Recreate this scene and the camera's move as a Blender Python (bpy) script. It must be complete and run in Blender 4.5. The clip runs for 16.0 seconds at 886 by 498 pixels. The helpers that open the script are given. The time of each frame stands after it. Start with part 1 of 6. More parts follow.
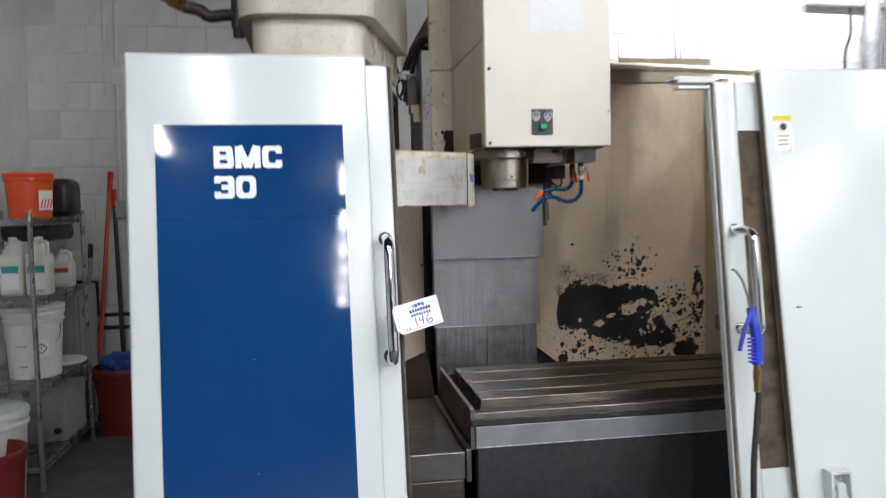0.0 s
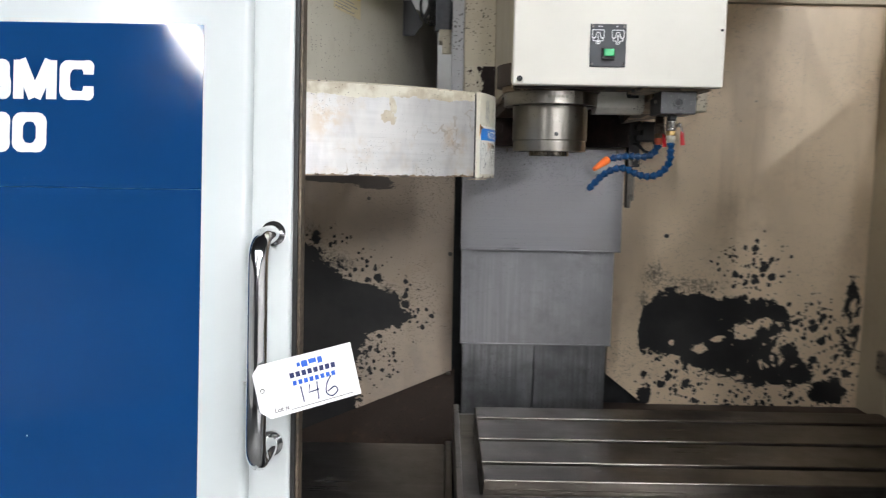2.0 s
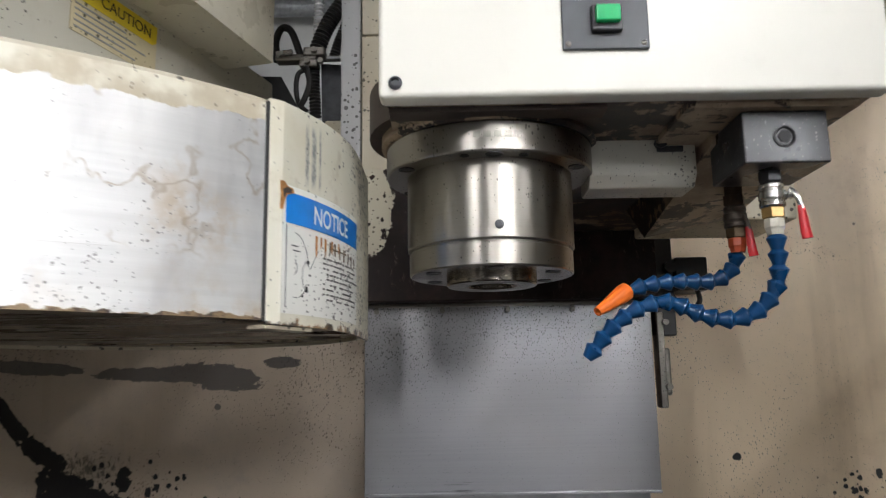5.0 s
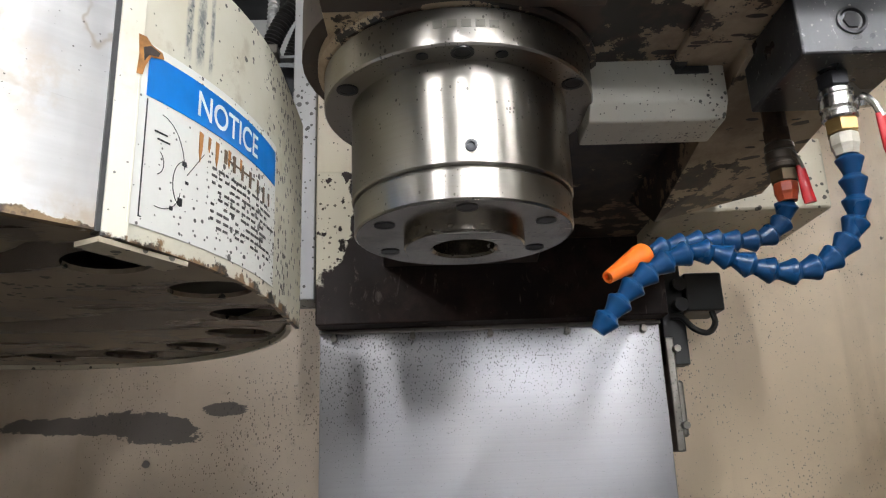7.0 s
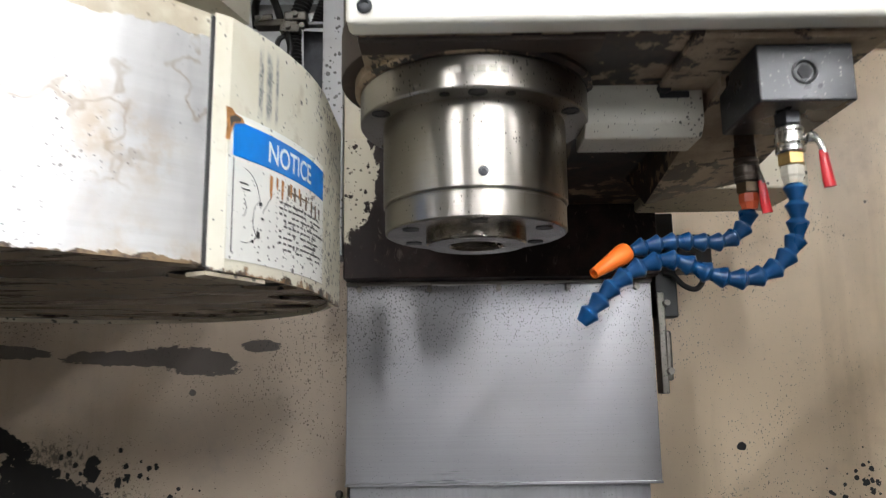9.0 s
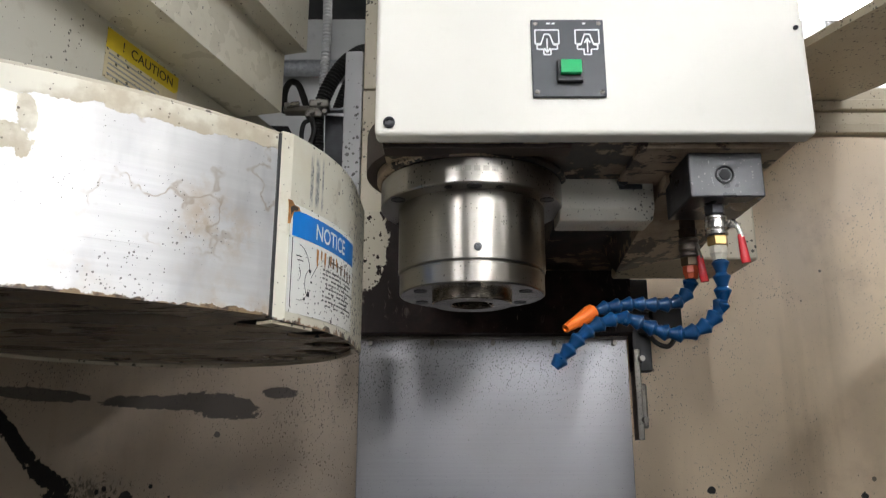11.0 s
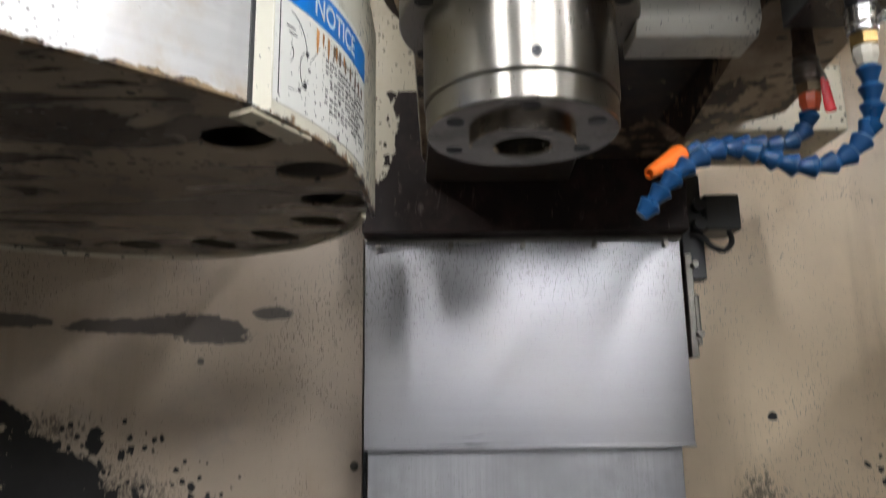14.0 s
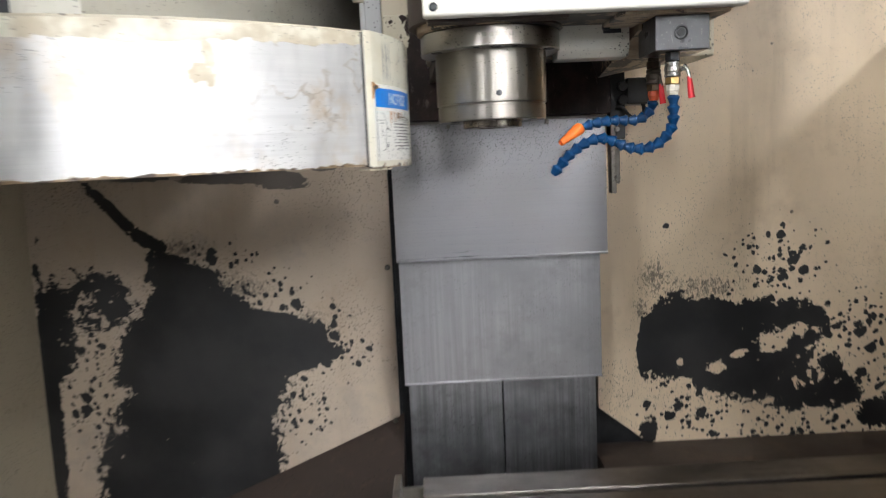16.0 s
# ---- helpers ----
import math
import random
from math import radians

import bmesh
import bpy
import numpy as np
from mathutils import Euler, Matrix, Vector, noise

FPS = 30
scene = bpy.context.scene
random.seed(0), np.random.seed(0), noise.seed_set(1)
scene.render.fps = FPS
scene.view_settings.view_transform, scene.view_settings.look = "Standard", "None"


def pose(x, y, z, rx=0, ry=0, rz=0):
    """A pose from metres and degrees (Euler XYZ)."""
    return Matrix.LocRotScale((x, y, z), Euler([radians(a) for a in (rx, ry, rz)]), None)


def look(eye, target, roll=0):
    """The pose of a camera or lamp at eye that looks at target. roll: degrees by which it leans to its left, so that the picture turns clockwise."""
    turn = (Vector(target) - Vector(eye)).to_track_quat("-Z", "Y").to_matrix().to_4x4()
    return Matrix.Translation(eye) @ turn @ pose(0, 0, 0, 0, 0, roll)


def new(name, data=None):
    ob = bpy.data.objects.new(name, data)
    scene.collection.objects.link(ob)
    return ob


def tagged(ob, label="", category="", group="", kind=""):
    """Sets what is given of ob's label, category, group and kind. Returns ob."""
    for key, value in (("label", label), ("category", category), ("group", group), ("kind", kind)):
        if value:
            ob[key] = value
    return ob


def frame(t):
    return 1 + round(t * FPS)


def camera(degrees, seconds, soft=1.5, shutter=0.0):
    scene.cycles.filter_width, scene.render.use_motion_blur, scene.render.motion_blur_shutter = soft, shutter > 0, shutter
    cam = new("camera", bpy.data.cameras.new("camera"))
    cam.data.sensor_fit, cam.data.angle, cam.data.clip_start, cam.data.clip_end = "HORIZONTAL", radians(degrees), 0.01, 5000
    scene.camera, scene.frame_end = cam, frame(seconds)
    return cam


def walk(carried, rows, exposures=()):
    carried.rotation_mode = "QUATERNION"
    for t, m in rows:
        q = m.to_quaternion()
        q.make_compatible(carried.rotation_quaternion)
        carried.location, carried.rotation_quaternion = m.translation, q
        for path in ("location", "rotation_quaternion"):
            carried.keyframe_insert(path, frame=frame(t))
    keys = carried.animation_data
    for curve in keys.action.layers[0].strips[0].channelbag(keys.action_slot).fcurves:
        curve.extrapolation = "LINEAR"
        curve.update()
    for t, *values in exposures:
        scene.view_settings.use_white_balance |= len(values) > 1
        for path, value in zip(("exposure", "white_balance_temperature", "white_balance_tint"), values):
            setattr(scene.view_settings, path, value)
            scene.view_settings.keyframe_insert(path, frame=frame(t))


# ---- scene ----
cam = camera(60.9, 16.0, 1.15, 0.5)
PATH = [
    (0, (-0.676, -2.366, 1.409), (-0.354, -0.395, 1.29), -1.2),
    (0.5, (-0.552, -2.065, 1.402), (-0.31, -0.09, 1.197), 0.2),
    (1, (-0.498, -1.821, 1.412), (-0.27, 0.154, 1.197), -0.1),
    (1.5, (-0.43, -1.623, 1.415), (-0.183, 0.346, 1.161), 0.3),
    (2, (-0.275, -1.53, 1.424), (-0.277, 0.458, 1.205), 1.0),
    (2.5, (-0.171, -1.47, 1.41), (-0.32, 0.511, 1.18), -0.0),
    (3, (-0.166, -1.329, 1.397), (-0.301, 0.662, 1.276), -0.4),
    (3.5, (-0.193, -1.09, 1.385), (-0.269, 0.908, 1.409), -1.2),
    (4, (-0.16, -0.914, 1.382), (-0.163, 1.082, 1.505), -0.9),
    (4.2, (-0.139, -0.832, 1.382), (-0.163, 1.16, 1.556), -0.7),
    (6.3, (-0.071, -0.404, 1.303), (-0.05, 1.523, 1.836), -1.8),
    (6.5, (-0.069, -0.39, 1.3), (-0.048, 1.531, 1.854), -2.0),
    (7, (-0.072, -0.378, 1.297), (-0.039, 1.541, 1.86), -2.1),
    (7.5, (-0.075, -0.381, 1.297), (-0.052, 1.545, 1.836), -2.1),
    (8, (-0.075, -0.381, 1.295), (-0.053, 1.552, 1.809), -2.4),
    (8.5, (-0.068, -0.433, 1.316), (-0.039, 1.525, 1.723), -1.3),
    (9, (-0.074, -0.503, 1.334), (-0.082, 1.467, 1.68), -0.8),
    (9.5, (-0.073, -0.594, 1.341), (-0.093, 1.374, 1.698), 0.4),
    (10, (-0.082, -0.639, 1.338), (-0.111, 1.316, 1.756), 0.3),
    (10.2, (-0.076, -0.666, 1.33), (-0.099, 1.291, 1.744), 0.5),
    (12.3, (-0.077, -0.65, 1.295), (-0.063, 1.232, 1.973), -1.5),
    (12.5, (-0.089, -0.629, 1.297), (-0.096, 1.26, 1.953), -1.2),
    (13, (-0.102, -0.534, 1.272), (-0.106, 1.345, 1.958), -0.9),
    (13.5, (-0.114, -0.469, 1.244), (-0.106, 1.424, 1.889), -0.6),
    (14, (-0.117, -0.443, 1.241), (-0.107, 1.513, 1.654), -0.8),
    (14.2, (-0.114, -0.452, 1.271), (-0.143, 1.527, 1.561), -2.3),
    (14.5, (-0.109, -0.483, 1.323), (-0.136, 1.502, 1.568), -2.5),
    (15, (-0.096, -0.536, 1.36), (-0.092, 1.461, 1.471), -3.4),
    (15.5, (-0.084, -0.737, 1.389), (-0.071, 1.259, 1.264), -2.6),
    (16, (-0.145, -0.988, 1.414), (-0.118, 0.996, 1.165), -2.6),
]
EXPOSURES = [(0.0, -0.05), (1.0, 0.05), (2.5, 0.13), (4.0, 0.12), (7.0, 0.78), (8.5, 0.75), (9.5, 0.6), (12.5, -0.05), (13.3, 0.22), (14.2, 0.68), (14.6, 0.88), (15.2, 0.8), (16.0, 0.7)]
walk(cam, [(t, look(eye, target, roll)) for t, eye, target, roll in PATH], EXPOSURES)
LAMP = 118.0
# x, y, z, length, turn of the strip lights
LIGHTS = [(-2.10, -4.85, 3.46, 1.9, 90)]
LIGHTS += [(-0.36 + 0.03 * k, -6.8 - 1.85 * k, 3.46, 0.9, 90) for k in range(6)]
# near strips are unseen, added to light the inner walls and the magazine band
LIGHTS += [(-1.5, -2.7, 3.46, 1.0, 90), (0.05, -2.7, 3.46, 1.2, 90), (1.4, -3.1, 3.46, 1.8, 90), (3.0, -2.7, 3.46, 0.9, 90)]
# far columns are unseen fill strips; only the back-wall strip is known
LIGHTS += [(x, y, 3.46, 2.4, 90) for x in (1.4, 3.0) for y in (-5.6, -8.2, -10.8, -13.4)] + [(2.7, 2.5, 3.3, 2.4, 0)]

# ---- world and lights ----
world = bpy.data.worlds.new("world")
scene.world = world
world.use_nodes = True
world.node_tree.nodes["Background"].inputs[0].default_value = (0.9, 0.95, 1.0, 1)
world.node_tree.nodes["Background"].inputs[1].default_value = 0.05


# ---- materials ----
class Nodes:
    """A small wrapper to write node trees on few lines."""

    def __init__(self, name):
        self.mat = bpy.data.materials.new(name)
        self.mat.use_nodes = True
        self.tree = self.mat.node_tree
        self.bsdf = self.tree.nodes["Principled BSDF"]
        self.co = self.tree.nodes.new("ShaderNodeTexCoord").outputs["Object"]

    def link(self, a, b):
        self.tree.links.new(a, b)

    def put(self, socket, value):
        if hasattr(value, "is_linked"):
            self.link(value, socket)
        else:
            socket.default_value = value

    def math(self, op, a, b=0.0, c=0.0):
        n = self.tree.nodes.new("ShaderNodeMath")
        n.operation = op
        for s, v in zip(n.inputs, (a, b, c)):
            self.put(s, v)
        return n.outputs[0]

    def scaled(self, sx, sy, sz, shift=(0, 0, 0)):
        n = self.tree.nodes.new("ShaderNodeMapping")
        self.link(self.co, n.inputs[0])
        n.inputs["Scale"].default_value = (sx, sy, sz)
        n.inputs["Location"].default_value = shift
        return n.outputs[0]

    def noise(self, scale, detail=4.0, rough=0.55, co=None, distort=0.0):
        n = self.tree.nodes.new("ShaderNodeTexNoise")
        self.link(co or self.co, n.inputs["Vector"])
        n.inputs["Scale"].default_value, n.inputs["Detail"].default_value = scale, detail
        n.inputs["Roughness"].default_value, n.inputs["Distortion"].default_value = rough, distort
        return n.outputs[0]

    def step(self, value, low, high, a=0.0, b=1.0):
        n = self.tree.nodes.new("ShaderNodeMapRange")
        n.interpolation_type = "SMOOTHSTEP"
        self.put(n.inputs[0], value)
        n.inputs[1].default_value, n.inputs[2].default_value = low, high
        self.put(n.inputs[3], a)
        self.put(n.inputs[4], b)
        return n.outputs[0]

    def mix(self, fac, a, b):
        n = self.tree.nodes.new("ShaderNodeMix")
        n.data_type = "RGBA"
        self.put(n.inputs[0], fac)
        for s, v in ((n.inputs[6], a), (n.inputs[7], b)):
            self.put(s, (*v, 1) if isinstance(v, tuple) else v)
        return n.outputs[2]

    def axes(self):
        n = self.tree.nodes.new("ShaderNodeSeparateXYZ")
        self.link(self.co, n.inputs[0])
        return n.outputs

    def random(self):
        return self.tree.nodes.new("ShaderNodeObjectInfo").outputs["Random"]

    def bump(self, height, strength=0.2, distance=0.002):
        n = self.tree.nodes.new("ShaderNodeBump")
        n.inputs["Strength"].default_value, n.inputs["Distance"].default_value = strength, distance
        self.link(height, n.inputs["Height"])
        self.link(n.outputs[0], self.bsdf.inputs["Normal"])

    def ellipse(self, u, v, cu, cv, ru, rv, turn=0.0):
        """1 in the middle of an ellipse, 0 on its rim, below 0 outside."""
        c, s = math.cos(radians(turn)), math.sin(radians(turn))
        du, dv = self.math("SUBTRACT", u, cu), self.math("SUBTRACT", v, cv)
        a = self.math("MULTIPLY_ADD", du, c / ru, self.math("MULTIPLY", dv, s / ru))
        b = self.math("MULTIPLY_ADD", dv, c / rv, self.math("MULTIPLY", du, -s / rv))
        r = self.math("SQRT", self.math("MULTIPLY_ADD", a, a, self.math("MULTIPLY", b, b)))
        return self.math("SUBTRACT", 1.0, r)

    def blobs(self, u, v, rows):
        best = None
        for row in rows:
            e = self.ellipse(u, v, *row)
            best = e if best is None else self.math("MAXIMUM", best, e)
        return best

    def curve(self, value, points):
        """A bent line through (value, height) points."""
        lo, hi = points[0][0], points[-1][0]
        bottom, top = min(p[1] for p in points), max(p[1] for p in points)
        n = self.tree.nodes.new("ShaderNodeValToRGB")
        while len(n.color_ramp.elements) < len(points):
            n.color_ramp.elements.new(0.5)
        for e, (a, b) in zip(n.color_ramp.elements, points):
            e.position = (a - lo) / (hi - lo)
            k = (b - bottom) / (top - bottom)
            e.color = (k, k, k, 1)
        self.link(self.math("DIVIDE", self.math("SUBTRACT", value, lo), hi - lo), n.inputs[0])
        return self.math("MULTIPLY_ADD", n.outputs[0], top - bottom, bottom)

    def dots(self, scale, radius, jag=0.25, co=None):
        """Uneven round spots of many sizes; radius is in cells."""
        n = self.tree.nodes.new("ShaderNodeTexVoronoi")
        self.link(co or self.co, n.inputs["Vector"])
        n.inputs["Scale"].default_value = scale
        own = self.tree.nodes.new("ShaderNodeSeparateColor")
        self.link(n.outputs["Color"], own.inputs[0])
        size = self.math("MULTIPLY", radius, self.math("POWER", own.outputs[0], 1.6))
        bite = self.math("MULTIPLY_ADD", self.noise(scale * 1.9, 4, 0.65), jag * 2.4, -jag * 1.3)
        return self.step(self.math("ADD", self.math("SUBTRACT", size, n.outputs["Distance"]), self.math("MULTIPLY", bite, size)), 0.0, 0.025)

    def done(self, color, rough=0.5, metal=0.0, spec=0.5):
        self.put(self.bsdf.inputs["Base Color"], (*color, 1) if isinstance(color, tuple) else color)
        self.put(self.bsdf.inputs["Roughness"], rough)
        self.put(self.bsdf.inputs["Metallic"], metal)
        self.put(self.bsdf.inputs["Specular IOR Level"], spec)
        return self.mat


def tone(c, k):
    return tuple(min(1.0, v * k) for v in c)


def plain(name, color, rough=0.5, metal=0.0, grain=60, vary=0.12, relief=0.05):
    """Paint, plastic, rubber or cast metal with a faint grain and blotches."""
    m = Nodes(name)
    fac = m.math("MULTIPLY_ADD", m.noise(grain, 5), 0.6, m.math("MULTIPLY", m.noise(grain / 12, 3), 0.4))
    col = m.mix(m.step(fac, 0.3, 0.7), tone(color, 1 - vary), tone(color, 1 + vary))
    m.bump(m.noise(grain * 3, 3), relief, 0.001)
    return m.done(col, m.step(m.noise(grain / 5, 4), 0.3, 0.7, max(0.03, rough - 0.07), min(1, rough + 0.07)), metal)


def paint(name, color, rough, specks=0.0, grime=0.0, speck_color=(0.03, 0.026, 0.022), grime_color=(0.22, 0.15, 0.08), speck_scale=90, even=False):
    """Machine paint with dark splashed specks and brown grime."""
    m = Nodes(name)
    k = 0.4 if even else 1.0
    col = m.mix(m.step(m.noise(3.0, 4), 0.3, 0.7), tone(color, 1 - 0.04 * k), tone(color, 1 + 0.03 * k))
    if grime:
        col = m.mix(m.math("MULTIPLY", m.step(m.noise(5.5, 7, 0.65), 0.48, 0.78), grime), col, grime_color)
        col = m.mix(m.math("MULTIPLY", m.step(m.noise(38, 6, 0.7), 0.55, 0.72), grime * 0.6), col, grime_color)
    if specks:
        here = m.step(m.noise(11, 3), 0.34, 0.60, 0.12 + 0.16 * specks, 0.26 + 0.40 * specks)
        col = m.mix(m.math("MULTIPLY", m.dots(speck_scale * 1.7, here), 0.88), col, speck_color)
        if specks > 0.3:
            col = m.mix(m.math("MULTIPLY", m.dots(speck_scale * 0.75, m.math("MULTIPLY", here, 0.62)), 0.85), col, speck_color)
    m.bump(m.noise(240, 2), 0.06, 0.0008)
    return m.done(col, m.step(m.noise(9, 4), 0.3, 0.7, rough - 0.045 * k, rough + 0.06 * k))


def brushed(name, color, rough, along="x", vary=0.25, dirt=0.0, dirt_color=(0.06, 0.05, 0.045)):
    """Rolled or ground metal with streaks along an axis."""
    m = Nodes(name)
    s = {"x": (2.5, 120, 120), "y": (120, 2.5, 120), "z": (120, 120, 2.5)}[along]
    streak = m.noise(1.0, 5, 0.6, m.scaled(*s))
    cloud = m.noise(4.5, 5, 0.6)
    col = m.mix(m.step(streak, 0.3, 0.7), tone(color, 1 - vary * 0.6), tone(color, 1 + vary * 0.4))
    col = m.mix(m.step(cloud, 0.35, 0.7), col, tone(color, 1 - vary))
    r = m.math("ADD", m.step(streak, 0.2, 0.8, rough - 0.06, rough + 0.08), m.step(cloud, 0.3, 0.7, -0.04, 0.06))
    if dirt:
        d = m.math("MULTIPLY", m.step(m.noise(11, 6, 0.65), 0.5, 0.72), dirt)
        spot = m.dots(270, m.step(m.noise(13, 3), 0.4, 0.65, 0.20, 0.52), 0.8)
        d = m.math("MAXIMUM", d, m.math("MULTIPLY", spot, min(1, dirt * 1.3)))
        col = m.mix(d, col, dirt_color)
        metal = m.math("SUBTRACT", 1.0, m.math("MULTIPLY", d, 0.8))
    else:
        metal = 1.0
    m.bump(streak, 0.05, 0.0006)
    return m.done(col, r, metal)


white_paint = paint("white_paint", (0.63, 0.67, 0.67), 0.21, even=True)
white_worn = paint("white_worn", (0.64, 0.675, 0.67), 0.23, 0.0, 0.02, even=True)
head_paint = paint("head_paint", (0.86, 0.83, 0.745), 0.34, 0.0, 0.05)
def blue_panel():
    """Glossy blue sheet with a few tiny pale knocks."""
    m = Nodes("blue_gloss")
    col = m.mix(m.step(m.noise(3, 4), 0.3, 0.7), (0.005, 0.041, 0.140), (0.006, 0.046, 0.155))
    col = m.mix(m.dots(11, 0.045, 0.8), col, (0.55, 0.58, 0.60))
    m.bump(m.noise(120, 2), 0.01, 0.001)
    return m.done(col, m.step(m.noise(8, 4), 0.3, 0.7, 0.03, 0.10))


blue_gloss = blue_panel()
letter_white = plain("letter_white", (0.82, 0.83, 0.83), 0.35, 0, 50, 0.03)
rubber = plain("rubber", (0.018, 0.017, 0.016), 0.55, 0, 90, 0.3)
edge_brown = plain("edge_brown", (0.10, 0.075, 0.05), 0.55, 0.0, 120, 0.6)
chrome = plain("chrome", (0.78, 0.78, 0.78), 0.07, 1.0, 30, 0.05, 0.01)
def turned_steel():
    """Lathe-turned steel with a thin brown oil film, fine rings and dark splashed specks."""
    m = Nodes("turned_steel")
    col = m.mix(m.math("MULTIPLY", m.step(m.noise(6, 3), 0.35, 0.7), 0.6), (0.32, 0.30, 0.27), (0.24, 0.205, 0.165))
    rings = m.noise(1.0, 3, 0.6, m.scaled(2, 2, 700))
    col = m.mix(m.math("MULTIPLY", m.step(rings, 0.45, 0.65), 0.25), col, (0.28, 0.25, 0.22))
    run = m.step(m.noise(1.0, 4, 0.6, m.scaled(90, 90, 9)), 0.60, 0.72)
    col = m.mix(m.math("MULTIPLY", run, 0.25), col, (0.20, 0.15, 0.10))
    spot = m.dots(1.0, m.step(m.noise(13, 3), 0.40, 0.62, 0.16, 0.50), 0.5, m.scaled(360, 360, 230))
    spot = m.math("MAXIMUM", spot, m.dots(230, m.step(m.noise(9, 3), 0.50, 0.68, 0.0, 0.40), 0.5))
    col = m.mix(m.math("MULTIPLY", spot, 0.85), col, (0.06, 0.05, 0.042))
    m.bsdf.inputs["Anisotropic"].default_value = 0.7
    m.bsdf.inputs["Anisotropic Rotation"].default_value = 0.25
    t = m.tree.nodes.new("ShaderNodeTangent")
    t.direction_type, t.axis = "RADIAL", "Z"
    m.link(t.outputs[0], m.bsdf.inputs["Tangent"])
    film = m.step(m.noise(4, 2, 0.5), 0.3, 0.7, 0.28, 0.32)
    return m.done(col, m.math("MULTIPLY_ADD", spot, 0.2, film), m.math("SUBTRACT", 1.0, m.math("MULTIPLY", spot, 0.7)))


steel = turned_steel()
steel_dark = brushed("steel_dark", (0.30, 0.28, 0.25), 0.32, "x", 0.3, 0.5)


def splashed_plate():
    """Ground sheet steel, fine lines along it, black coolant specks thick at its upper part and thin lower down."""
    m = Nodes("plate_steel")
    x, _, z = m.axes()
    line = m.noise(1.0, 4, 0.6, m.scaled(3.0, 420, 420))
    cloud = m.noise(3.2, 4, 0.55)
    col = m.mix(m.step(line, 0.3, 0.7), (0.350, 0.345, 0.362), (0.372, 0.367, 0.385))
    col = m.mix(m.math("MULTIPLY", m.step(cloud, 0.4, 0.7), 0.35), col, (0.36, 0.335, 0.31))
    edge = m.math("ADD", m.math("MULTIPLY", m.math("ABSOLUTE", m.math("SUBTRACT", x, 0.005)), 1.0), m.math("MULTIPLY_ADD", m.noise(8, 4), 0.06, -0.03))
    col = m.mix(m.math("MULTIPLY", m.step(edge, 0.19, 0.235), 0.35), col, (0.22, 0.21, 0.21))
    high = m.step(m.math("MULTIPLY_ADD", m.noise(7, 3), 0.16, z), 1.36, 1.53, 0.20, 0.56)
    spot = m.dots(1.0, high, 0.6, m.scaled(520, 520, 300))
    spot = m.math("MAXIMUM", spot, m.dots(1.0, m.math("MULTIPLY", high, 0.55), 0.7, m.scaled(330, 330, 240)))
    col = m.mix(m.math("MULTIPLY", spot, 0.88), col, (0.045, 0.042, 0.042))
    m.bump(line, 0.02, 0.0003)
    return m.done(col, m.math("ADD", m.step(line, 0.2, 0.8, 0.29, 0.34), m.step(cloud, 0.3, 0.7, -0.03, 0.05)), m.math("SUBTRACT", 1.0, m.math("MULTIPLY", spot, 0.8)))


plate_steel = splashed_plate()
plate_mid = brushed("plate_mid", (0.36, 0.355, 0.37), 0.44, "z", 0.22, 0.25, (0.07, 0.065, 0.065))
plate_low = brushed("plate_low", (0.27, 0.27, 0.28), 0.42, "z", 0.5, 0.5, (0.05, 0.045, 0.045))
table_steel = brushed("table_steel", (0.22, 0.20, 0.18), 0.33, "x", 0.4, 0.6, (0.085, 0.058, 0.042))
way_steel = brushed("way_steel", (0.27, 0.26, 0.25), 0.33, "x", 0.3, 0.35)
saddle_grey = plain("saddle_grey", (0.33, 0.34, 0.35), 0.4, 0.3, 50, 0.25)
base_dark = plain("base_dark", (0.022, 0.023, 0.025), 0.45, 0, 40, 0.35)
cast_dark = paint("cast_dark", (0.050, 0.036, 0.030), 0.55, 0.2, 0.5, (0.012, 0.01, 0.01), (0.16, 0.10, 0.06))
cast_cream = paint("cast_cream", (0.24, 0.20, 0.155), 0.5, 1.0, 0.95, (0.025, 0.018, 0.015), (0.055, 0.035, 0.025), 60)
column_cream = paint("column_cream", (0.55, 0.49, 0.37), 0.45, 0.5, 0.35)
side_cream = paint("side_cream", (0.50, 0.43, 0.31), 0.5, 0.2, 0.4)


def oily_black():
    """Blackened steel block, greasy, with bright knocks and fine specks."""
    m = Nodes("oily_black")
    col = m.mix(m.step(m.noise(20, 5, 0.6), 0.35, 0.7), (0.020, 0.020, 0.022), (0.036, 0.036, 0.039))
    knock = m.math("MULTIPLY", m.step(m.noise(1.0, 5, 0.75, m.scaled(120, 120, 60), 1.0), 0.62, 0.68), m.step(m.noise(14, 2), 0.46, 0.60))
    col = m.mix(m.math("MULTIPLY", knock, 0.8), col, (0.50, 0.49, 0.47))
    col = m.mix(m.math("MULTIPLY", m.dots(300, 0.34, 0.7), 0.6), col, (0.22, 0.20, 0.18))
    m.bump(m.noise(70, 4), 0.12, 0.001)
    return m.done(col, m.step(m.noise(16, 4), 0.3, 0.7, 0.22, 0.42))


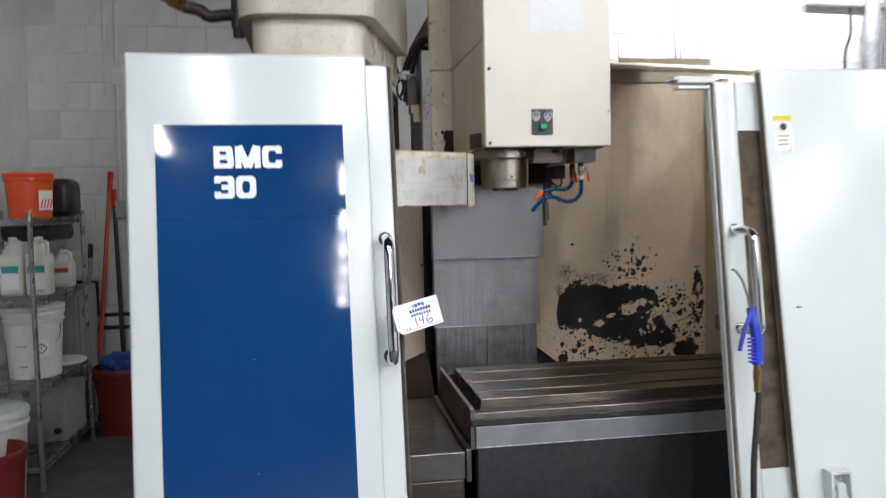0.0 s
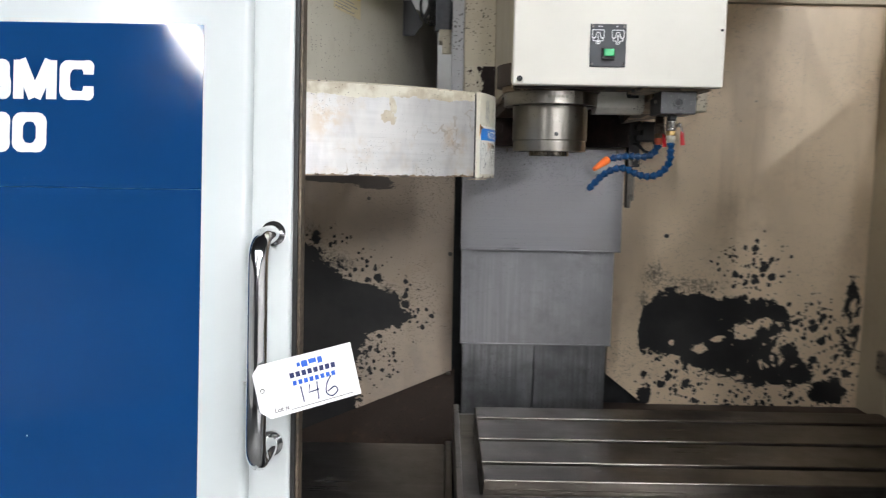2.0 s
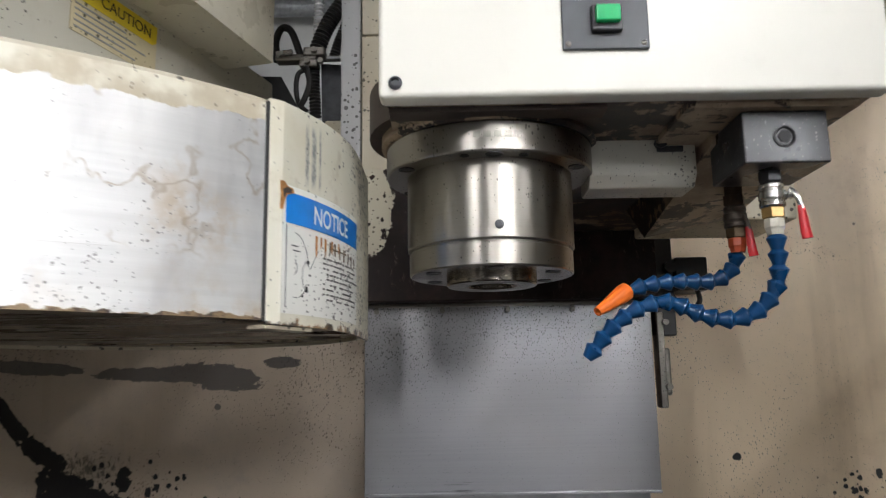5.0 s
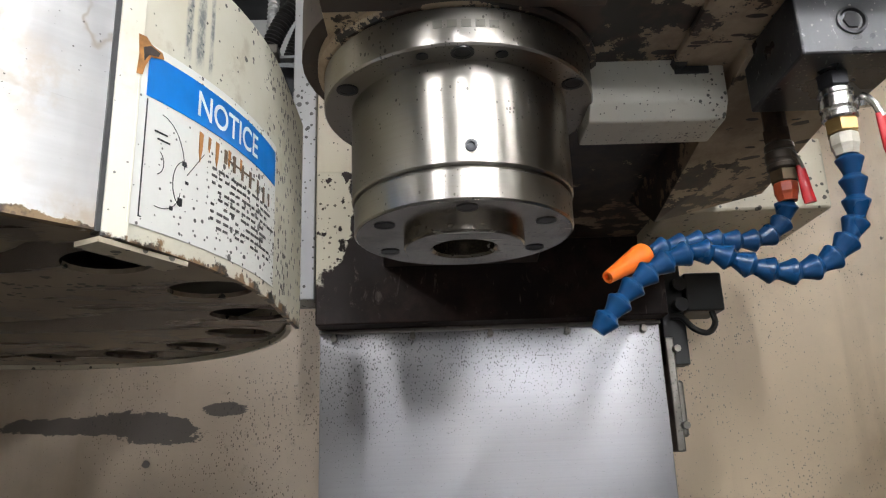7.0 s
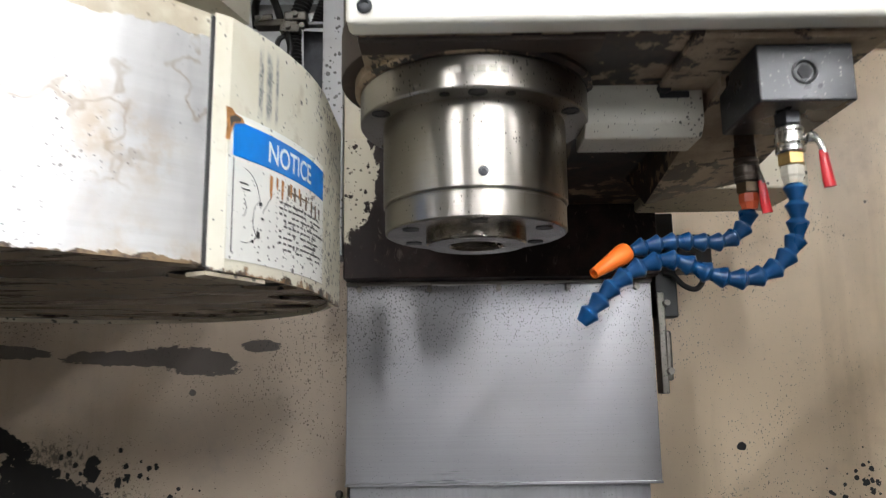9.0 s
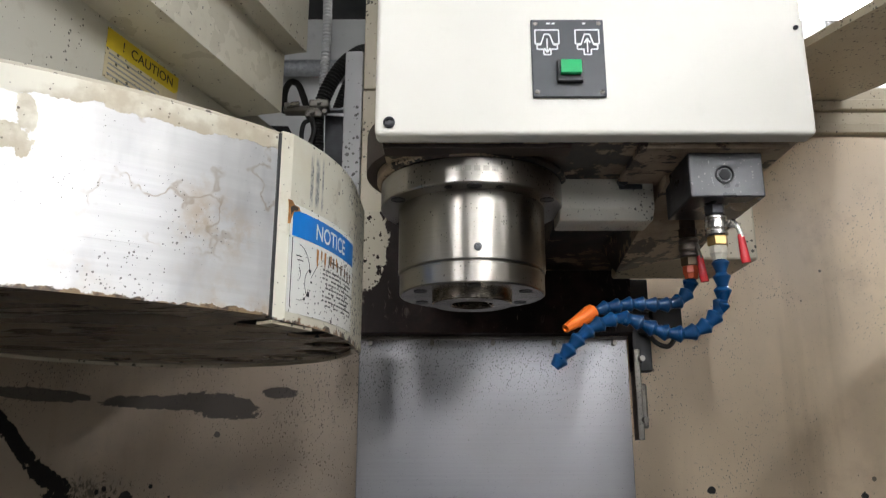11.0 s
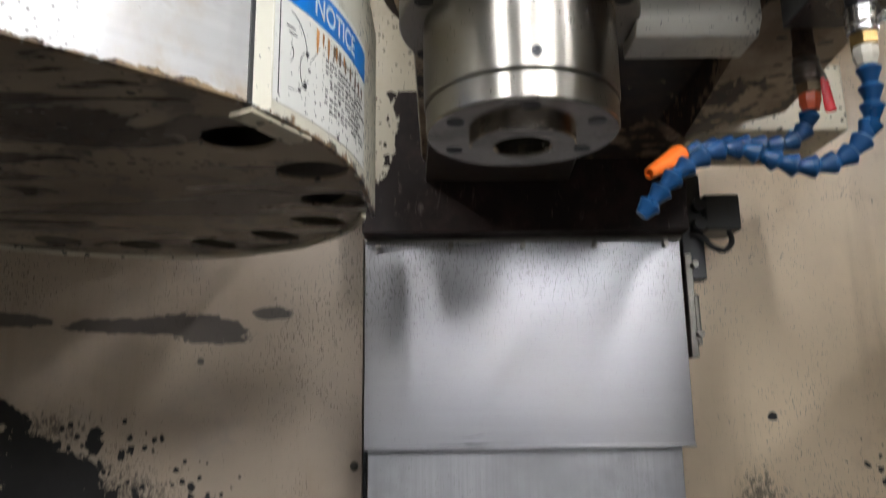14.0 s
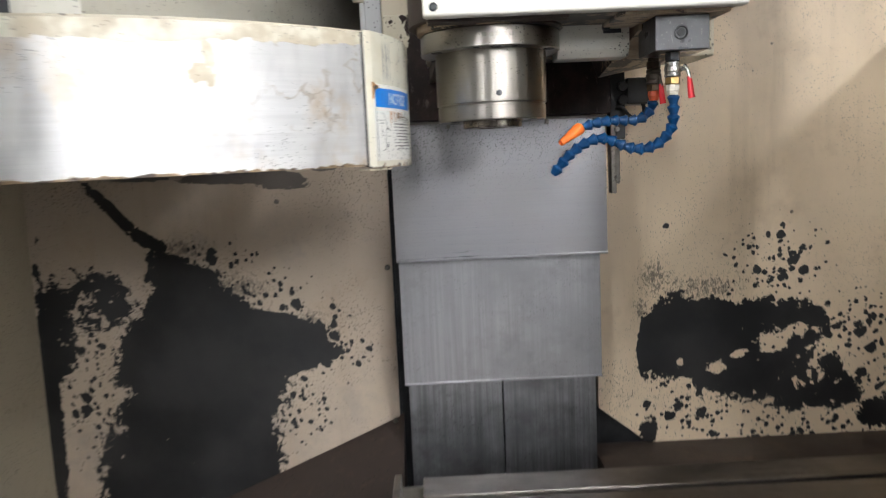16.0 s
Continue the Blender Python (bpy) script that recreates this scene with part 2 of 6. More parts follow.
manifold_black = oily_black()
block_dark = plain("block_dark", (0.035, 0.036, 0.04), 0.38, 0.4, 70, 0.4)
black_plastic = plain("black_plastic", (0.014, 0.014, 0.015), 0.4, 0, 60, 0.2)
switch_panel = plain("switch_panel", (0.03, 0.033, 0.038), 0.45, 0, 60, 0.15)
green_button = plain("green_button", (0.012, 0.42, 0.13), 0.25, 0, 40, 0.1)
hose_blue = plain("hose_blue", (0.004, 0.048, 0.140), 0.30, 0, 60, 0.15)
nozzle_orange = plain("nozzle_orange", (0.85, 0.17, 0.02), 0.4, 0, 60, 0.08)
fit_orange = plain("fit_orange", (0.52, 0.085, 0.03), 0.4, 0, 60, 0.1)
lever_red = plain("lever_red", (0.55, 0.015, 0.02), 0.3, 0, 60, 0.1)
brass = plain("brass", (0.40, 0.27, 0.11), 0.33, 1.0, 60, 0.2)
nickel = plain("nickel", (0.62, 0.60, 0.56), 0.22, 1.0, 60, 0.15)
rusty = plain("rusty", (0.065, 0.04, 0.026), 0.6, 0.4, 90, 0.5)
tag_card = plain("tag_card", (0.86, 0.86, 0.86), 0.6, 0, 60, 0.03)
ink_black = plain("ink_black", (0.015, 0.015, 0.017), 0.6, 0, 60, 0.1)
ink_navy = plain("ink_navy", (0.01, 0.02, 0.10), 0.6, 0, 60, 0.1)
ink_blue = plain("ink_blue", (0.02, 0.12, 0.60), 0.6, 0, 60, 0.1)
label_blue = plain("label_blue", (0.004, 0.19, 0.62), 0.35, 0, 60, 0.1)
label_yellow = plain("label_yellow", (0.78, 0.60, 0.03), 0.4, 0, 30, 0.15)
label_cream = paint("label_cream", (0.66, 0.58, 0.38), 0.45, 0.6, 0.3)
label_white = paint("label_white", (0.80, 0.79, 0.74), 0.4, 0.7, 0.1, speck_scale=170)
gun_blue = plain("gun_blue", (0.012, 0.035, 0.42), 0.35, 0, 60, 0.15)
smoked = plain("smoked", (0.085, 0.066, 0.05), 0.07, 0.0, 20, 0.5, 0.01)


def flaking_paint():
    """Old cream paint stained brown, flaking off an oily dark casting."""
    m = Nodes("flaking")
    n = m.math("MULTIPLY_ADD", m.noise(34, 6, 0.72), 0.55, m.math("MULTIPLY", m.noise(6, 4, 0.6), 0.6))
    gone = m.step(n, 0.560, 0.578)
    film = m.step(m.noise(9, 6, 0.7), 0.40, 0.66)
    col = m.mix(m.math("MULTIPLY", film, 0.75), (0.46, 0.36, 0.25), (0.17, 0.105, 0.065))
    chip = m.dots(1.0, m.step(m.noise(8, 3), 0.40, 0.60, 0.15, 0.62), 0.9, m.scaled(46, 130, 90))
    gone = m.math("MAXIMUM", gone, chip)
    dark = m.mix(m.step(m.noise(50, 4), 0.4, 0.65), (0.016, 0.012, 0.010), (0.055, 0.032, 0.022))
    m.bump(gone, -0.5, 0.0008)
    return m.done(m.mix(gone, col, dark), m.math("MULTIPLY_ADD", gone, -0.12, 0.5))


flaking = flaking_paint()


def cover_paint():
    """Cream sheet with splashed black specks, greasy film and a rusty lower edge."""
    m = Nodes("cover_paint")
    x, y, z = m.axes()
    col = m.mix(m.step(m.noise(7, 5, 0.6), 0.4, 0.7), (0.68, 0.65, 0.54), (0.58, 0.52, 0.38))
    col = m.mix(m.math("MULTIPLY", m.step(m.noise(34, 5, 0.7), 0.56, 0.72), 0.35), col, (0.33, 0.25, 0.15))
    many = m.step(m.math("MULTIPLY_ADD", m.noise(9, 3), 0.12, y), -0.04, 0.17, 0.16, 0.52)
    col = m.mix(m.math("MULTIPLY", m.dots(210, many, 0.8), 0.9), col, (0.028, 0.024, 0.022))
    col = m.mix(m.math("MULTIPLY", m.dots(95, m.math("MULTIPLY", many, 0.62), 0.8), 0.9), col, (0.028, 0.024, 0.022))
    ragged = m.math("ADD", z, m.math("MULTIPLY_ADD", m.noise(60, 5, 0.7), 0.03, -0.015))
    wisp = m.noise(1.0, 5, 0.7, m.scaled(160, 160, 90))
    for at, wide in ((-0.0265, 0.0022), (-0.0180, 0.0030), (-0.0095, 0.0016)):
        across = m.step(m.math("ABSOLUTE", m.math("SUBTRACT", y, at)), wide * 1.4, wide * 0.5)
        along = m.math("MULTIPLY", m.step(z, 1.503, 1.516), m.step(z, 1.562, 1.548))
        rub = m.math("MULTIPLY", m.math("MULTIPLY", across, along), m.step(wisp, 0.40, 0.60, 0.25, 1.0))
        col = m.mix(m.math("MULTIPLY", rub, 0.85), col, (0.10, 0.12, 0.14))
    rust = m.step(ragged, 1.4045, 1.4020)
    col = m.mix(rust, col, m.mix(m.step(m.noise(80, 4), 0.45, 0.6), (0.25, 0.15, 0.07), (0.03, 0.025, 0.022)))
    m.bump(m.noise(240, 2), 0.06, 0.0008)
    return m.done(col, m.step(m.noise(9, 4), 0.3, 0.7, 0.28, 0.42))


cover_cream = cover_paint()


def chipped_panel():
    """White panel paint with dark knocks along the edge by the door handle."""
    m = Nodes("chipped_panel")
    x, _, z = m.axes()
    near = m.blobs(x, z, [(0.572, 1.185, 0.022, 0.05), (0.572, 0.98, 0.010, 0.07), (0.572, 1.05, 0.012, 0.03), (0.640, 1.10, 0.03, 0.006)])
    knock = m.step(m.math("ADD", near, m.math("MULTIPLY_ADD", m.noise(1.0, 5, 0.7, m.scaled(150, 150, 90)), 4.4, -2.9)), 0.0, 0.1)
    col = m.mix(m.step(m.noise(3.0, 4), 0.3, 0.7), (0.69, 0.73, 0.735), (0.71, 0.75, 0.745))
    col = m.mix(m.math("MULTIPLY", m.dots(30, m.step(m.noise(2, 2), 0.5, 0.7, 0.0, 0.09)), 0.5), col, (0.25, 0.25, 0.25))
    m.bump(m.noise(240, 2), 0.06, 0.0008)
    return m.done(m.mix(knock, col, (0.035, 0.03, 0.028)), 0.2)


panel_white = chipped_panel()


def wall_material(name, color, shape, rows, holes, lace, streaks, spots, hair, dirt):
    """Cream machine enclosure paint, lost down to the dark primer in large ragged patches."""
    m = Nodes(name)
    x, _, z = m.axes()
    col = m.mix(m.step(m.noise(2.2, 5), 0.3, 0.72), color, tone(color, 0.84))
    col = m.mix(m.math("MULTIPLY", m.step(m.noise(1.0, 6, 0.6, m.scaled(14, 14, 1.2)), 0.52, 0.75), 0.26), col, (0.36, 0.25, 0.13))
    col = m.mix(m.math("MULTIPLY", m.step(m.noise(7, 6, 0.7), 0.52, 0.75), 0.30), col, (0.40, 0.26, 0.15))
    rag = m.math("ADD", m.math("MULTIPLY_ADD", m.noise(30, 5, 0.65), 0.11, -0.055), m.math("MULTIPLY_ADD", m.noise(110, 4, 0.6), 0.055, -0.0275))
    jag = m.math("MULTIPLY", rag, 15.0)
    bare = m.step(m.math("ADD", shape(m, x, z), rag), 0.0, 0.003)
    bare = m.math("MAXIMUM", bare, m.step(m.math("ADD", m.blobs(x, z, rows), jag), 0.0, 0.05))
    if holes:
        bare = m.math("MULTIPLY", bare, m.step(m.math("ADD", m.blobs(x, z, holes), m.math("MULTIPLY", rag, 20.0)), 0.05, 0.0))
    torn = m.math("MULTIPLY_ADD", m.step(m.blobs(x, z, lace), -0.1, 0.9), 0.23, m.noise(30, 5, 0.62, None, 0.5))
    bare = m.math("MULTIPLY", bare, m.step(torn, 0.735, 0.725))
    near = m.step(m.blobs(x, z, spots), -0.25, 0.75)
    bare = m.math("MAXIMUM", bare, m.dots(36, m.math("MULTIPLY", near, 0.72), 0.8))
    bare = m.math("MAXIMUM", bare, m.dots(80, m.math("MULTIPLY", near, 0.72), 0.7))
    tuft = m.math("ADD", m.noise(1.0, 6, 0.75, m.scaled(150, 150, 90), 0.8), m.math("MULTIPLY", m.step(m.blobs(x, z, hair), -0.5, 1.2), 0.25))
    tuft = m.step(tuft, 0.66, 0.76)
    fray = m.math("MULTIPLY_ADD", m.noise(1.0, 6, 0.7, m.scaled(45, 45, 95)), 1.3, -0.68)
    streak = m.step(m.math("ADD", m.blobs(x, z, streaks), m.math("ADD", m.math("MULTIPLY", rag, 3.0), fray)), 0.0, 0.05)
    film = m.math("MULTIPLY", m.step(m.noise(3.1, 5, 0.6), 0.42, 0.68), m.step(m.noise(24, 6, 0.7), 0.34, 0.66))
    col = m.mix(m.math("MULTIPLY", film, 0.6 * dirt), col, (0.36, 0.315, 0.285))
    rub = m.math("MULTIPLY", m.step(m.noise(60, 5, 0.75), 0.54, 0.70), m.step(m.noise(5, 3), 0.40, 0.66))
    col = m.mix(m.math("MULTIPLY", rub, 0.5 * dirt), col, (0.22, 0.17, 0.13))
    few = m.step(m.noise(5, 3), 0.38, 0.60, 0.16, 0.44)
    col = m.mix(m.math("MULTIPLY", m.dots(1.0, few, 0.9, m.scaled(330, 330, 230)), 0.75), col, (0.06, 0.045, 0.038))
    dash = m.dots(1.0, m.math("MULTIPLY", few, 0.7), 0.9, m.scaled(190, 190, 90))
    col = m.mix(m.math("MULTIPLY", dash, 0.65), col, (0.08, 0.06, 0.045))
    chip = m.dots(42, m.step(m.noise(4, 2), 0.52, 0.66, 0.0, 0.22), 0.9)
    col = m.mix(m.math("MULTIPLY", chip, 0.8), col, (0.05, 0.042, 0.038))
    col = m.mix(m.math("MULTIPLY", tuft, 0.75), col, (0.045, 0.04, 0.037))
    col = m.mix(m.math("MULTIPLY", streak, 0.85), col, (0.082, 0.075, 0.076))
    primer = m.mix(m.step(m.noise(6, 5), 0.35, 0.7), (0.010, 0.010, 0.011), (0.032, 0.030, 0.030))
    col = m.mix(bare, col, primer)
    rough = m.math("MULTIPLY_ADD", bare, 0.12, m.step(m.noise(6, 4), 0.3, 0.7, 0.34, 0.5))
    m.bump(m.math("MULTIPLY", m.math("MAXIMUM", bare, streak), -1.0), 0.5, 0.0008)
    return m.done(col, rough)


def left_shape(m, x, z):
    east = m.curve(z, [(0.55, -0.53), (0.67, -0.536), (0.775, -0.526), (0.86, -0.515), (0.895, -0.50), (0.922, -0.42), (0.948, -0.366), (0.975, -0.388), (1.017, -0.42), (1.05, -0.497), (1.07, -0.595), (1.165, -0.665), (1.185, -0.72), (1.235, -0.80), (1.28, -0.88)])
    west = m.curve(z, [(0.55, -1.0), (0.80, -0.97), (0.868, -0.90), (0.908, -0.934), (1.0, -0.918), (1.09, -0.835), (1.23, -0.815), (1.28, -0.80)])
    return m.math("MULTIPLY", m.math("MINIMUM", m.math("SUBTRACT", east, x), m.math("SUBTRACT", x, west)), 0.8)


def right_shape(m, x, z):
    top = m.curve(x, [(0.31, 0.80), (0.335, 0.93), (0.350, 1.0), (0.38, 1.035), (0.415, 1.058), (0.508, 1.048), (0.645, 1.042), (0.752, 1.028), (0.80, 1.0), (0.83, 0.90), (0.89, 0.80), (0.93, 0.70)])
    low = m.curve(x, [(0.31, 1.0), (0.335, 0.92), (0.348, 0.85), (0.44, 0.838), (0.52, 0.815), (0.60, 0.775), (0.675, 0.754), (0.83, 0.741), (0.89, 0.775), (0.93, 0.85)])
    return m.math("MINIMUM", m.math("SUBTRACT", top, z), m.math("SUBTRACT", z, low))


# base cream darker than the right wall's: its shade is put into the colour
left_wall_shaded = wall_material(
    "left_wall_shaded", (0.62, 0.505, 0.39), left_shape,
    [(-0.955, 1.10, 0.085, 0.075), (-0.90, 1.32, 0.085, 0.015, -48), (-0.825, 1.245, 0.05, 0.018, -30), (-1.085, 0.85, 0.022, 0.34), (-1.05, 1.03, 0.04, 0.13), (-0.45, 0.668, 0.10, 0.022, 22)], [],
    [(-0.97, 1.02, 0.12, 0.20), (-0.53, 0.76, 0.05, 0.14), (-0.95, 0.80, 0.08, 0.12)],
    [(-0.865, 1.396, 0.115, 0.013, -4), (-0.60, 1.380, 0.155, 0.014, -1), (-0.51, 1.374, 0.085, 0.024, -8), (-0.394, 1.398, 0.036, 0.011), (-0.509, 1.321, 0.007, 0.006)],
    [(-0.55, 1.08, 0.16, 0.11), (-0.40, 0.98, 0.13, 0.12), (-0.47, 0.80, 0.08, 0.13), (-0.66, 1.18, 0.14, 0.07), (-1.0, 0.95, 0.10, 0.30)],
    [(-0.60, 1.12, 0.12, 0.06), (-0.45, 1.03, 0.08, 0.05), (-0.74, 1.22, 0.10, 0.04)], 1.0)
# lighter base cream: the stronger light on this side is in the colour
right_wall_lit = wall_material(
    "right_wall_lit", (0.84, 0.67, 0.475), right_shape,
    [(1.00, 0.97, 0.030, 0.13), (0.365, 0.715, 0.022, 0.035), (0.945, 0.735, 0.055, 0.045), (0.413, 1.221, 0.007, 0.006)],
    [(0.535, 0.869, 0.026, 0.016), (0.591, 0.902, 0.022, 0.010, 25), (0.675, 0.925, 0.042, 0.024), (0.835, 0.915, 0.055, 0.028), (0.445, 0.885, 0.010, 0.010)],
    [(0.80, 0.85, 0.22, 0.12), (0.62, 0.78, 0.16, 0.05), (0.74, 0.95, 0.12, 0.05), (1.0, 0.95, 0.06, 0.2)],
    [(0.30, 0.70, 0.02, 0.03)],
    [(0.68, 1.12, 0.17, 0.13), (0.86, 0.94, 0.17, 0.15), (0.48, 0.77, 0.19, 0.09), (0.72, 0.70, 0.35, 0.06), (0.95, 0.80, 0.14, 0.16), (0.70, 0.92, 0.10, 0.06)],
    [(0.385, 1.10, 0.06, 0.075), (0.50, 1.07, 0.17, 0.05), (0.35, 1.02, 0.03, 0.06)], 0.15)


def alu_band_paint():
    """Dull bare aluminium with a chipped rim of old cream paint along its upper edge, smudges and drips."""
    m = Nodes("alu_band")
    x, y, z = m.axes()
    fine = m.math("ADD", m.math("MULTIPLY_ADD", m.noise(11, 3, 0.5), 0.030, -0.015), m.math("MULTIPLY_ADD", m.noise(80, 4, 0.6), 0.012, -0.006))
    z2 = m.math("ADD", z, fine)
    up = m.step(z2, 1.5425, 1.5432)
    low = m.step(m.math("ADD", z, m.math("MULTIPLY_ADD", m.noise(60, 5, 0.65), 0.016, -0.008)), 1.4070, 1.4058)
    patch = m.step(m.math("ADD", m.blobs(x, z, [(-0.376, 1.507, 0.013, 0.011), (-0.368, 1.526, 0.006, 0.016, 12)]), m.math("MULTIPLY_ADD", m.noise(75, 5, 0.65), 2.4, -1.2)), 0.0, 0.05)
    paintmask = m.math("MAXIMUM", m.math("MAXIMUM", up, low), patch)
    streak = m.noise(1.0, 5, 0.6, m.scaled(4, 4, 130))
    cloud = m.noise(9, 5, 0.6)
    alu = m.mix(m.step(streak, 0.3, 0.7), (0.68, 0.67, 0.66), (0.78, 0.77, 0.76))
    alu = m.mix(m.math("MULTIPLY", m.step(m.noise(1, 4, 0.55, m.scaled(16, 16, 5)), 0.46, 0.60), 0.35), alu, (0.36, 0.345, 0.35))
    # milky residue with soft outlines, brown tide marks and scratches
    milk = m.math("MULTIPLY", m.step(m.noise(1.0, 4, 0.5, m.scaled(13, 13, 9), 0.6), 0.45, 0.57), 0.5)
    bare = m.step(x, -0.37, -0.30)
    milk = m.math("MULTIPLY", milk, m.math("MULTIPLY_ADD", bare, -0.5, 1.0))
    tide = m.math("MULTIPLY", m.step(m.noise(5.5, 5, 0.6), 0.46, 0.66), m.step(m.noise(31, 5, 0.7), 0.40, 0.62))
    ring = m.math("ABSOLUTE", m.math("SUBTRACT", m.noise(13, 4, 0.55), 0.55))
    drip = m.math("MULTIPLY", m.step(ring, 0.016, 0.0), m.step(m.noise(6, 2), 0.46, 0.58))
    drip = m.math("MULTIPLY", drip, m.step(m.noise(40, 3), 0.40, 0.56))
    scratch = m.step(m.noise(1.0, 3, 0.5, m.scaled(9, 9, 420)), 0.70, 0.74)
    alu = m.mix(milk, alu, (0.80, 0.78, 0.75))
    alu = m.mix(m.math("MULTIPLY", tide, 0.9), alu, (0.56, 0.44, 0.31))
    alu = m.mix(m.math("MULTIPLY", drip, 0.62), alu, (0.36, 0.27, 0.17))
    alu = m.mix(m.math("MULTIPLY", scratch, 0.4), alu, (0.40, 0.37, 0.35))
    speck = m.dots(380, m.step(m.noise(9, 2), 0.45, 0.65, 0.08, 0.40), 0.9)
    alu = m.mix(m.math("MULTIPLY", speck, 0.8), alu, (0.06, 0.05, 0.045))
    old = m.mix(m.step(m.noise(30, 5), 0.4, 0.65), (0.76, 0.72, 0.60), (0.54, 0.47, 0.35))
    old = m.mix(low, old, m.mix(m.step(m.noise(55, 5, 0.7), 0.44, 0.58), (0.26, 0.18, 0.10), (0.06, 0.04, 0.03)))
    old = m.mix(m.math("MULTIPLY", m.dots(190, 0.26, 0.6), 0.7), old, (0.10, 0.07, 0.05))
    col = m.mix(paintmask, alu, old)
    dull = m.math("MAXIMUM", paintmask, m.math("MAXIMUM", m.math("MULTIPLY", milk, 0.7), m.math("MAXIMUM", m.math("MULTIPLY", tide, 0.5), speck)))
    m.bump(m.math("ADD", paintmask, m.math("MULTIPLY", streak, 0.05)), 0.4, 0.0007)
    # rolled lengthwise: mirrored shapes are drawn out upright
    up_axis = m.tree.nodes.new("ShaderNodeCombineXYZ")
    up_axis.inputs[2].default_value = 1.0
    m.link(up_axis.outputs[0], m.bsdf.inputs["Tangent"])
    m.bsdf.inputs["Anisotropic"].default_value = 0.8
    return m.done(col, m.math("MULTIPLY_ADD", dull, 0.12, m.step(cloud, 0.3, 0.7, 0.33, 0.43)), m.math("SUBTRACT", m.math("MULTIPLY_ADD", bare, 0.12, 0.40), m.math("MULTIPLY", dull, 0.4)))


alu_band = alu_band_paint()


def concrete(name, color, scale=1.0):
    m = Nodes(name)
    col = m.mix(m.step(m.noise(1.3 * scale, 6), 0.3, 0.7), tone(color, 0.8), tone(color, 1.15))
    col = m.mix(m.math("MULTIPLY", m.step(m.noise(7 * scale, 6, 0.7), 0.55, 0.75), 0.4), col, tone(color, 0.62))
    m.bump(m.noise(60, 5), 0.25, 0.002)
    return m.done(col, m.step(m.noise(4, 4), 0.3, 0.7, 0.45, 0.7))


floor_grey = concrete("floor_grey", (0.088, 0.088, 0.086))
hall_grey = concrete("hall_grey", (0.26, 0.265, 0.27))
block_white = concrete("block_white", (0.66, 0.66, 0.645))
joint_grey = concrete("joint_grey", (0.57, 0.57, 0.555))
ceiling_black = concrete("ceiling_black", (0.02, 0.02, 0.022))


def glow(name, color, strength):
    m = bpy.data.materials.new(name)
    m.use_nodes = True
    b = m.node_tree.nodes["Principled BSDF"]
    b.inputs["Emission Color"].default_value = (*color, 1)
    b.inputs["Emission Strength"].default_value = strength
    return m


tube_glow = glow("tube_glow", (0.96, 0.97, 1.0), LAMP)


# ---- building helpers ----
def thing(name, at, label, category, group="", kind=""):
    ob = new(name)
    ob.empty_display_size = 0.1
    ob.location = at
    return tagged(ob, label, category, group, kind)


def part(name, bm, material, parent=None, label="", smooth=False):
    """Links a bmesh, built in world places, as one mesh object under a thing or a part."""
    me = bpy.data.meshes.new(name)
    bm.normal_update()
    bm.to_mesh(me)
    bm.free()
    me.materials.append(material)
    if smooth:
        for p in me.polygons:
            p.use_smooth = True
        me.set_sharp_from_angle(angle=radians(35))
    ob = new(name, me)
    if parent is not None:
        ob.parent = parent
        if parent.type == "EMPTY":
            ob.matrix_parent_inverse = Matrix.Translation(-Vector(parent.location))
    return tagged(ob, label) if label else ob


def box(x0, x1, y0, y1, z0, z1, bevel=0.002, segments=2, bm=None):
    bm = bm or bmesh.new()
    r = bmesh.ops.create_cube(bm, size=1)
    bmesh.ops.transform(bm, matrix=Matrix.Translation(((x0 + x1) / 2, (y0 + y1) / 2, (z0 + z1) / 2)) @ Matrix.Diagonal((x1 - x0, y1 - y0, z1 - z0, 1)), verts=r["verts"])
    if bevel:
        edges = list({e for v in r["verts"] for e in v.link_edges})
        bmesh.ops.bevel(bm, geom=edges, offset=bevel, segments=segments, affect="EDGES", profile=0.5)
    return bm


def moved(bm, m):
    bmesh.ops.transform(bm, matrix=m, verts=bm.verts)
    return bm


def joined(*parts_):
    """Several bmeshes as one."""
    out = bmesh.new()
    for b in parts_:
        me = bpy.data.meshes.new("join")
        b.to_mesh(me)
        out.from_mesh(me)
        b.free()
        bpy.data.meshes.remove(me)
    return out


def lathe(profile, at=(0, 0, 0), turn=None, segs=48):
    """Rows (radius, height) turned about the z axis, then turned and set at a place."""
    bm = bmesh.new()
    rings = []
    for r, z in profile:
        if r < 1e-6:
            rings.append([bm.verts.new((0, 0, z))])
        else:
            rings.append([bm.verts.new((r * math.cos(2 * math.pi * i / segs), r * math.sin(2 * math.pi * i / segs), z)) for i in range(segs)])
    for a, b in zip(rings, rings[1:]):
        for i in range(segs):
            j = (i + 1) % segs
            if len(a) == 1 and len(b) > 1:
                bm.faces.new((a[0], b[j], b[i]))
            elif len(b) == 1 and len(a) > 1:
                bm.faces.new((a[i], a[j], b[0]))
            elif len(a) > 1:
                bm.faces.new((a[i], a[j], b[j], b[i]))
    bmesh.ops.recalc_face_normals(bm, faces=bm.faces)
    return moved(bm, Matrix.Translation(at) @ (turn or Matrix.Identity(4)))


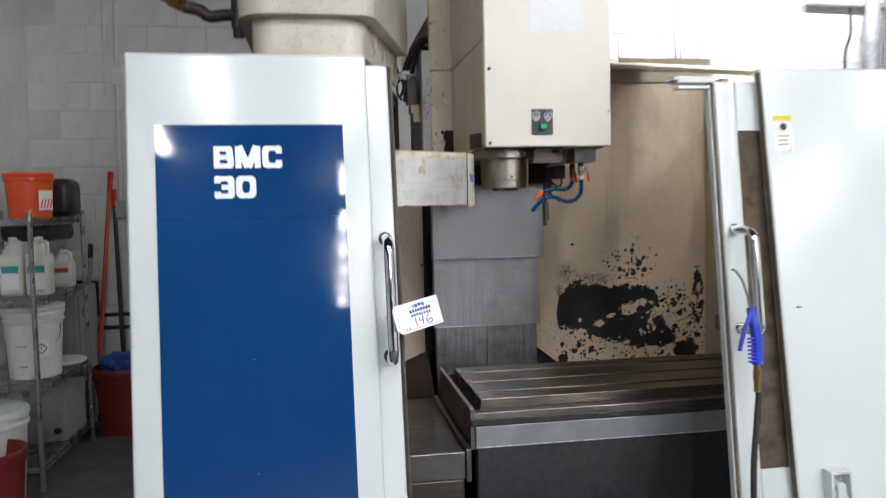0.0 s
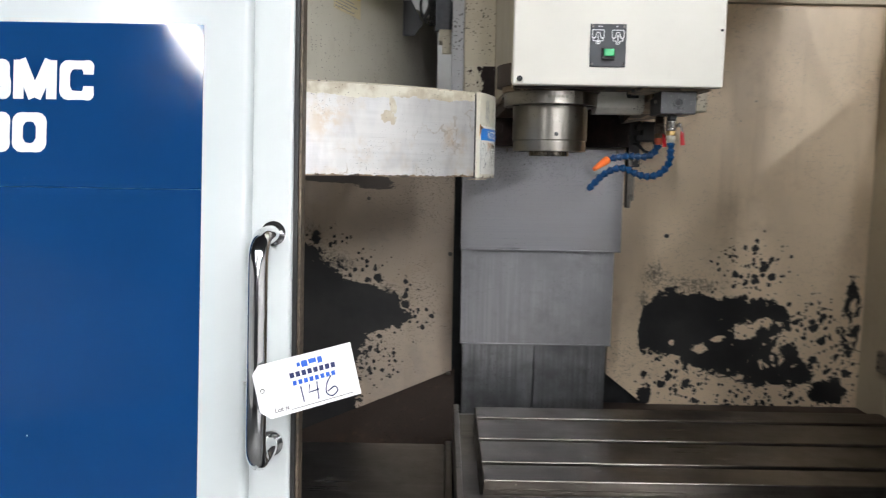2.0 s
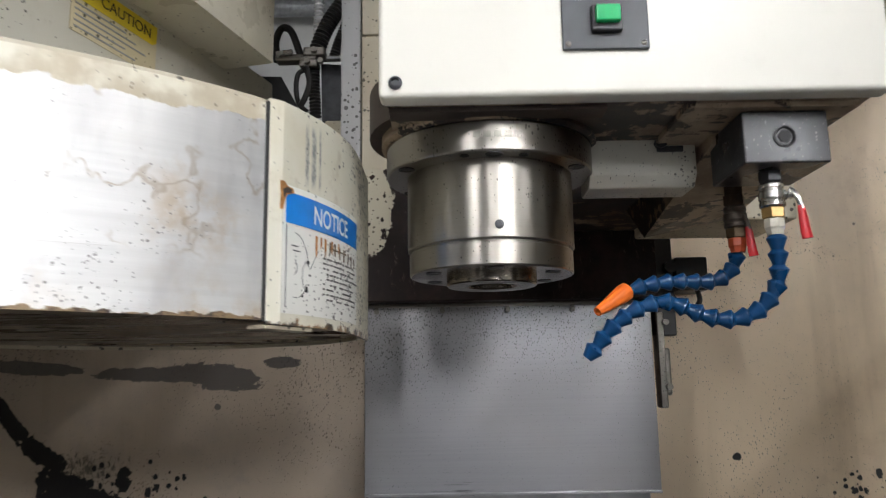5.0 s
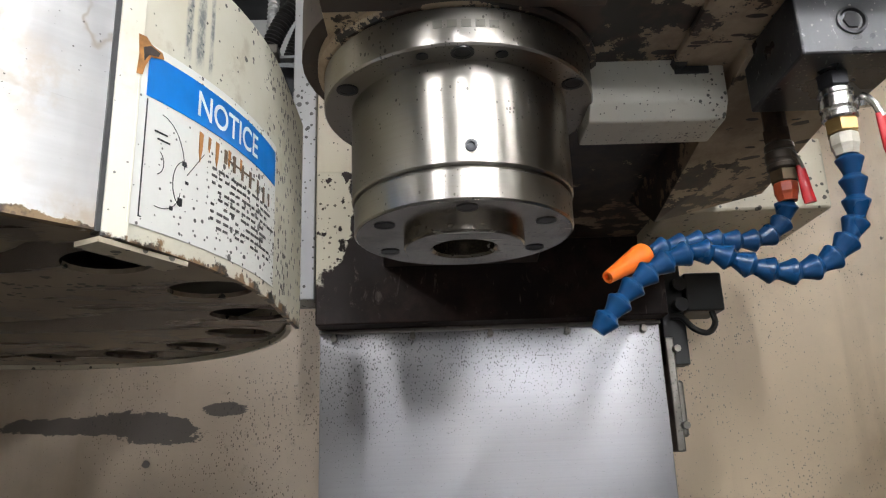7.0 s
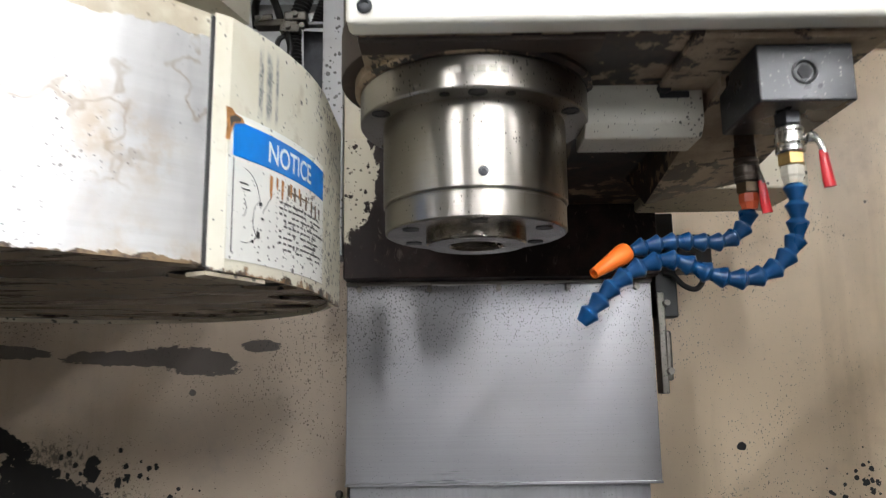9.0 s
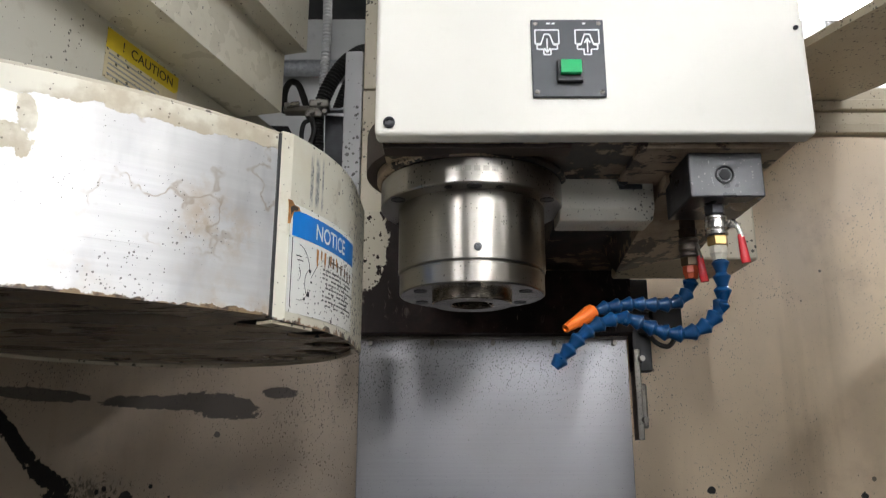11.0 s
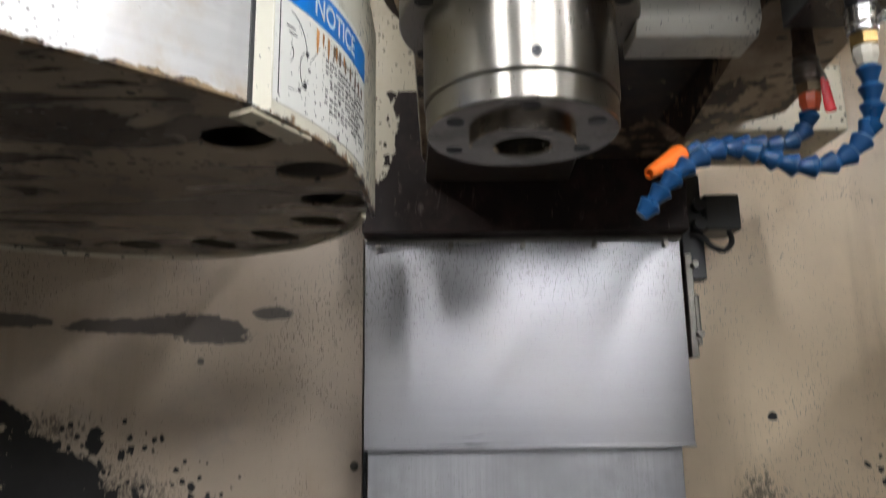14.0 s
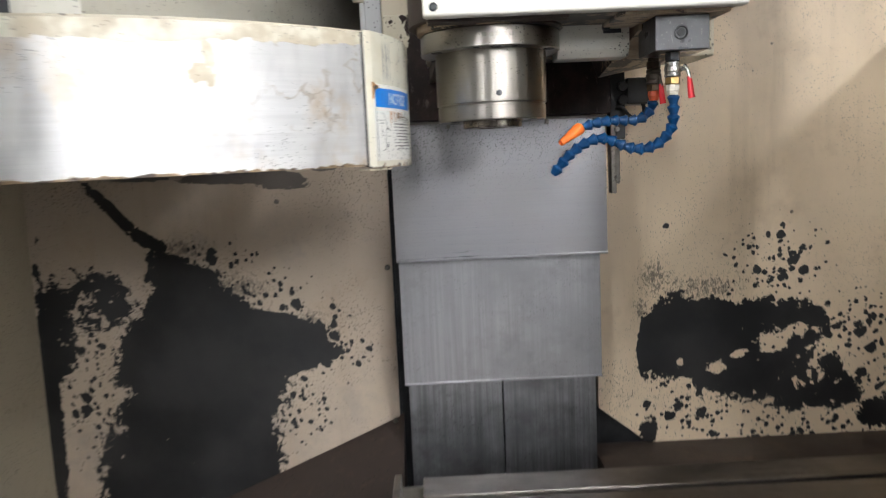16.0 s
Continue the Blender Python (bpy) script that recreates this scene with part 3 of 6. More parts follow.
def cylinder(radius, a, b, segs=24, bevel=0.0):
    """A round bar from a to b."""
    a, b = Vector(a), Vector(b)
    h = (b - a).length
    k = bevel
    prof = [(0, 0), (radius - k, 0), (radius, k), (radius, h - k), (radius - k, h), (0, h)] if k else [(0, 0), (radius, 0), (radius, h), (0, h)]
    turn = (b - a).to_track_quat("Z", "Y").to_matrix().to_4x4()
    return lathe(prof, a, turn, segs)


def smooth_line(points, steps=8):
    """A Catmull-Rom line through the points."""
    p = [Vector(q) for q in points]
    p = [2 * p[0] - p[1]] + p + [2 * p[-1] - p[-2]]
    out = []
    for i in range(1, len(p) - 2):
        for k in range(steps):
            t = k / steps
            out.append(0.5 * (2 * p[i] + (p[i + 1] - p[i - 1]) * t + (2 * p[i - 1] - 5 * p[i] + 4 * p[i + 1] - p[i + 2]) * t * t + (3 * p[i] - p[i - 1] - 3 * p[i + 1] + p[i + 2]) * t ** 3))
    return out + [p[-2]]


def tube(line, radius, segs=12):
    """A bar or hose along a line; radius is a number or a function of the length gone."""
    line = [Vector(q) for q in line]
    bm = bmesh.new()
    rings, gone, up = [], 0.0, None
    for i, q in enumerate(line):
        d = (line[min(i + 1, len(line) - 1)] - line[max(i - 1, 0)]).normalized()
        if i:
            gone += (q - line[i - 1]).length
        up = d.orthogonal() if up is None else (up - d * up.dot(d))
        up.normalize()
        side = d.cross(up)
        r = radius(gone) if callable(radius) else radius
        rings.append([bm.verts.new(q + (up * math.cos(2 * math.pi * k / segs) + side * math.sin(2 * math.pi * k / segs)) * r) for k in range(segs)])
    for a, b in zip(rings, rings[1:]):
        for k in range(segs):
            bm.faces.new((a[k], a[(k + 1) % segs], b[(k + 1) % segs], b[k]))
    bm.faces.new(rings[0][::-1])
    bm.faces.new(rings[-1])
    bmesh.ops.recalc_face_normals(bm, faces=bm.faces)
    return bm


def prism(outline, lift, m=None, bevel=0.0):
    """A flat outline of (u, v), thickened by lift along its normal."""
    bm = bmesh.new()
    f = bm.faces.new([bm.verts.new((u, v, 0)) for u, v in outline])
    r = bmesh.ops.extrude_face_region(bm, geom=[f])
    bmesh.ops.translate(bm, vec=(0, 0, lift), verts=[v for v in r["geom"] if isinstance(v, bmesh.types.BMVert)])
    bmesh.ops.recalc_face_normals(bm, faces=bm.faces)
    if bevel:
        bmesh.ops.bevel(bm, geom=list(bm.edges), offset=bevel, segments=2, affect="EDGES", profile=0.5)
    return moved(bm, m) if m else bm


# local (u, v, w) to world (x, z, -y): a drawing on a wall that faces the front
FRONT = Matrix(((1, 0, 0, 0), (0, 0, -1, 0), (0, 1, 0, 0), (0, 0, 0, 1)))


def lettering(name, text, size, material, parent, m, depth=0.0006, squeeze=1.0, bold=0.0, label=""):
    """Words in the built-in font as a thin mesh."""
    cu = bpy.data.curves.new(name, "FONT")
    cu.body, cu.size, cu.extrude, cu.offset = text, size, depth, bold
    ob = bpy.data.objects.new(name, cu)
    scene.collection.objects.link(ob)
    me = bpy.data.meshes.new_from_object(ob.evaluated_get(bpy.context.evaluated_depsgraph_get()))
    bpy.data.objects.remove(ob)
    bm = bmesh.new()
    bm.from_mesh(me)
    moved(bm, m @ Matrix.Diagonal((squeeze, 1, 1, 1)))
    return part(name, bm, material, parent, label)


def bars(name, rows, material, parent, m):
    """Unreadable writing: plain bars (u, v, width, height) on a drawing."""
    bm = joined(*[box(u, u + w, v, v + h, 0, 0.0004, 0) for u, v, w, h in rows])
    return part(name, moved(bm, m), material, parent)


# ---- the hall ----
def plane_box(name, x0, x1, y0, y1, z0, z1, material, label, category):
    return tagged(part(name, box(x0, x1, y0, y1, z0, z1, 0), material), label, category, kind="structure")


plane_box("floor", -9, 7, -26, 3.4, -0.2, 0, floor_grey, "grey sealed concrete workshop floor", "floor")
wall_back = plane_box("wall_back", -2.8, 7, 3.12, 3.4, 0, 5, joint_grey, "white painted concrete block wall", "wall")
wall_left = plane_box("wall_left", -2.85, -2.58, 0.9, 3.12, 0, 5, block_white, "white painted wall behind the wire shelf", "wall")
plane_box("wall_far_left", -9.2, -9, -26, 3.4, 0, 5, block_white, "white painted workshop wall", "wall")
plane_box("wall_niche", -9, -2.85, 0.9, 1.1, 0, 5, block_white, "white painted workshop wall", "wall")
plane_box("wall_right", 7, 7.2, -26, 3.4, 0, 5, block_white, "white painted workshop wall", "wall")
# unseen far wall, set dark grey to keep the blue panel's reflection deep
plane_box("wall_behind", -9.2, 7.2, -26.2, -26, 0, 5, hall_grey, "unseen far workshop wall, dark grey for reflections", "wall")
plane_box("ceiling", -9.2, 7.2, -26.2, 3.4, 3.62, 3.82, ceiling_black, "black painted workshop ceiling", "ceiling")


def strip_light(at, length, turn):
    ob = thing("strip_light", at, "white fluorescent strip light hung under the black ceiling, known or added as fill", "ceiling light", "strip lights")
    m = Matrix.Translation(at) @ pose(0, 0, 0, 0, 0, turn)
    part("housing", moved(box(-length / 2, length / 2, -0.06, 0.06, 0.0, 0.05, 0.006), m), white_paint, ob)
    for s in (-0.03, 0.03):
        part("tube", moved(cylinder(0.019, (-length / 2 + 0.03, s, -0.025), (length / 2 - 0.03, s, -0.025), 12), m), tube_glow, ob, "lit fluorescent tube")
    for s in (-1, 1):
        part("rod", moved(cylinder(0.006, (s * length * 0.35, 0, 0.05), (s * length * 0.35, 0, 3.619 - at[2]), 8), m), nickel, ob)
    return ob


for x, y, z, length, turn in LIGHTS:
    strip_light((x, y, z), length, turn)

# ---- the machine's enclosure ----
# the right front leans back towards its top
LEAN = Matrix(((1, 0, 0, 0), (0, 1, 0.13, -0.13 * 1.775), (0, 0, 1, 0), (0, 0, 0, 1)))
# its panel edge runs slightly outwards towards the floor
RAKE = Matrix(((1, 0, -0.02, 0.02 * 1.775), (0, 1, 0, 0), (0, 0, 1, 0), (0, 0, 0, 1)))
enclosure = thing("machine_enclosure", (0, 0.2, 0), "white sheet metal enclosure of a milling machine with its doors open", "machine enclosure")
# the left front leans in the same way about the top of its blue field
SLANT = Matrix(((1, 0, -0.010, 0.010 * 1.614), (0, 1, 0.135, -0.135 * 1.614), (0, 0, 1, 0), (0, 0, 0, 1)))
left_panel = part("front_panel", moved(box(-1.126, -0.548, -0.46, -0.415, 0.08, 1.789, 0.009, 3), SLANT), white_paint, enclosure, "glossy white front panel with a blue field", True)
for z0, z1 in ((1.3859, 1.612), (0.30, 1.3855)):
    part("blue_field", moved(box(-1.058, -0.612, -0.4625, -0.459, z0, z1, 0), SLANT), blue_gloss, left_panel, "glossy dark blue panel")


def ribbon(points, wide, closed=False, r=0.0):
    """A flat stroke of a square-built letter along (u, v) points, its corners rounded by r."""
    p = [Vector(q) for q in points]
    n = len(p)
    line = []
    for k, q in enumerate(p):
        if not closed and k in (0, n - 1):
            line.append(q)
            continue
        a, b = (p[k - 1] - q), (p[(k + 1) % n] - q)
        c = min(r, a.length / 2, b.length / 2)
        a, b = q + a.normalized() * c, q + b.normalized() * c
        line += [a * (1 - t) ** 2 + q * 2 * t * (1 - t) + b * t * t for t in [i / 5 for i in range(6)]]
    if closed:
        line.append(line[0])
    bm = bmesh.new()
    rows = []
    m = len(line) - 1
    for k, q in enumerate(line):
        before = line[k - 1] if k else (line[m - 1] if closed else q)
        after = line[k + 1] if k < m else (line[1] if closed else q)
        d = (after - before).normalized()
        side = Vector((-d.y, d.x))
        flat = (wide[0] * abs(side.x) + wide[1] * abs(side.y)) / 2
        rows.append([bm.verts.new((*(q + side * flat), 0)), bm.verts.new((*(q - side * flat), 0))])
    for a, b in zip(rows, rows[1:]):
        bm.faces.new((a[0], a[1], b[1], b[0]))
    return bm


def square_letters(word, high, at):
    """Bold wide letters as on the machine's front: B, M, C, 3 and 0."""
    w, h = 0.0145, 0.0118
    x0, x1, y0, y1 = w / 2, 0.047 - w / 2, h / 2, high - h / 2
    mid = high / 2
    shapes = {
        "B": [([(x0, 0), (x0, high)], False, 0), ([(x0, y1), (x1 - 0.002, y1), (x1 - 0.002, mid), (x0, mid)], False, 0.009), ([(x0, mid), (x1, mid), (x1, y0), (x0, y0)], False, 0.009)],
        "C": [([(x1, mid + 0.008), (x1, y1), (x0, y1), (x0, y0), (x1, y0), (x1, mid - 0.008)], False, 0.012)],
        "3": [([(x0, mid + 0.010), (x0, y1), (x1, y1), (x1, mid), (x1, y0), (x0, y0), (x0, mid - 0.010)], False, 0.010), ([(x0 + 0.009, mid), (x1, mid)], False, 0)],
        "0": [([(x0, y0), (x1, y0), (x1, y1), (x0, y1)], True, 0.013)],
        "M": [([(x0, 0), (x0, high)], False, 0), ([(x1 + 0.013, 0), (x1 + 0.013, high)], False, 0), ([(x0 + 0.001, high), ((x0 + x1 + 0.013) / 2, 0.002)], False, 0), ([(x1 + 0.012, high), ((x0 + x1 + 0.013) / 2, 0.002)], False, 0)],
    }
    out, u, lift = [], 0.0, 0.0
    for c in word:
        for line, closed, r in shapes[c]:
            out.append(moved(ribbon(line, (w, h), closed, r), Matrix.Translation((u, 0, lift))))
            lift += 0.00008
        u += 0.064 if c == "M" else 0.0505
    return moved(joined(*out), SLANT @ Matrix.Translation(at) @ FRONT)


for word, z, words in (("BMC", 1.506, "white model letters BMC"), ("30", 1.4335, "white model number 30")):
    part("lettering", square_letters(word, 0.0535, (-0.9235, -0.4627, z)), letter_white, left_panel, words)
left_door = part("sliding_door", moved(box(-0.62, -0.491, -0.4345, -0.408, 0.10, 1.768, 0.007, 3), SLANT), white_worn, enclosure, "white sliding door pushed open", True)
part("door_seal", moved(box(-0.491, -0.4845, -0.433, -0.404, 0.10, 1.764, 0.001), SLANT), rubber, left_door, "black rubber edge")
part("door_edge", moved(box(-0.4845, -0.480, -0.429, -0.401, 0.10, 1.762, 0.001), SLANT), edge_brown, left_door, "worn brown metal edge")


def bow_handle(x, y, z0, z1, reach, radius, parent, slope):
    c = 0.030
    line = [(x, y, z0), (x, y - reach + c, z0)]
    line += [(x, y - reach + c - c * math.sin(a), z0 + c - c * math.cos(a)) for a in [math.pi / 2 * k / 6 for k in range(1, 7)]]
    line += [(x, y - reach, z0 + (z1 - z0) * k / 6) for k in range(1, 6)]
    line += [(x, y - reach + c - c * math.cos(a), z1 - c + c * math.sin(a)) for a in [math.pi / 2 * k / 6 for k in range(0, 7)]]
    line += [(x, y, z1)]
    bm = tube(line, radius, 16)
    bm = joined(bm, cylinder(radius * 1.35, (x, y - 0.006, z0), (x, y + 0.004, z0), 20), cylinder(radius * 1.35, (x, y - 0.006, z1), (x, y + 0.004, z1), 20))
    moved(bm, slope)
    return part("handle", bm, chrome, parent, "bent chrome tube handle", True)


bow_handle(-0.517, -0.4345, 1.036, 1.326, 0.090, 0.0128, left_door, SLANT)

right_panel = part("front_panel", moved(box(0.575, 1.75, -0.372, -0.335, 0.08, 1.778, 0.008, 3), LEAN @ RAKE), panel_white, enclosure, "glossy white front panel with chipped edge", True)
part("panel_edge", moved(box(0.5705, 0.5745, -0.370, -0.350, 0.10, 1.765, 0.001), LEAN @ RAKE), edge_brown, right_panel, "worn brown edge of the panel")
right_door = part("sliding_door", moved(box(0.448, 0.512, -0.340, -0.312, 0.10, 1.742, 0.005), LEAN), white_worn, enclosure, "white sliding door with a dark window, pushed open", True)
for name, (x0, x1, z0, z1) in (("top_rail", (0.5121, 1.05, 1.600, 1.742)), ("bottom_rail", (0.5121, 1.05, 0.10, 0.655)), ("stile", (1.0, 1.05, 0.6551, 1.5999))):
    part(name, moved(box(x0, x1, -0.340, -0.312, z0, z1, 0.002), LEAN), white_worn, right_door)
part("window", moved(box(0.508, 1.004, -0.332, -0.326, 0.650, 1.604, 0), LEAN), smoked, right_door, "dark smoked window pane")
part("door_seal", moved(box(0.4405, 0.448, -0.336, -0.305, 0.10, 1.738, 0.001), LEAN), edge_brown, right_door, "worn brown metal edge")
part("door_edge", moved(box(0.4355, 0.4405, -0.330, -0.306, 0.10, 1.735, 0.001), LEAN), white_worn, right_door, "worn inner flange")
part("door_stop", moved(joined(box(0.335, 0.448, -0.345, -0.30, 1.738, 1.757, 0.002), box(0.322, 0.345, -0.350, -0.295, 1.744, 1.754, 0.002), box(0.34, 0.436, -0.338, -0.305, 1.722, 1.730, 0.001)), LEAN), white_worn, right_door, "door rail bracket")
bow_handle(0.478, -0.340, 1.045, 1.320, 0.100, 0.0128, right_door, LEAN)

# closed sides, back and the sloped right cover
part("side_wall", box(-1.118, -1.100, -0.414, 0.83, 0.08, 1.778, 0), side_cream, enclosure)
part("side_wall", box(1.065, 1.085, -0.30, 0.82, 0.08, 1.74, 0), side_cream, enclosure, "cream inner side wall")
left_wall = part("inner_wall", prism([(-1.10, 0.42), (-0.51, 0.667), (-0.42, 0.705), (-0.2445, 0.781), (-0.2445, 1.555), (-1.10, 1.555)], -0.02, Matrix.Translation((0, 0.8, 0)) @ FRONT), left_wall_shaded, enclosure, "cream inner wall with a large dark patch of lost paint")
right_wall = part("inner_wall", prism([(0.2435, 0.781), (0.363, 0.687), (1.065, 0.687), (1.065, 1.92), (0.2435, 1.92)], -0.02, Matrix.Translation((0, 0.79, 0)) @ FRONT), right_wall_lit, enclosure, "cream inner wall with dark patches of lost paint")
part("top_rail", joined(box(0.25, 1.065, 0.772, 0.81, 1.9215, 1.942, 0.002), box(0.25, 1.065, 0.778, 0.81, 1.943, 1.969, 0.001), box(0.25, 1.065, 0.766, 0.81, 1.970, 1.994, 0.003)), side_cream, enclosure, "stepped cream top rail")
bm = bmesh.new()
vs = [bm.verts.new(p) for p in ((0.462, 0.80, 2.010), (0.572, -0.330, 1.775), (0.84, -0.330, 1.775), (0.74, 0.80, 2.010), (0.462, 0.80, 1.996), (0.572, -0.330, 1.761), (0.84, -0.330, 1.761), (0.74, 0.80, 1.996))]
for f in ((0, 1, 2, 3), (7, 6, 5, 4), (0, 4, 5, 1), (1, 5, 6, 2), (2, 6, 7, 3), (3, 7, 4, 0)):
    bm.faces.new([vs[i] for i in f])
bmesh.ops.recalc_face_normals(bm, faces=bm.faces)
part("sloped_cover", bm, column_cream, enclosure, "sloped cream top cover")
part("upper_wall", box(0.64, 1.065, 0.79, 0.81, 1.9945, 2.03, 0.002), side_cream, enclosure, "cream upper wall")
part("corner_post", box(1.035, 1.065, 0.64, 0.79, 0.687, 1.92, 0.004), side_cream, enclosure)
part("side_frame", joined(box(1.048, 1.065, 0.18, 0.64, 1.355, 1.375, 0.002), box(1.048, 1.065, 0.18, 0.64, 0.955, 0.975, 0.002), box(1.048, 1.065, 0.18, 0.20, 0.975, 1.355, 0.002)), side_cream, enclosure)
part("pull_bar", tube(smooth_line([(1.064, 0.52, 1.62), (1.03, 0.50, 1.60), (1.02, 0.48, 1.56), (1.03, 0.45, 1.53), (1.064, 0.42, 1.52)], 5), 0.008, 10), edge_brown, enclosure, "dark bent pull bar", True)
part("splash_box", box(1.00, 1.064, 0.40, 0.64, 0.845, 0.91, 0.006), cast_cream, enclosure, "chipped cream box")
# chutes under the inner walls
bm = bmesh.new()
vs = [bm.verts.new(p) for p in ((-1.10, 0.81, 0.42), (-0.235, 0.81, 0.785), (-0.235, 0.50, 0.55), (-1.10, 0.45, 0.52), (-1.10, 0.81, 0.25), (-0.235, 0.81, 0.25), (-0.235, 0.50, 0.25), (-1.10, 0.45, 0.25))]
for f in ((0, 3, 2, 1), (4, 5, 6, 7), (0, 4, 7, 3), (1, 2, 6, 5), (2, 3, 7, 6), (0, 1, 5, 4)):
    bm.faces.new([vs[i] for i in f])
bmesh.ops.recalc_face_normals(bm, faces=bm.faces)
part("chip_chute", bm, cast_dark, enclosure, "dark oily chip chute")
part("chip_chute", box(0.225, 1.065, 0.50, 0.80, 0.25, 0.686, 0), cast_dark, enclosure, "dark oily chip chute")
part("backing", joined(box(-0.36, 0.55, 0.83, 0.84, 0.25, 1.54, 0), box(-0.275, -0.24, 0.822, 0.829, 0.25, 1.54, 0)), base_dark, enclosure, "dark sheet behind the inner walls")
part("base", box(-1.10, 1.065, -0.40, 0.80, 0.06, 0.25, 0), base_dark, enclosure, "dark machine base")
part("sill", box(-0.47, 0.44, -0.40, -0.36, 0.25, 0.46, 0.004), base_dark, enclosure)

# ---- column and its telescopic covers ----
column = thing("machine_column", (0, 0.9, 0.25), "machine column with telescopic steel way covers", "machine column")
part("casting", box(-0.20, 0.21, 0.70, 1.5, 0.25, 2.20, 0), cast_dark, column)
part("guide_strip", box(-0.262, -0.229, 0.60, 0.66, 1.52, 2.012, 0.002), paint("guide_grey", (0.44, 0.445, 0.46), 0.4, 0.6, 0.15), column, "grey guide strip")
cover = thing("way_cover", (0, 0.66, 0.6), "stack of grey sheet steel telescopic way covers", "way cover")


def cover_plate(x0, x1, y, z0, z1, mat, label):
    bm = joined(box(x0, x1, y, y + 0.003, z0, z1, 0.0008), box(x0, x0 + 0.003, y + 0.0032, y + 0.05, z0, z1, 0), box(x1 - 0.003, x1, y + 0.0032, y + 0.05, z0, z1, 0), box(x0, x1, y - 0.006, y - 0.0004, z0, z0 + 0.004, 0.0008))
    return part("cover_plate", bm, mat, cover, label)


top_plate = cover_plate(-0.226, 0.237, 0.640, 1.184, 1.481, plate_steel, "brushed steel cover plate")
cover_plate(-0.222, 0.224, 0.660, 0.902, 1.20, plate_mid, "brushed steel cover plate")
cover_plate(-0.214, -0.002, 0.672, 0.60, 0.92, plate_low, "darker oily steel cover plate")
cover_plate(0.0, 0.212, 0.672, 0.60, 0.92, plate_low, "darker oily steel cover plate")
part("plate_lip", box(-0.226, 0.237, 0.630, 0.6395, 1.478, 1.4835, 0.001), steel_dark, top_plate)
for x in (-0.206, -0.100, 0.005, 0.110, 0.214):
    part("clip", joined(cylinder(0.0042, (x, 0.6395, 1.4715), (x, 0.630, 1.4715), 10), box(x - 0.003, x + 0.003, 0.631, 0.6395, 1.468, 1.479, 0.0005)), steel_dark, top_plate)
part("side_strip", joined(box(0.262, 0.274, 0.70, 0.73, 1.31, 1.47, 0.002), box(0.274, 0.288, 0.72, 0.73, 1.33, 1.41, 0.004)), steel_dark, cover, "grey side bracket")
for z in (1.452, 1.345):
    part("bolt", cylinder(0.0052, (0.275, 0.70, z), (0.275, 0.688, z), 8), steel_dark, cover)
for x, y, z in ((-0.2505, 0.795, 1.154), (-0.2505, 0.795, 0.778), (-0.38, 0.795, 1.62)):
    part("bolt", lathe([(0, 0.006), (0.003, 0.006), (0.0062, 0.003), (0.0068, 0)], (x - 0.004, y - 0.015, z), pose(0, 0, 0, 90), 14), steel_dark, left_wall)

switch = thing("limit_switch", (0.31, 0.72, 1.53), "black limit switch box with a looped cable", "limit switch")
part("body", box(0.297, 0.352, 0.69, 0.76, 1.505, 1.562, 0.003), black_plastic, switch)
part("bracket", box(0.262, 0.297, 0.705, 0.735, 1.43, 1.60, 0.002), black_plastic, switch)
part("roller", joined(cylinder(0.010, (0.288, 0.70, 1.545), (0.288, 0.685, 1.545), 14), cylinder(0.010, (0.288, 0.70, 1.515), (0.288, 0.685, 1.515), 14)), black_plastic, switch)
part("cable", tube(smooth_line([(0.335, 0.70, 1.506), (0.336, 0.695, 1.487), (0.322, 0.69, 1.473), (0.303, 0.69, 1.479), (0.288, 0.695, 1.497), (0.275, 0.70, 1.50)], 6), 0.0045, 8), rubber, switch, "", True)

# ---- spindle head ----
# side covers take a darker, browner tone than the hood's front
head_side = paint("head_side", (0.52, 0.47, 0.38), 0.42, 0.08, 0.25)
head = thing("milling_head", (0.06, 0.3, 1.585), "white sheet metal hood over a dirty cast milling head", "milling head")
hood = part("hood", box(-0.144, 0.277, 0.0, 0.024, 1.588, 2.45, 0.005, 3), head_paint, head, "off-white sheet metal hood", True)
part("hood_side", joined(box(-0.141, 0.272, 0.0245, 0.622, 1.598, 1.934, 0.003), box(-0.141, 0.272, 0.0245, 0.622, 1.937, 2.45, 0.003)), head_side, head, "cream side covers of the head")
for x, z, k in ((-0.130, 1.600, 0.75), (0.268, 1.70, 0.32), (-0.130, 1.835, 0.75), (0.268, 2.2, 0.4)):
    part("screw", lathe([(0.0075 * k, 0), (0.0075 * k, 0.002), (0.0045 * k, 0.003), (0.0045 * k, 0.0012), (0, 0.0012)], (x, -0.0002, z), pose(0, 0, 0, 90), 16), block_dark, hood, "socket screw", True)
part("data_plate", box(0.005, 0.185, -0.0018, -0.0002, 1.955, 2.12, 0.0006), letter_white, hood, "white data plate")
part("column_plate", joined(box(-0.228, -0.1415, 0.604, 0.640, 1.60, 1.934, 0.002), box(-0.228, -0.1415, 0.606, 0.640, 1.938, 2.45, 0.002)), column_cream, head, "stained cream front plate")


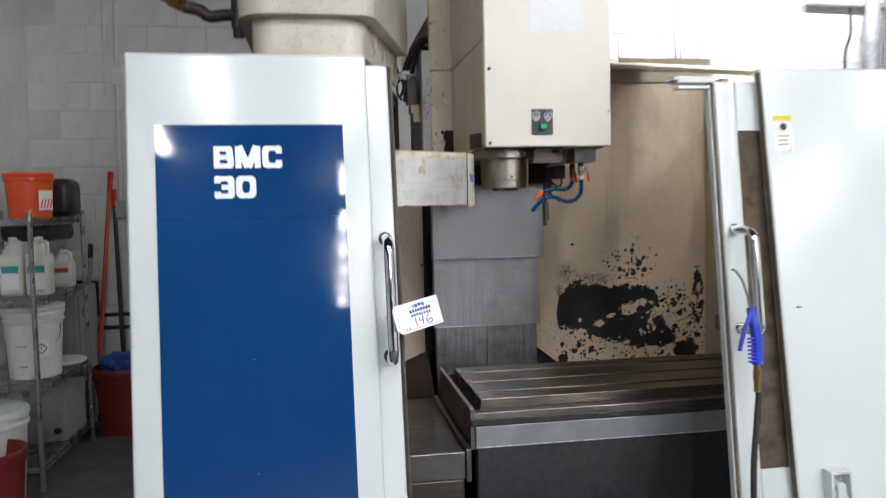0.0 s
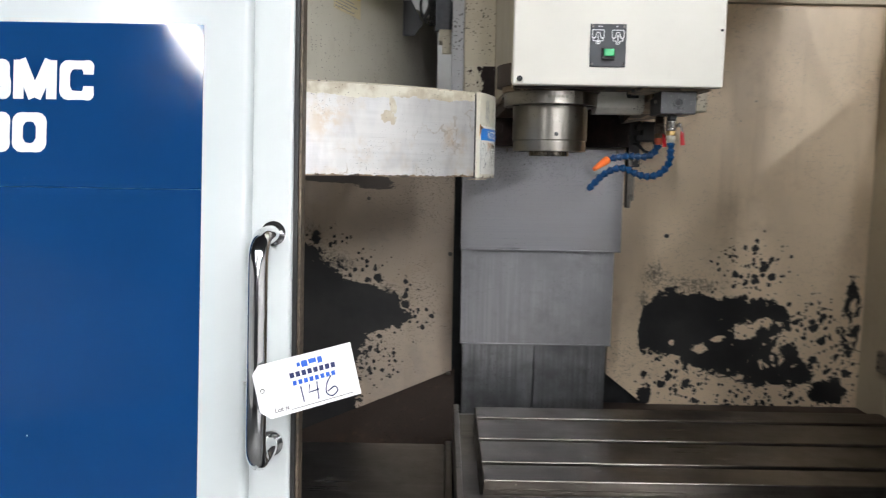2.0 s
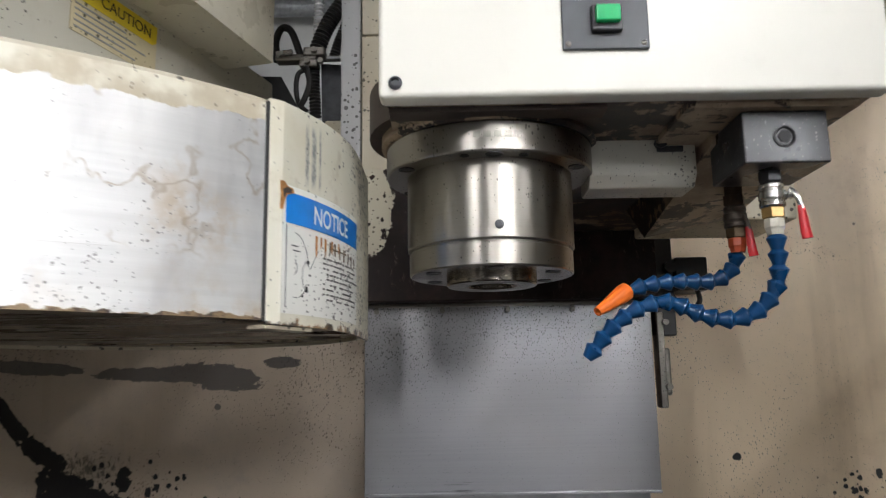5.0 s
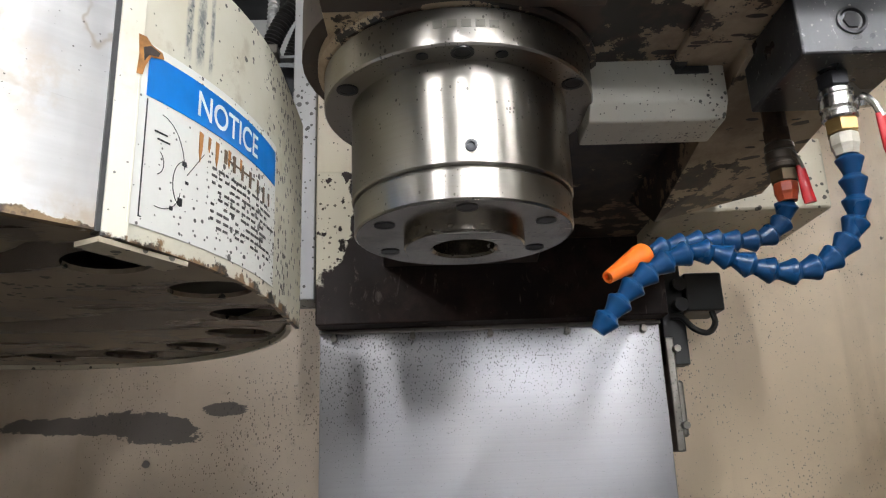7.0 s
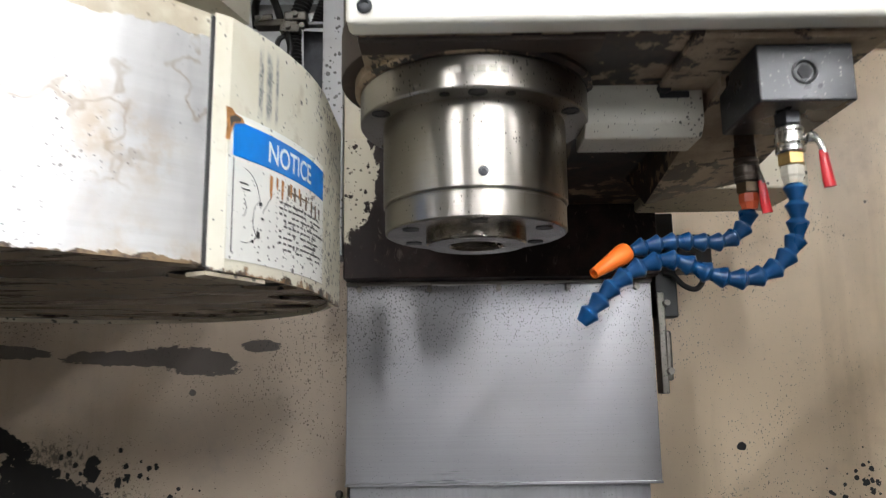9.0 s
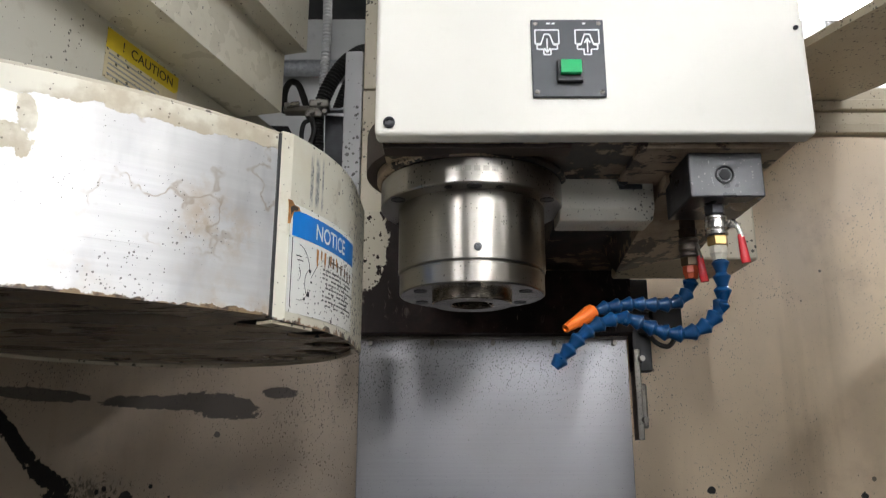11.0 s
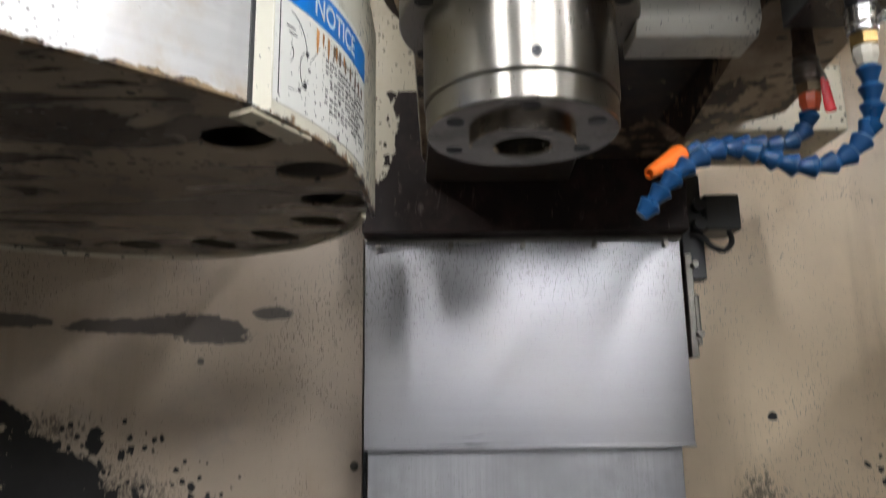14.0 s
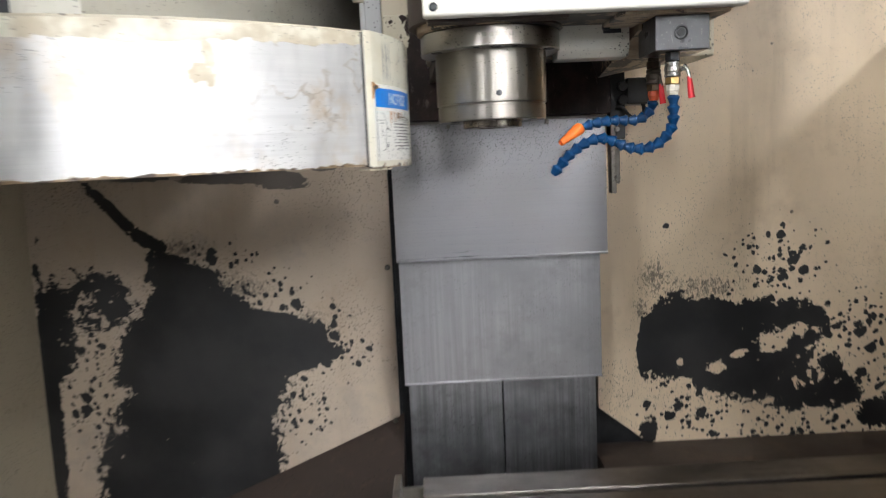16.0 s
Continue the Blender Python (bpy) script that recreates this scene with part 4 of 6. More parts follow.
def apron_paint():
    """Oily brown-black casting with scratches and scuffs; cream paint left in a ragged strip at its left."""
    m = Nodes("apron_paint")
    x, _, z = m.axes()
    n = m.math("MULTIPLY_ADD", m.noise(30, 5, 0.6), 0.05, -0.025)
    edge = m.math("ADD", m.math("MINIMUM", m.math("MULTIPLY_ADD", m.math("SUBTRACT", z, 1.567), 0.5, -0.194), -0.172), n)
    keep = m.step(m.math("SUBTRACT", edge, x), 0.0, 0.003)
    keep = m.math("MULTIPLY", keep, m.step(m.math("ADD", z, m.math("MULTIPLY", n, 2.0)), 1.548, 1.556))
    keep = m.math("MULTIPLY", keep, m.step(m.noise(60, 4), 0.62, 0.58))
    dark = m.mix(m.step(m.noise(12, 6, 0.65), 0.4, 0.7), (0.016, 0.010, 0.009), (0.040, 0.024, 0.020))
    scuff = m.step(m.noise(1, 6, 0.75, m.scaled(45, 45, 20), 1.5), 0.58, 0.70)
    dark = m.mix(m.math("MULTIPLY", scuff, 0.55), dark, (0.15, 0.12, 0.10))
    line = m.math("MULTIPLY", m.step(m.noise(1, 3, 0.6, m.scaled(260, 260, 22), 0.4), 0.68, 0.74), m.step(m.noise(9, 2), 0.44, 0.58))
    dark = m.mix(m.math("MULTIPLY", line, 0.5), dark, (0.24, 0.20, 0.17))
    spot = m.dots(150, 0.42, 0.8)
    col = m.mix(keep, dark, m.mix(m.math("MULTIPLY", spot, 0.85), (0.58, 0.53, 0.42), (0.06, 0.045, 0.035)))
    m.bump(keep, 0.4, 0.0008)
    return m.done(col, m.step(m.noise(14, 4), 0.3, 0.7, 0.42, 0.62), 0.0, 0.15)


part("apron", box(-0.226, 0.239, 0.596, 0.634, 1.484, 1.70, 0.002), apron_paint(), head, "dark oily apron with flaked cream paint")
under = part("underside", box(-0.139, 0.270, 0.026, 0.59, 1.590, 1.5965, 0.001), flaking, head, "dirty flaking underside")
part("gib", box(-0.138, 0.048, 0.026, 0.050, 1.5850, 1.5895, 0.001), cast_dark, head, "dark steel strip")
part("housing", lathe([(0, 1.64), (0.118, 1.64), (0.118, 1.5955), (0.112, 1.5962), (0, 1.5962)], (-0.0475, 0.144, 0), None, 48), cast_dark, head, "dark cast spindle housing", True)
bm = bmesh.new()
vs = [bm.verts.new(p) for p in ((-0.135, 0.24, 1.60), (0.07, 0.24, 1.60), (0.07, 0.595, 1.60), (-0.135, 0.595, 1.60), (-0.12, 0.27, 1.580), (0.05, 0.27, 1.580), (0.07, 0.595, 1.560), (-0.135, 0.595, 1.560))]
for f in ((0, 1, 2, 3), (7, 6, 5, 4), (0, 4, 5, 1), (1, 5, 6, 2), (2, 6, 7, 3), (3, 7, 4, 0)):
    bm.faces.new([vs[i] for i in f])
bmesh.ops.recalc_face_normals(bm, faces=bm.faces)
part("casting", bm, cast_dark, head, "dark cast web")
part("cylinder_block", prism([(0.140, 1.544), (0.182, 1.544), (0.182, 1.592), (0.130, 1.592), (0.130, 1.5555)], 0.105, Matrix(((0, 0, 1, 0.050), (1, 0, 0, 0), (0, 1, 0, 0), (0, 0, 0, 1))), 0.0022), paint("block_cream", (0.66, 0.63, 0.55), 0.36, 0.55, 0.35, speck_scale=200), head, "cream block with dark specks", True)
part("block_bolt", joined(box(0.116, 0.142, 0.1265, 0.1295, 1.577, 1.583, 0.001), cylinder(0.006, (0.120, 0.130, 1.586), (0.120, 0.123, 1.586), 8)), base_dark, head)
bm = bmesh.new()
vs = [bm.verts.new(p) for p in ((0.160, 0.10, 1.60), (0.262, 0.10, 1.60), (0.262, 0.40, 1.60), (0.160, 0.46, 1.60), (0.160, 0.10, 1.575), (0.262, 0.10, 1.575), (0.262, 0.33, 1.552), (0.160, 0.36, 1.535))]
for f in ((0, 1, 2, 3), (7, 6, 5, 4), (0, 4, 5, 1), (1, 5, 6, 2), (2, 6, 7, 3), (3, 7, 4, 0)):
    bm.faces.new([vs[i] for i in f])
bmesh.ops.recalc_face_normals(bm, faces=bm.faces)
part("bracket", bm, flaking, head, "dirty angled bracket with flaked paint")
part("rear_bracket", box(0.205, 0.40, 0.45, 0.59, 1.575, 1.665, 0.004), column_cream, head, "cream rear bracket")

switch_plate = part("switch_plate", box(0.0075, 0.0785, -0.0035, -0.0002, 1.625, 1.708, 0.001), switch_panel, hood, "dark switch plate with white tool symbols")
part("button_collar", box(0.031, 0.056, -0.010, -0.0033, 1.639, 1.661, 0.001), black_plastic, switch_plate)
part("button", box(0.0335, 0.0535, -0.016, -0.0095, 1.6445, 1.6585, 0.0012), green_button, switch_plate, "green push button")
for x in (0.012, 0.074):
    for z in (1.630, 1.7035):
        part("rivet", lathe([(0, 0.0015), (0.002, 0.001), (0.0026, 0)], (x, -0.0034, z), pose(0, 0, 0, 90), 10), steel_dark, switch_plate)


def tool_symbol(cx, cz, up):
    """A spindle outline with a tool and an arrow, in thin white lines."""
    s, k = 0.00145, 1.16
    m = Matrix.Translation((0, -0.0036, 0)) @ FRONT
    seg = []

    def line(a, b):
        (u0, v0), (u1, v1) = [(u * k, v * k) for u, v in (a, b)]
        d = math.hypot(u1 - u0, v1 - v0)
        seg.append(moved(box(0, d, -s / 2, s / 2, 0, 0.0004, 0), Matrix.Translation((cx + u0, cz + v0, 0)) @ pose(0, 0, 0, 0, 0, math.degrees(math.atan2(v1 - v0, u1 - u0)))))

    pts = [(-0.005, -0.002), (-0.010, -0.002), (-0.010, 0.011), (0.010, 0.011), (0.010, -0.002), (0.005, -0.002)]
    tool = [(-0.0055, -0.003), (-0.0022, 0.007), (0.0022, 0.007), (0.0055, -0.003), (0.0085, -0.003), (0.0085, -0.007), (0.003, -0.007), (0.003, -0.012), (-0.003, -0.012), (-0.003, -0.007), (-0.0085, -0.007), (-0.0085, -0.003), (-0.0055, -0.003)]
    for q in (pts, tool):
        for a, b in zip(q, q[1:]):
            line(a, b)
    line((0, -0.010), (0, 0.003))
    line((0, 0.003 if up else -0.010), (-0.0025, -0.001 if up else -0.006))
    line((0, 0.003 if up else -0.010), (0.0025, -0.001 if up else -0.006))
    part("symbol", moved(joined(*seg), m), letter_white, switch_plate)


tool_symbol(0.0228, 1.6835, False)
tool_symbol(0.0620, 1.6835, True)
for x, w in ((0.0225, 0.004), (0.028, 0.003), (0.058, 0.003)):
    part("print_mark", box(x, x + w, -0.0039, -0.0036, 1.7025, 1.7042, 0), letter_white, switch_plate)

# ---- spindle ----
SX, SY = -0.0475, 0.144
nose_steel = brushed("nose_steel", (0.30, 0.265, 0.225), 0.20, "x", 0.2, 0.7, (0.06, 0.045, 0.034))
spindle = thing("spindle", (SX, SY, 1.45), "turned steel spindle cartridge with a bolted flange", "spindle")
part("flange", lathe([(0, 1.5835), (0.0995, 1.5835), (0.1010, 1.582), (0.1010, 1.557), (0.0998, 1.5555), (0.0840, 1.5555), (0, 1.5555)], (SX, SY, 0), None, 96), steel, spindle, "turned steel flange", True)
part("collar", lathe([(0, 1.5955), (0.106, 1.5955), (0.106, 1.5868), (0.102, 1.5838), (0, 1.5838)], (SX, SY, 0), None, 72), flaking, spindle, "dirty cast collar above the flange", True)
body = part("body", lathe([(0.060, 1.556), (0.0808, 1.556), (0.0808, 1.4838), (0.0798, 1.4826), (0.0770, 1.4826), (0.0770, 1.4802), (0.0785, 1.4802), (0.0792, 1.4796), (0.0792, 1.4603), (0.0780, 1.4591), (0.0600, 1.4591)], (SX, SY, 0), None, 96), steel, spindle, "polished steel cartridge", True)
part("nose", lathe([(0.0600, 1.4640), (0.0776, 1.4640), (0.0776, 1.4589), (0.0437, 1.4589), (0.0437, 1.4508), (0.0425, 1.4495), (0.0245, 1.4495), (0.0225, 1.4515), (0.0180, 1.50), (0, 1.50)], (SX, SY, 0), None, 96), nose_steel, spindle, "oily dark steel nose with a tapered bore", True)
part("vent_screw", lathe([(0.0042, 0), (0.0042, 0.0012), (0.0022, 0.0016), (0.0022, 0.0002), (0, 0.0002)], (SX + 0.0035, SY - 0.0807, 1.4945), pose(0, 0, 0, 90), 14), block_dark, body)
for k in range(6):
    a = radians(-90 + 60 * k)
    x, y = SX + 0.0915 * math.cos(a), SY + 0.0915 * math.sin(a)
    part("flange_bolt", lathe([(0.0078, -0.0006), (0.0078, 0.0008), (0.0056, 0.0008), (0.0050, 0.0003), (0, 0.0003)], (x, y, 1.5553), pose(0, 0, 0, 180), 16), black_plastic, spindle)
    x, y = SX + 0.0640 * math.cos(a), SY + 0.0640 * math.sin(a)
    part("nose_bolt", lathe([(0.0072, -0.0004), (0.0072, 0.0006), (0.0050, 0.0006), (0.0044, 0.00035), (0, 0.00035)], (x, y, 1.4588), pose(0, 0, 0, 180), 16), black_plastic, spindle)
for dx in (-0.026, 0.026):
    part("dowel_hole", cylinder(0.0042, (SX + dx, SY - 0.0880, 1.5552), (SX + dx, SY - 0.0880, 1.5545), 12), black_plastic, spindle)
# the maker's name, worn, as plain strokes engraved round the flange
for k in range(5):
    a = radians(-90 + (k - 1.7) * 5.2)
    part("engraving", moved(box(-0.0032, 0.0032, -0.0003, 0.0003, -0.0028, 0.0028, 0), Matrix.Translation((SX + 0.1010 * math.cos(a), SY + 0.1010 * math.sin(a), 1.5705)) @ pose(0, 0, 0, 0, 0, math.degrees(a) + 90)), steel_dark, spindle)

# ---- coolant manifold, valves and hoses ----
pocket_black = plain("pocket_black", (0.004, 0.004, 0.004), 0.7, 0, 60, 0.2)
manifold = thing("coolant_manifold", (0.20, 0.07, 1.538), "dark grey coolant manifold block under the spindle head", "manifold")
part("block", box(0.164, 0.2375, 0.037, 0.118, 1.538, 1.584, 0.0015), manifold_black, manifold)
part("mount", box(0.115, 0.262, 0.027, 0.14, 1.5843, 1.5895, 0.001), flaking, manifold)
part("plug", lathe([(0.0098, 0), (0.0098, 0.001), (0.008, 0.0015), (0.0062, -0.002), (0.0062, -0.004), (0.004, -0.004), (0, -0.004)], (0.199, 0.0368, 1.561), pose(0, 0, 0, 90), 18), black_plastic, manifold, "hexagon socket plug", True)
part("socket", cylinder(0.0058, (0.199, 0.0358, 1.561), (0.199, 0.0384, 1.561), 6), pocket_black, manifold)


def ball_valve(x, y, top, hull, cap, lever_side, collar, ring):
    v = thing("coolant_valve", (x, y, top - 0.06), "small ball valve with a red lever on the coolant manifold", "valve", "coolant valves")
    side = 1 if lever_side > 0 else -1
    part("inlet_nut", lathe([(0, 0), (0.0104, 0), (0.0104, -0.009), (0.009, -0.0105), (0, -0.0105)], (x, y, top), None, 6), cap, v, "dark hexagon inlet")
    part("body", lathe([(0, -0.0106), (0.0096, -0.0106), (0.0108, -0.0122), (0.0108, -0.0150), (0.0100, -0.0158), (0.0100, -0.0175), (0.0112, -0.0185), (0.0114, -0.0245), (0.0104, -0.0260), (0.0104, -0.0275), (0.0111, -0.0282), (0.0111, -0.0312), (0.0098, -0.0325), (0, -0.0325)], (x, y, top), None, 24), hull, v, "", True)
    part("nut", lathe([(0, -0.0326), (0.0098, -0.0326), (0.0104, -0.0336), (0.0104, -0.0412), (0.0098, -0.0422), (0, -0.0422)], (x, y, top), None, 6), ring, v, "hexagon nut")
    part("collar", lathe([(0, -0.0423), (0.0084, -0.0423), (0.0090, -0.0435), (0.0090, -0.0500), (0.0080, -0.0520), (0.0070, -0.0565), (0, -0.0565)], (x, y, top), None, 8), collar, v)
    lx = x + lever_side
    part("lever_pin", joined(cylinder(0.0046, (x + 0.008 * side, y - 0.002, top - 0.0215), (lx - 0.003 * side, y - 0.004, top - 0.0215), 12), cylinder(0.0036, (lx - 0.003 * side, y - 0.004, top - 0.0215), (lx + 0.005 * side, y - 0.005, top - 0.0215), 6)), hull, v)
    lev = part("lever", tube(smooth_line([(lx, y - 0.005, top - 0.0170), (lx + 0.001, y - 0.008, top - 0.0200), (lx + 0.0035, y - 0.011, top - 0.027), (lx + 0.0055, y - 0.012, top - 0.036)], 5), 0.0024, 8), hull, v, "", True)
    part("grip", moved(joined(tube([(0, 0, 0), (0.0004, 0, -0.004), (0.0022, 0, -0.024), (0.0030, 0, -0.0275), (0.0032, 0, -0.029)], lambda s: 0.0030 + 0.0016 * math.sin(min(1.0, s / 0.020) * 1.5), 12)), Matrix.Translation((lx + 0.0045, y - 0.012, top - 0.033)) @ Matrix.Diagonal((1.0, 0.62, 1.0, 1.0))), lever_red, lev, "red dipped grip", True)


ball_valve(0.1965, 0.066, 1.5375, nickel, block_dark, 0.0145, plain("collar_cream", (0.56, 0.52, 0.43), 0.4, 0, 90, 0.2), brass)
part("pipe_nipple", cylinder(0.0085, (0.194, 0.146, 1.5360), (0.194, 0.146, 1.5680), 14), rusty, manifold, "rusty pipe nipple")
ball_valve(0.194, 0.146, 1.5355, plain("tarnished", (0.11, 0.088, 0.07), 0.42, 0.7, 70, 0.5), rusty, 0.0025, fit_orange, plain("stained_brass", (0.13, 0.09, 0.05), 0.45, 0.6, 70, 0.5))


def bead_hose(points, radius, parent_label, tip=None):
    """A hose of snapped ball and socket segments along a line."""
    line = smooth_line(points, 12)
    h = thing("coolant_hose", points[0], parent_label, "coolant hose", "coolant hoses")
    pitch = 0.0136
    lengths = [0.0]
    for a, b in zip(line, line[1:]):
        lengths.append(lengths[-1] + (b - a).length)
    n = int(lengths[-1] / pitch)

    def place(s):
        for i in range(len(line) - 1):
            if lengths[i + 1] >= s:
                return line[i].lerp(line[i + 1], (s - lengths[i]) / max(1e-9, lengths[i + 1] - lengths[i]))
        return line[-1]

    prof = [(0, 0), (0.60, 0), (0.66, 0.06), (0.70, 0.16), (1.00, 0.60), (1.08, 0.68), (1.10, 0.78), (1.02, 0.84), (0.86, 0.90), (0.66, 1.02), (0.60, 1.12), (0, 1.12)]
    for k in range(n):
        a, b = place(k * pitch), place((k + 1) * pitch)
        m = (a - b).to_track_quat("Z", "Y").to_matrix().to_4x4()
        part("segment", lathe([(r * radius, z * pitch) for r, z in prof], b, m, 16), hose_blue, h, "", True)
    if tip:
        a, b = Vector(points[-1]), Vector(tip)
        m = (b - a).to_track_quat("Z", "Y").to_matrix().to_4x4()
        d = (b - a).length
        part("nozzle", lathe([(0, -0.004), (0.0088, -0.004), (0.0092, 0.002), (0.0088, 0.004), (0.0045, d), (0.003, d), (0.003, d - 0.004), (0, d - 0.004)], a, m, 18), nozzle_orange, h, "orange nozzle", True)
    return h


bead_hose([(0.1972, 0.066, 1.4815), (0.1978, 0.0673, 1.4681), (0.1986, 0.0695, 1.4521), (0.1977, 0.0718, 1.4393), (0.1907, 0.0741, 1.4264), (0.1788, 0.0763, 1.4149), (0.1613, 0.0786, 1.4090), (0.1435, 0.0809, 1.4102), (0.1268, 0.0831, 1.4164), (0.110, 0.0854, 1.4253), (0.0938, 0.0877, 1.4260), (0.0751, 0.0899, 1.4189), (0.0572, 0.0922, 1.4061), (0.0428, 0.0945, 1.3898), (0.0331, 0.0967, 1.3787), (0.0285, 0.099, 1.3725)], 0.0079, "blue segmented coolant hose bent in a wave")
bead_hose([(0.1942, 0.148, 1.4795), (0.1912, 0.153, 1.4659), (0.1827, 0.153, 1.4567), (0.1684, 0.153, 1.4515), (0.1515, 0.153, 1.4519), (0.1347, 0.153, 1.4530), (0.1177, 0.153, 1.4512), (0.1007, 0.153, 1.4488), (0.0860, 0.153, 1.4435), (0.0815, 0.152, 1.4420)], 0.0079, "blue segmented coolant hose with an orange nozzle", (0.0515, 0.134, 1.4225))

# ---- work table ----
def chipped_seal():
    m = Nodes("seal_black")
    col = m.mix(m.step(m.noise(40, 5), 0.35, 0.7), (0.016, 0.015, 0.014), (0.040, 0.036, 0.033))
    pale = m.step(m.noise(1.0, 5, 0.75, m.scaled(30, 90, 90), 0.6), 0.66, 0.70)
    m.bump(m.noise(120, 4), 0.3, 0.001)
    return m.done(m.mix(m.math("MULTIPLY", pale, 0.8), col, (0.42, 0.40, 0.37)), 0.45)


seal_black = chipped_seal()
table = thing("machine_table", (0.3, 0.2, 0.5), "worn steel machine table with T-slots and a drip rim", "machine table")
TX0, TX1, TZ = -0.185, 0.90, 0.785
slots = [0.338, 0.188, 0.046]
edges_y = [0.431] + [v for s in slots for v in (s + 0.009, s - 0.009)] + [-0.043]
bed = part("bed", box(TX0, TX1, -0.0415, 0.430, 0.700, 0.7495, 0.002), table_steel, table, "worn steel table bed")
for a, b in zip(edges_y[::2], edges_y[1::2]):
    part("table_rib", joined(box(TX0, TX1, b, a, 0.762, TZ, 0.0025, 2), box(TX0, TX1, b + 0.006, a - 0.006, 0.7497, 0.7618, 0)), table_steel, bed, "ground table strip between slots")
rim = part("rim", joined(box(-0.242, -0.228, -0.155, 0.447, 0.66, 0.786, 0.002), box(-0.228, 0.95, -0.155, -0.142, 0.66, 0.772, 0.002), box(-0.228, 0.95, 0.437, 0.447, 0.66, 0.760, 0), box(0.95, 0.962, -0.155, 0.447, 0.66, 0.786, 0.001)), steel_dark, table, "raised drip rim")
part("gutter", box(-0.228, 0.95, -0.142, 0.437, 0.690, 0.6985, 0), table_steel, table)
bm = bmesh.new()
vs = [bm.verts.new(p) for p in ((-0.218, -0.042, 0.752), (0.95, -0.042, 0.752), (0.95, -0.1415, 0.765), (-0.218, -0.1415, 0.765), (-0.218, -0.042, 0.70), (0.95, -0.042, 0.70), (0.95, -0.1415, 0.70), (-0.218, -0.1415, 0.70))]
for f in ((0, 3, 2, 1), (4, 5, 6, 7), (0, 4, 7, 3), (1, 2, 6, 5), (2, 3, 7, 6), (0, 1, 5, 4)):
    bm.faces.new([vs[i] for i in f])
bmesh.ops.recalc_face_normals(bm, faces=bm.faces)
part("front_ledge", bm, table_steel, table, "grimy front ledge")
strip_blue = plain("strip_blue", (0.30, 0.315, 0.33), 0.36, 0.5, 14, 0.16)
part("front_strip", box(-0.226, 0.96, -0.162, -0.1555, 0.668, 0.7315, 0.002), strip_blue, table, "pale blue-grey front strip")
part("worn_edge", box(-0.226, 0.958, -0.1630, -0.1560, 0.6655, 0.6692, 0.0008), plain("worn_edge", (0.50, 0.49, 0.48), 0.35, 0.5, 40, 0.6), table, "bare bright lower edge of the strip")
part("rubber_seal", box(-0.240, 0.962, -0.164, -0.1555, 0.7325, 0.755, 0.003), seal_black, table, "dark rough rubber seal with pale chips")
part("front_apron", box(-0.222, 0.96, -0.160, -0.120, 0.30, 0.667, 0.003), base_dark, table, "dark front apron")
saddle = thing("saddle_cover", (-0.4, 0.1, 0.5), "ribbed grey steel slide cover beside the table", "way cover")
part("top_cover", box(-0.98, -0.262, -0.175, 0.474, 0.578, 0.664, 0.004, 2), way_steel, saddle, "brushed steel slide cover")
part("end_flange", box(-0.2615, -0.244, -0.180, 0.478, 0.570, 0.672, 0.003), way_steel, saddle)
part("lower_cover", box(-0.99, -0.264, -0.165, 0.47, 0.35, 0.575, 0.004), table_steel, saddle)

# ---- tool magazine ----
MX, MY, MR, MZ0, MZ1 = -0.465, 0.092, 0.288, 1.404, 1.562
BX, BY, BR = -0.695, 0.384, 0.651
magazine = thing("tool_magazine", (MX, MY, MZ0), "round tool magazine with a worn aluminium band and cream housing", "tool magazine")


def arc_wall(cx, cy, r0, r1, a0, a1, z0, z1, steps=64):
    bm = bmesh.new()
    rows = []
    for i in range(steps + 1):
        a = radians(a0 + (a1 - a0) * i / steps)
        c, s = math.cos(a), math.sin(a)
        rows.append([bm.verts.new((cx + r * c, cy + r * s, z)) for r, z in ((r0, z0), (r1, z0), (r1, z1), (r0, z1))])
    for a, b in zip(rows, rows[1:]):
        for k in range(4):
            bm.faces.new((a[k], a[(k + 1) % 4], b[(k + 1) % 4], b[k]))
    bm.faces.new(rows[0])
    bm.faces.new(rows[-1][::-1])
    bmesh.ops.recalc_face_normals(bm, faces=bm.faces)
    return bm


CX, CY, CR = -0.400, 0.140, 0.227


def magazine_outline(inset):
    """The magazine's plan: a shallow front curve, a bevelled corner, a round right end and back."""
    pts = [(BX + (BR - inset) * math.cos(radians(a)), BY + (BR - inset) * math.sin(radians(a))) for a in range(-100, -42, 3)]
    pts += [(-0.2125 - inset, -0.045), (-0.189 - inset, 0.02), (-0.1765 - inset, 0.065)]
    pts += [(CX + (CR - inset) * math.cos(radians(a)), CY + (CR - inset) * math.sin(radians(a))) for a in range(-12, 175, 5)]
    return pts


def cover_plan(u):
    """The side cover's plan: bent at its front, straight towards its rear; gives the place and the outward normal."""
    a = radians(-29) + u / (MR + 0.006)
    if a < 0:
        return Vector((MX + (MR + 0.006) * math.cos(a), MY + (MR + 0.006) * math.sin(a), 0)), Vector((math.cos(a), math.sin(a), 0))
    return Vector((MX + MR + 0.006, MY + a * (MR + 0.006), 0)), Vector((1, 0, 0))


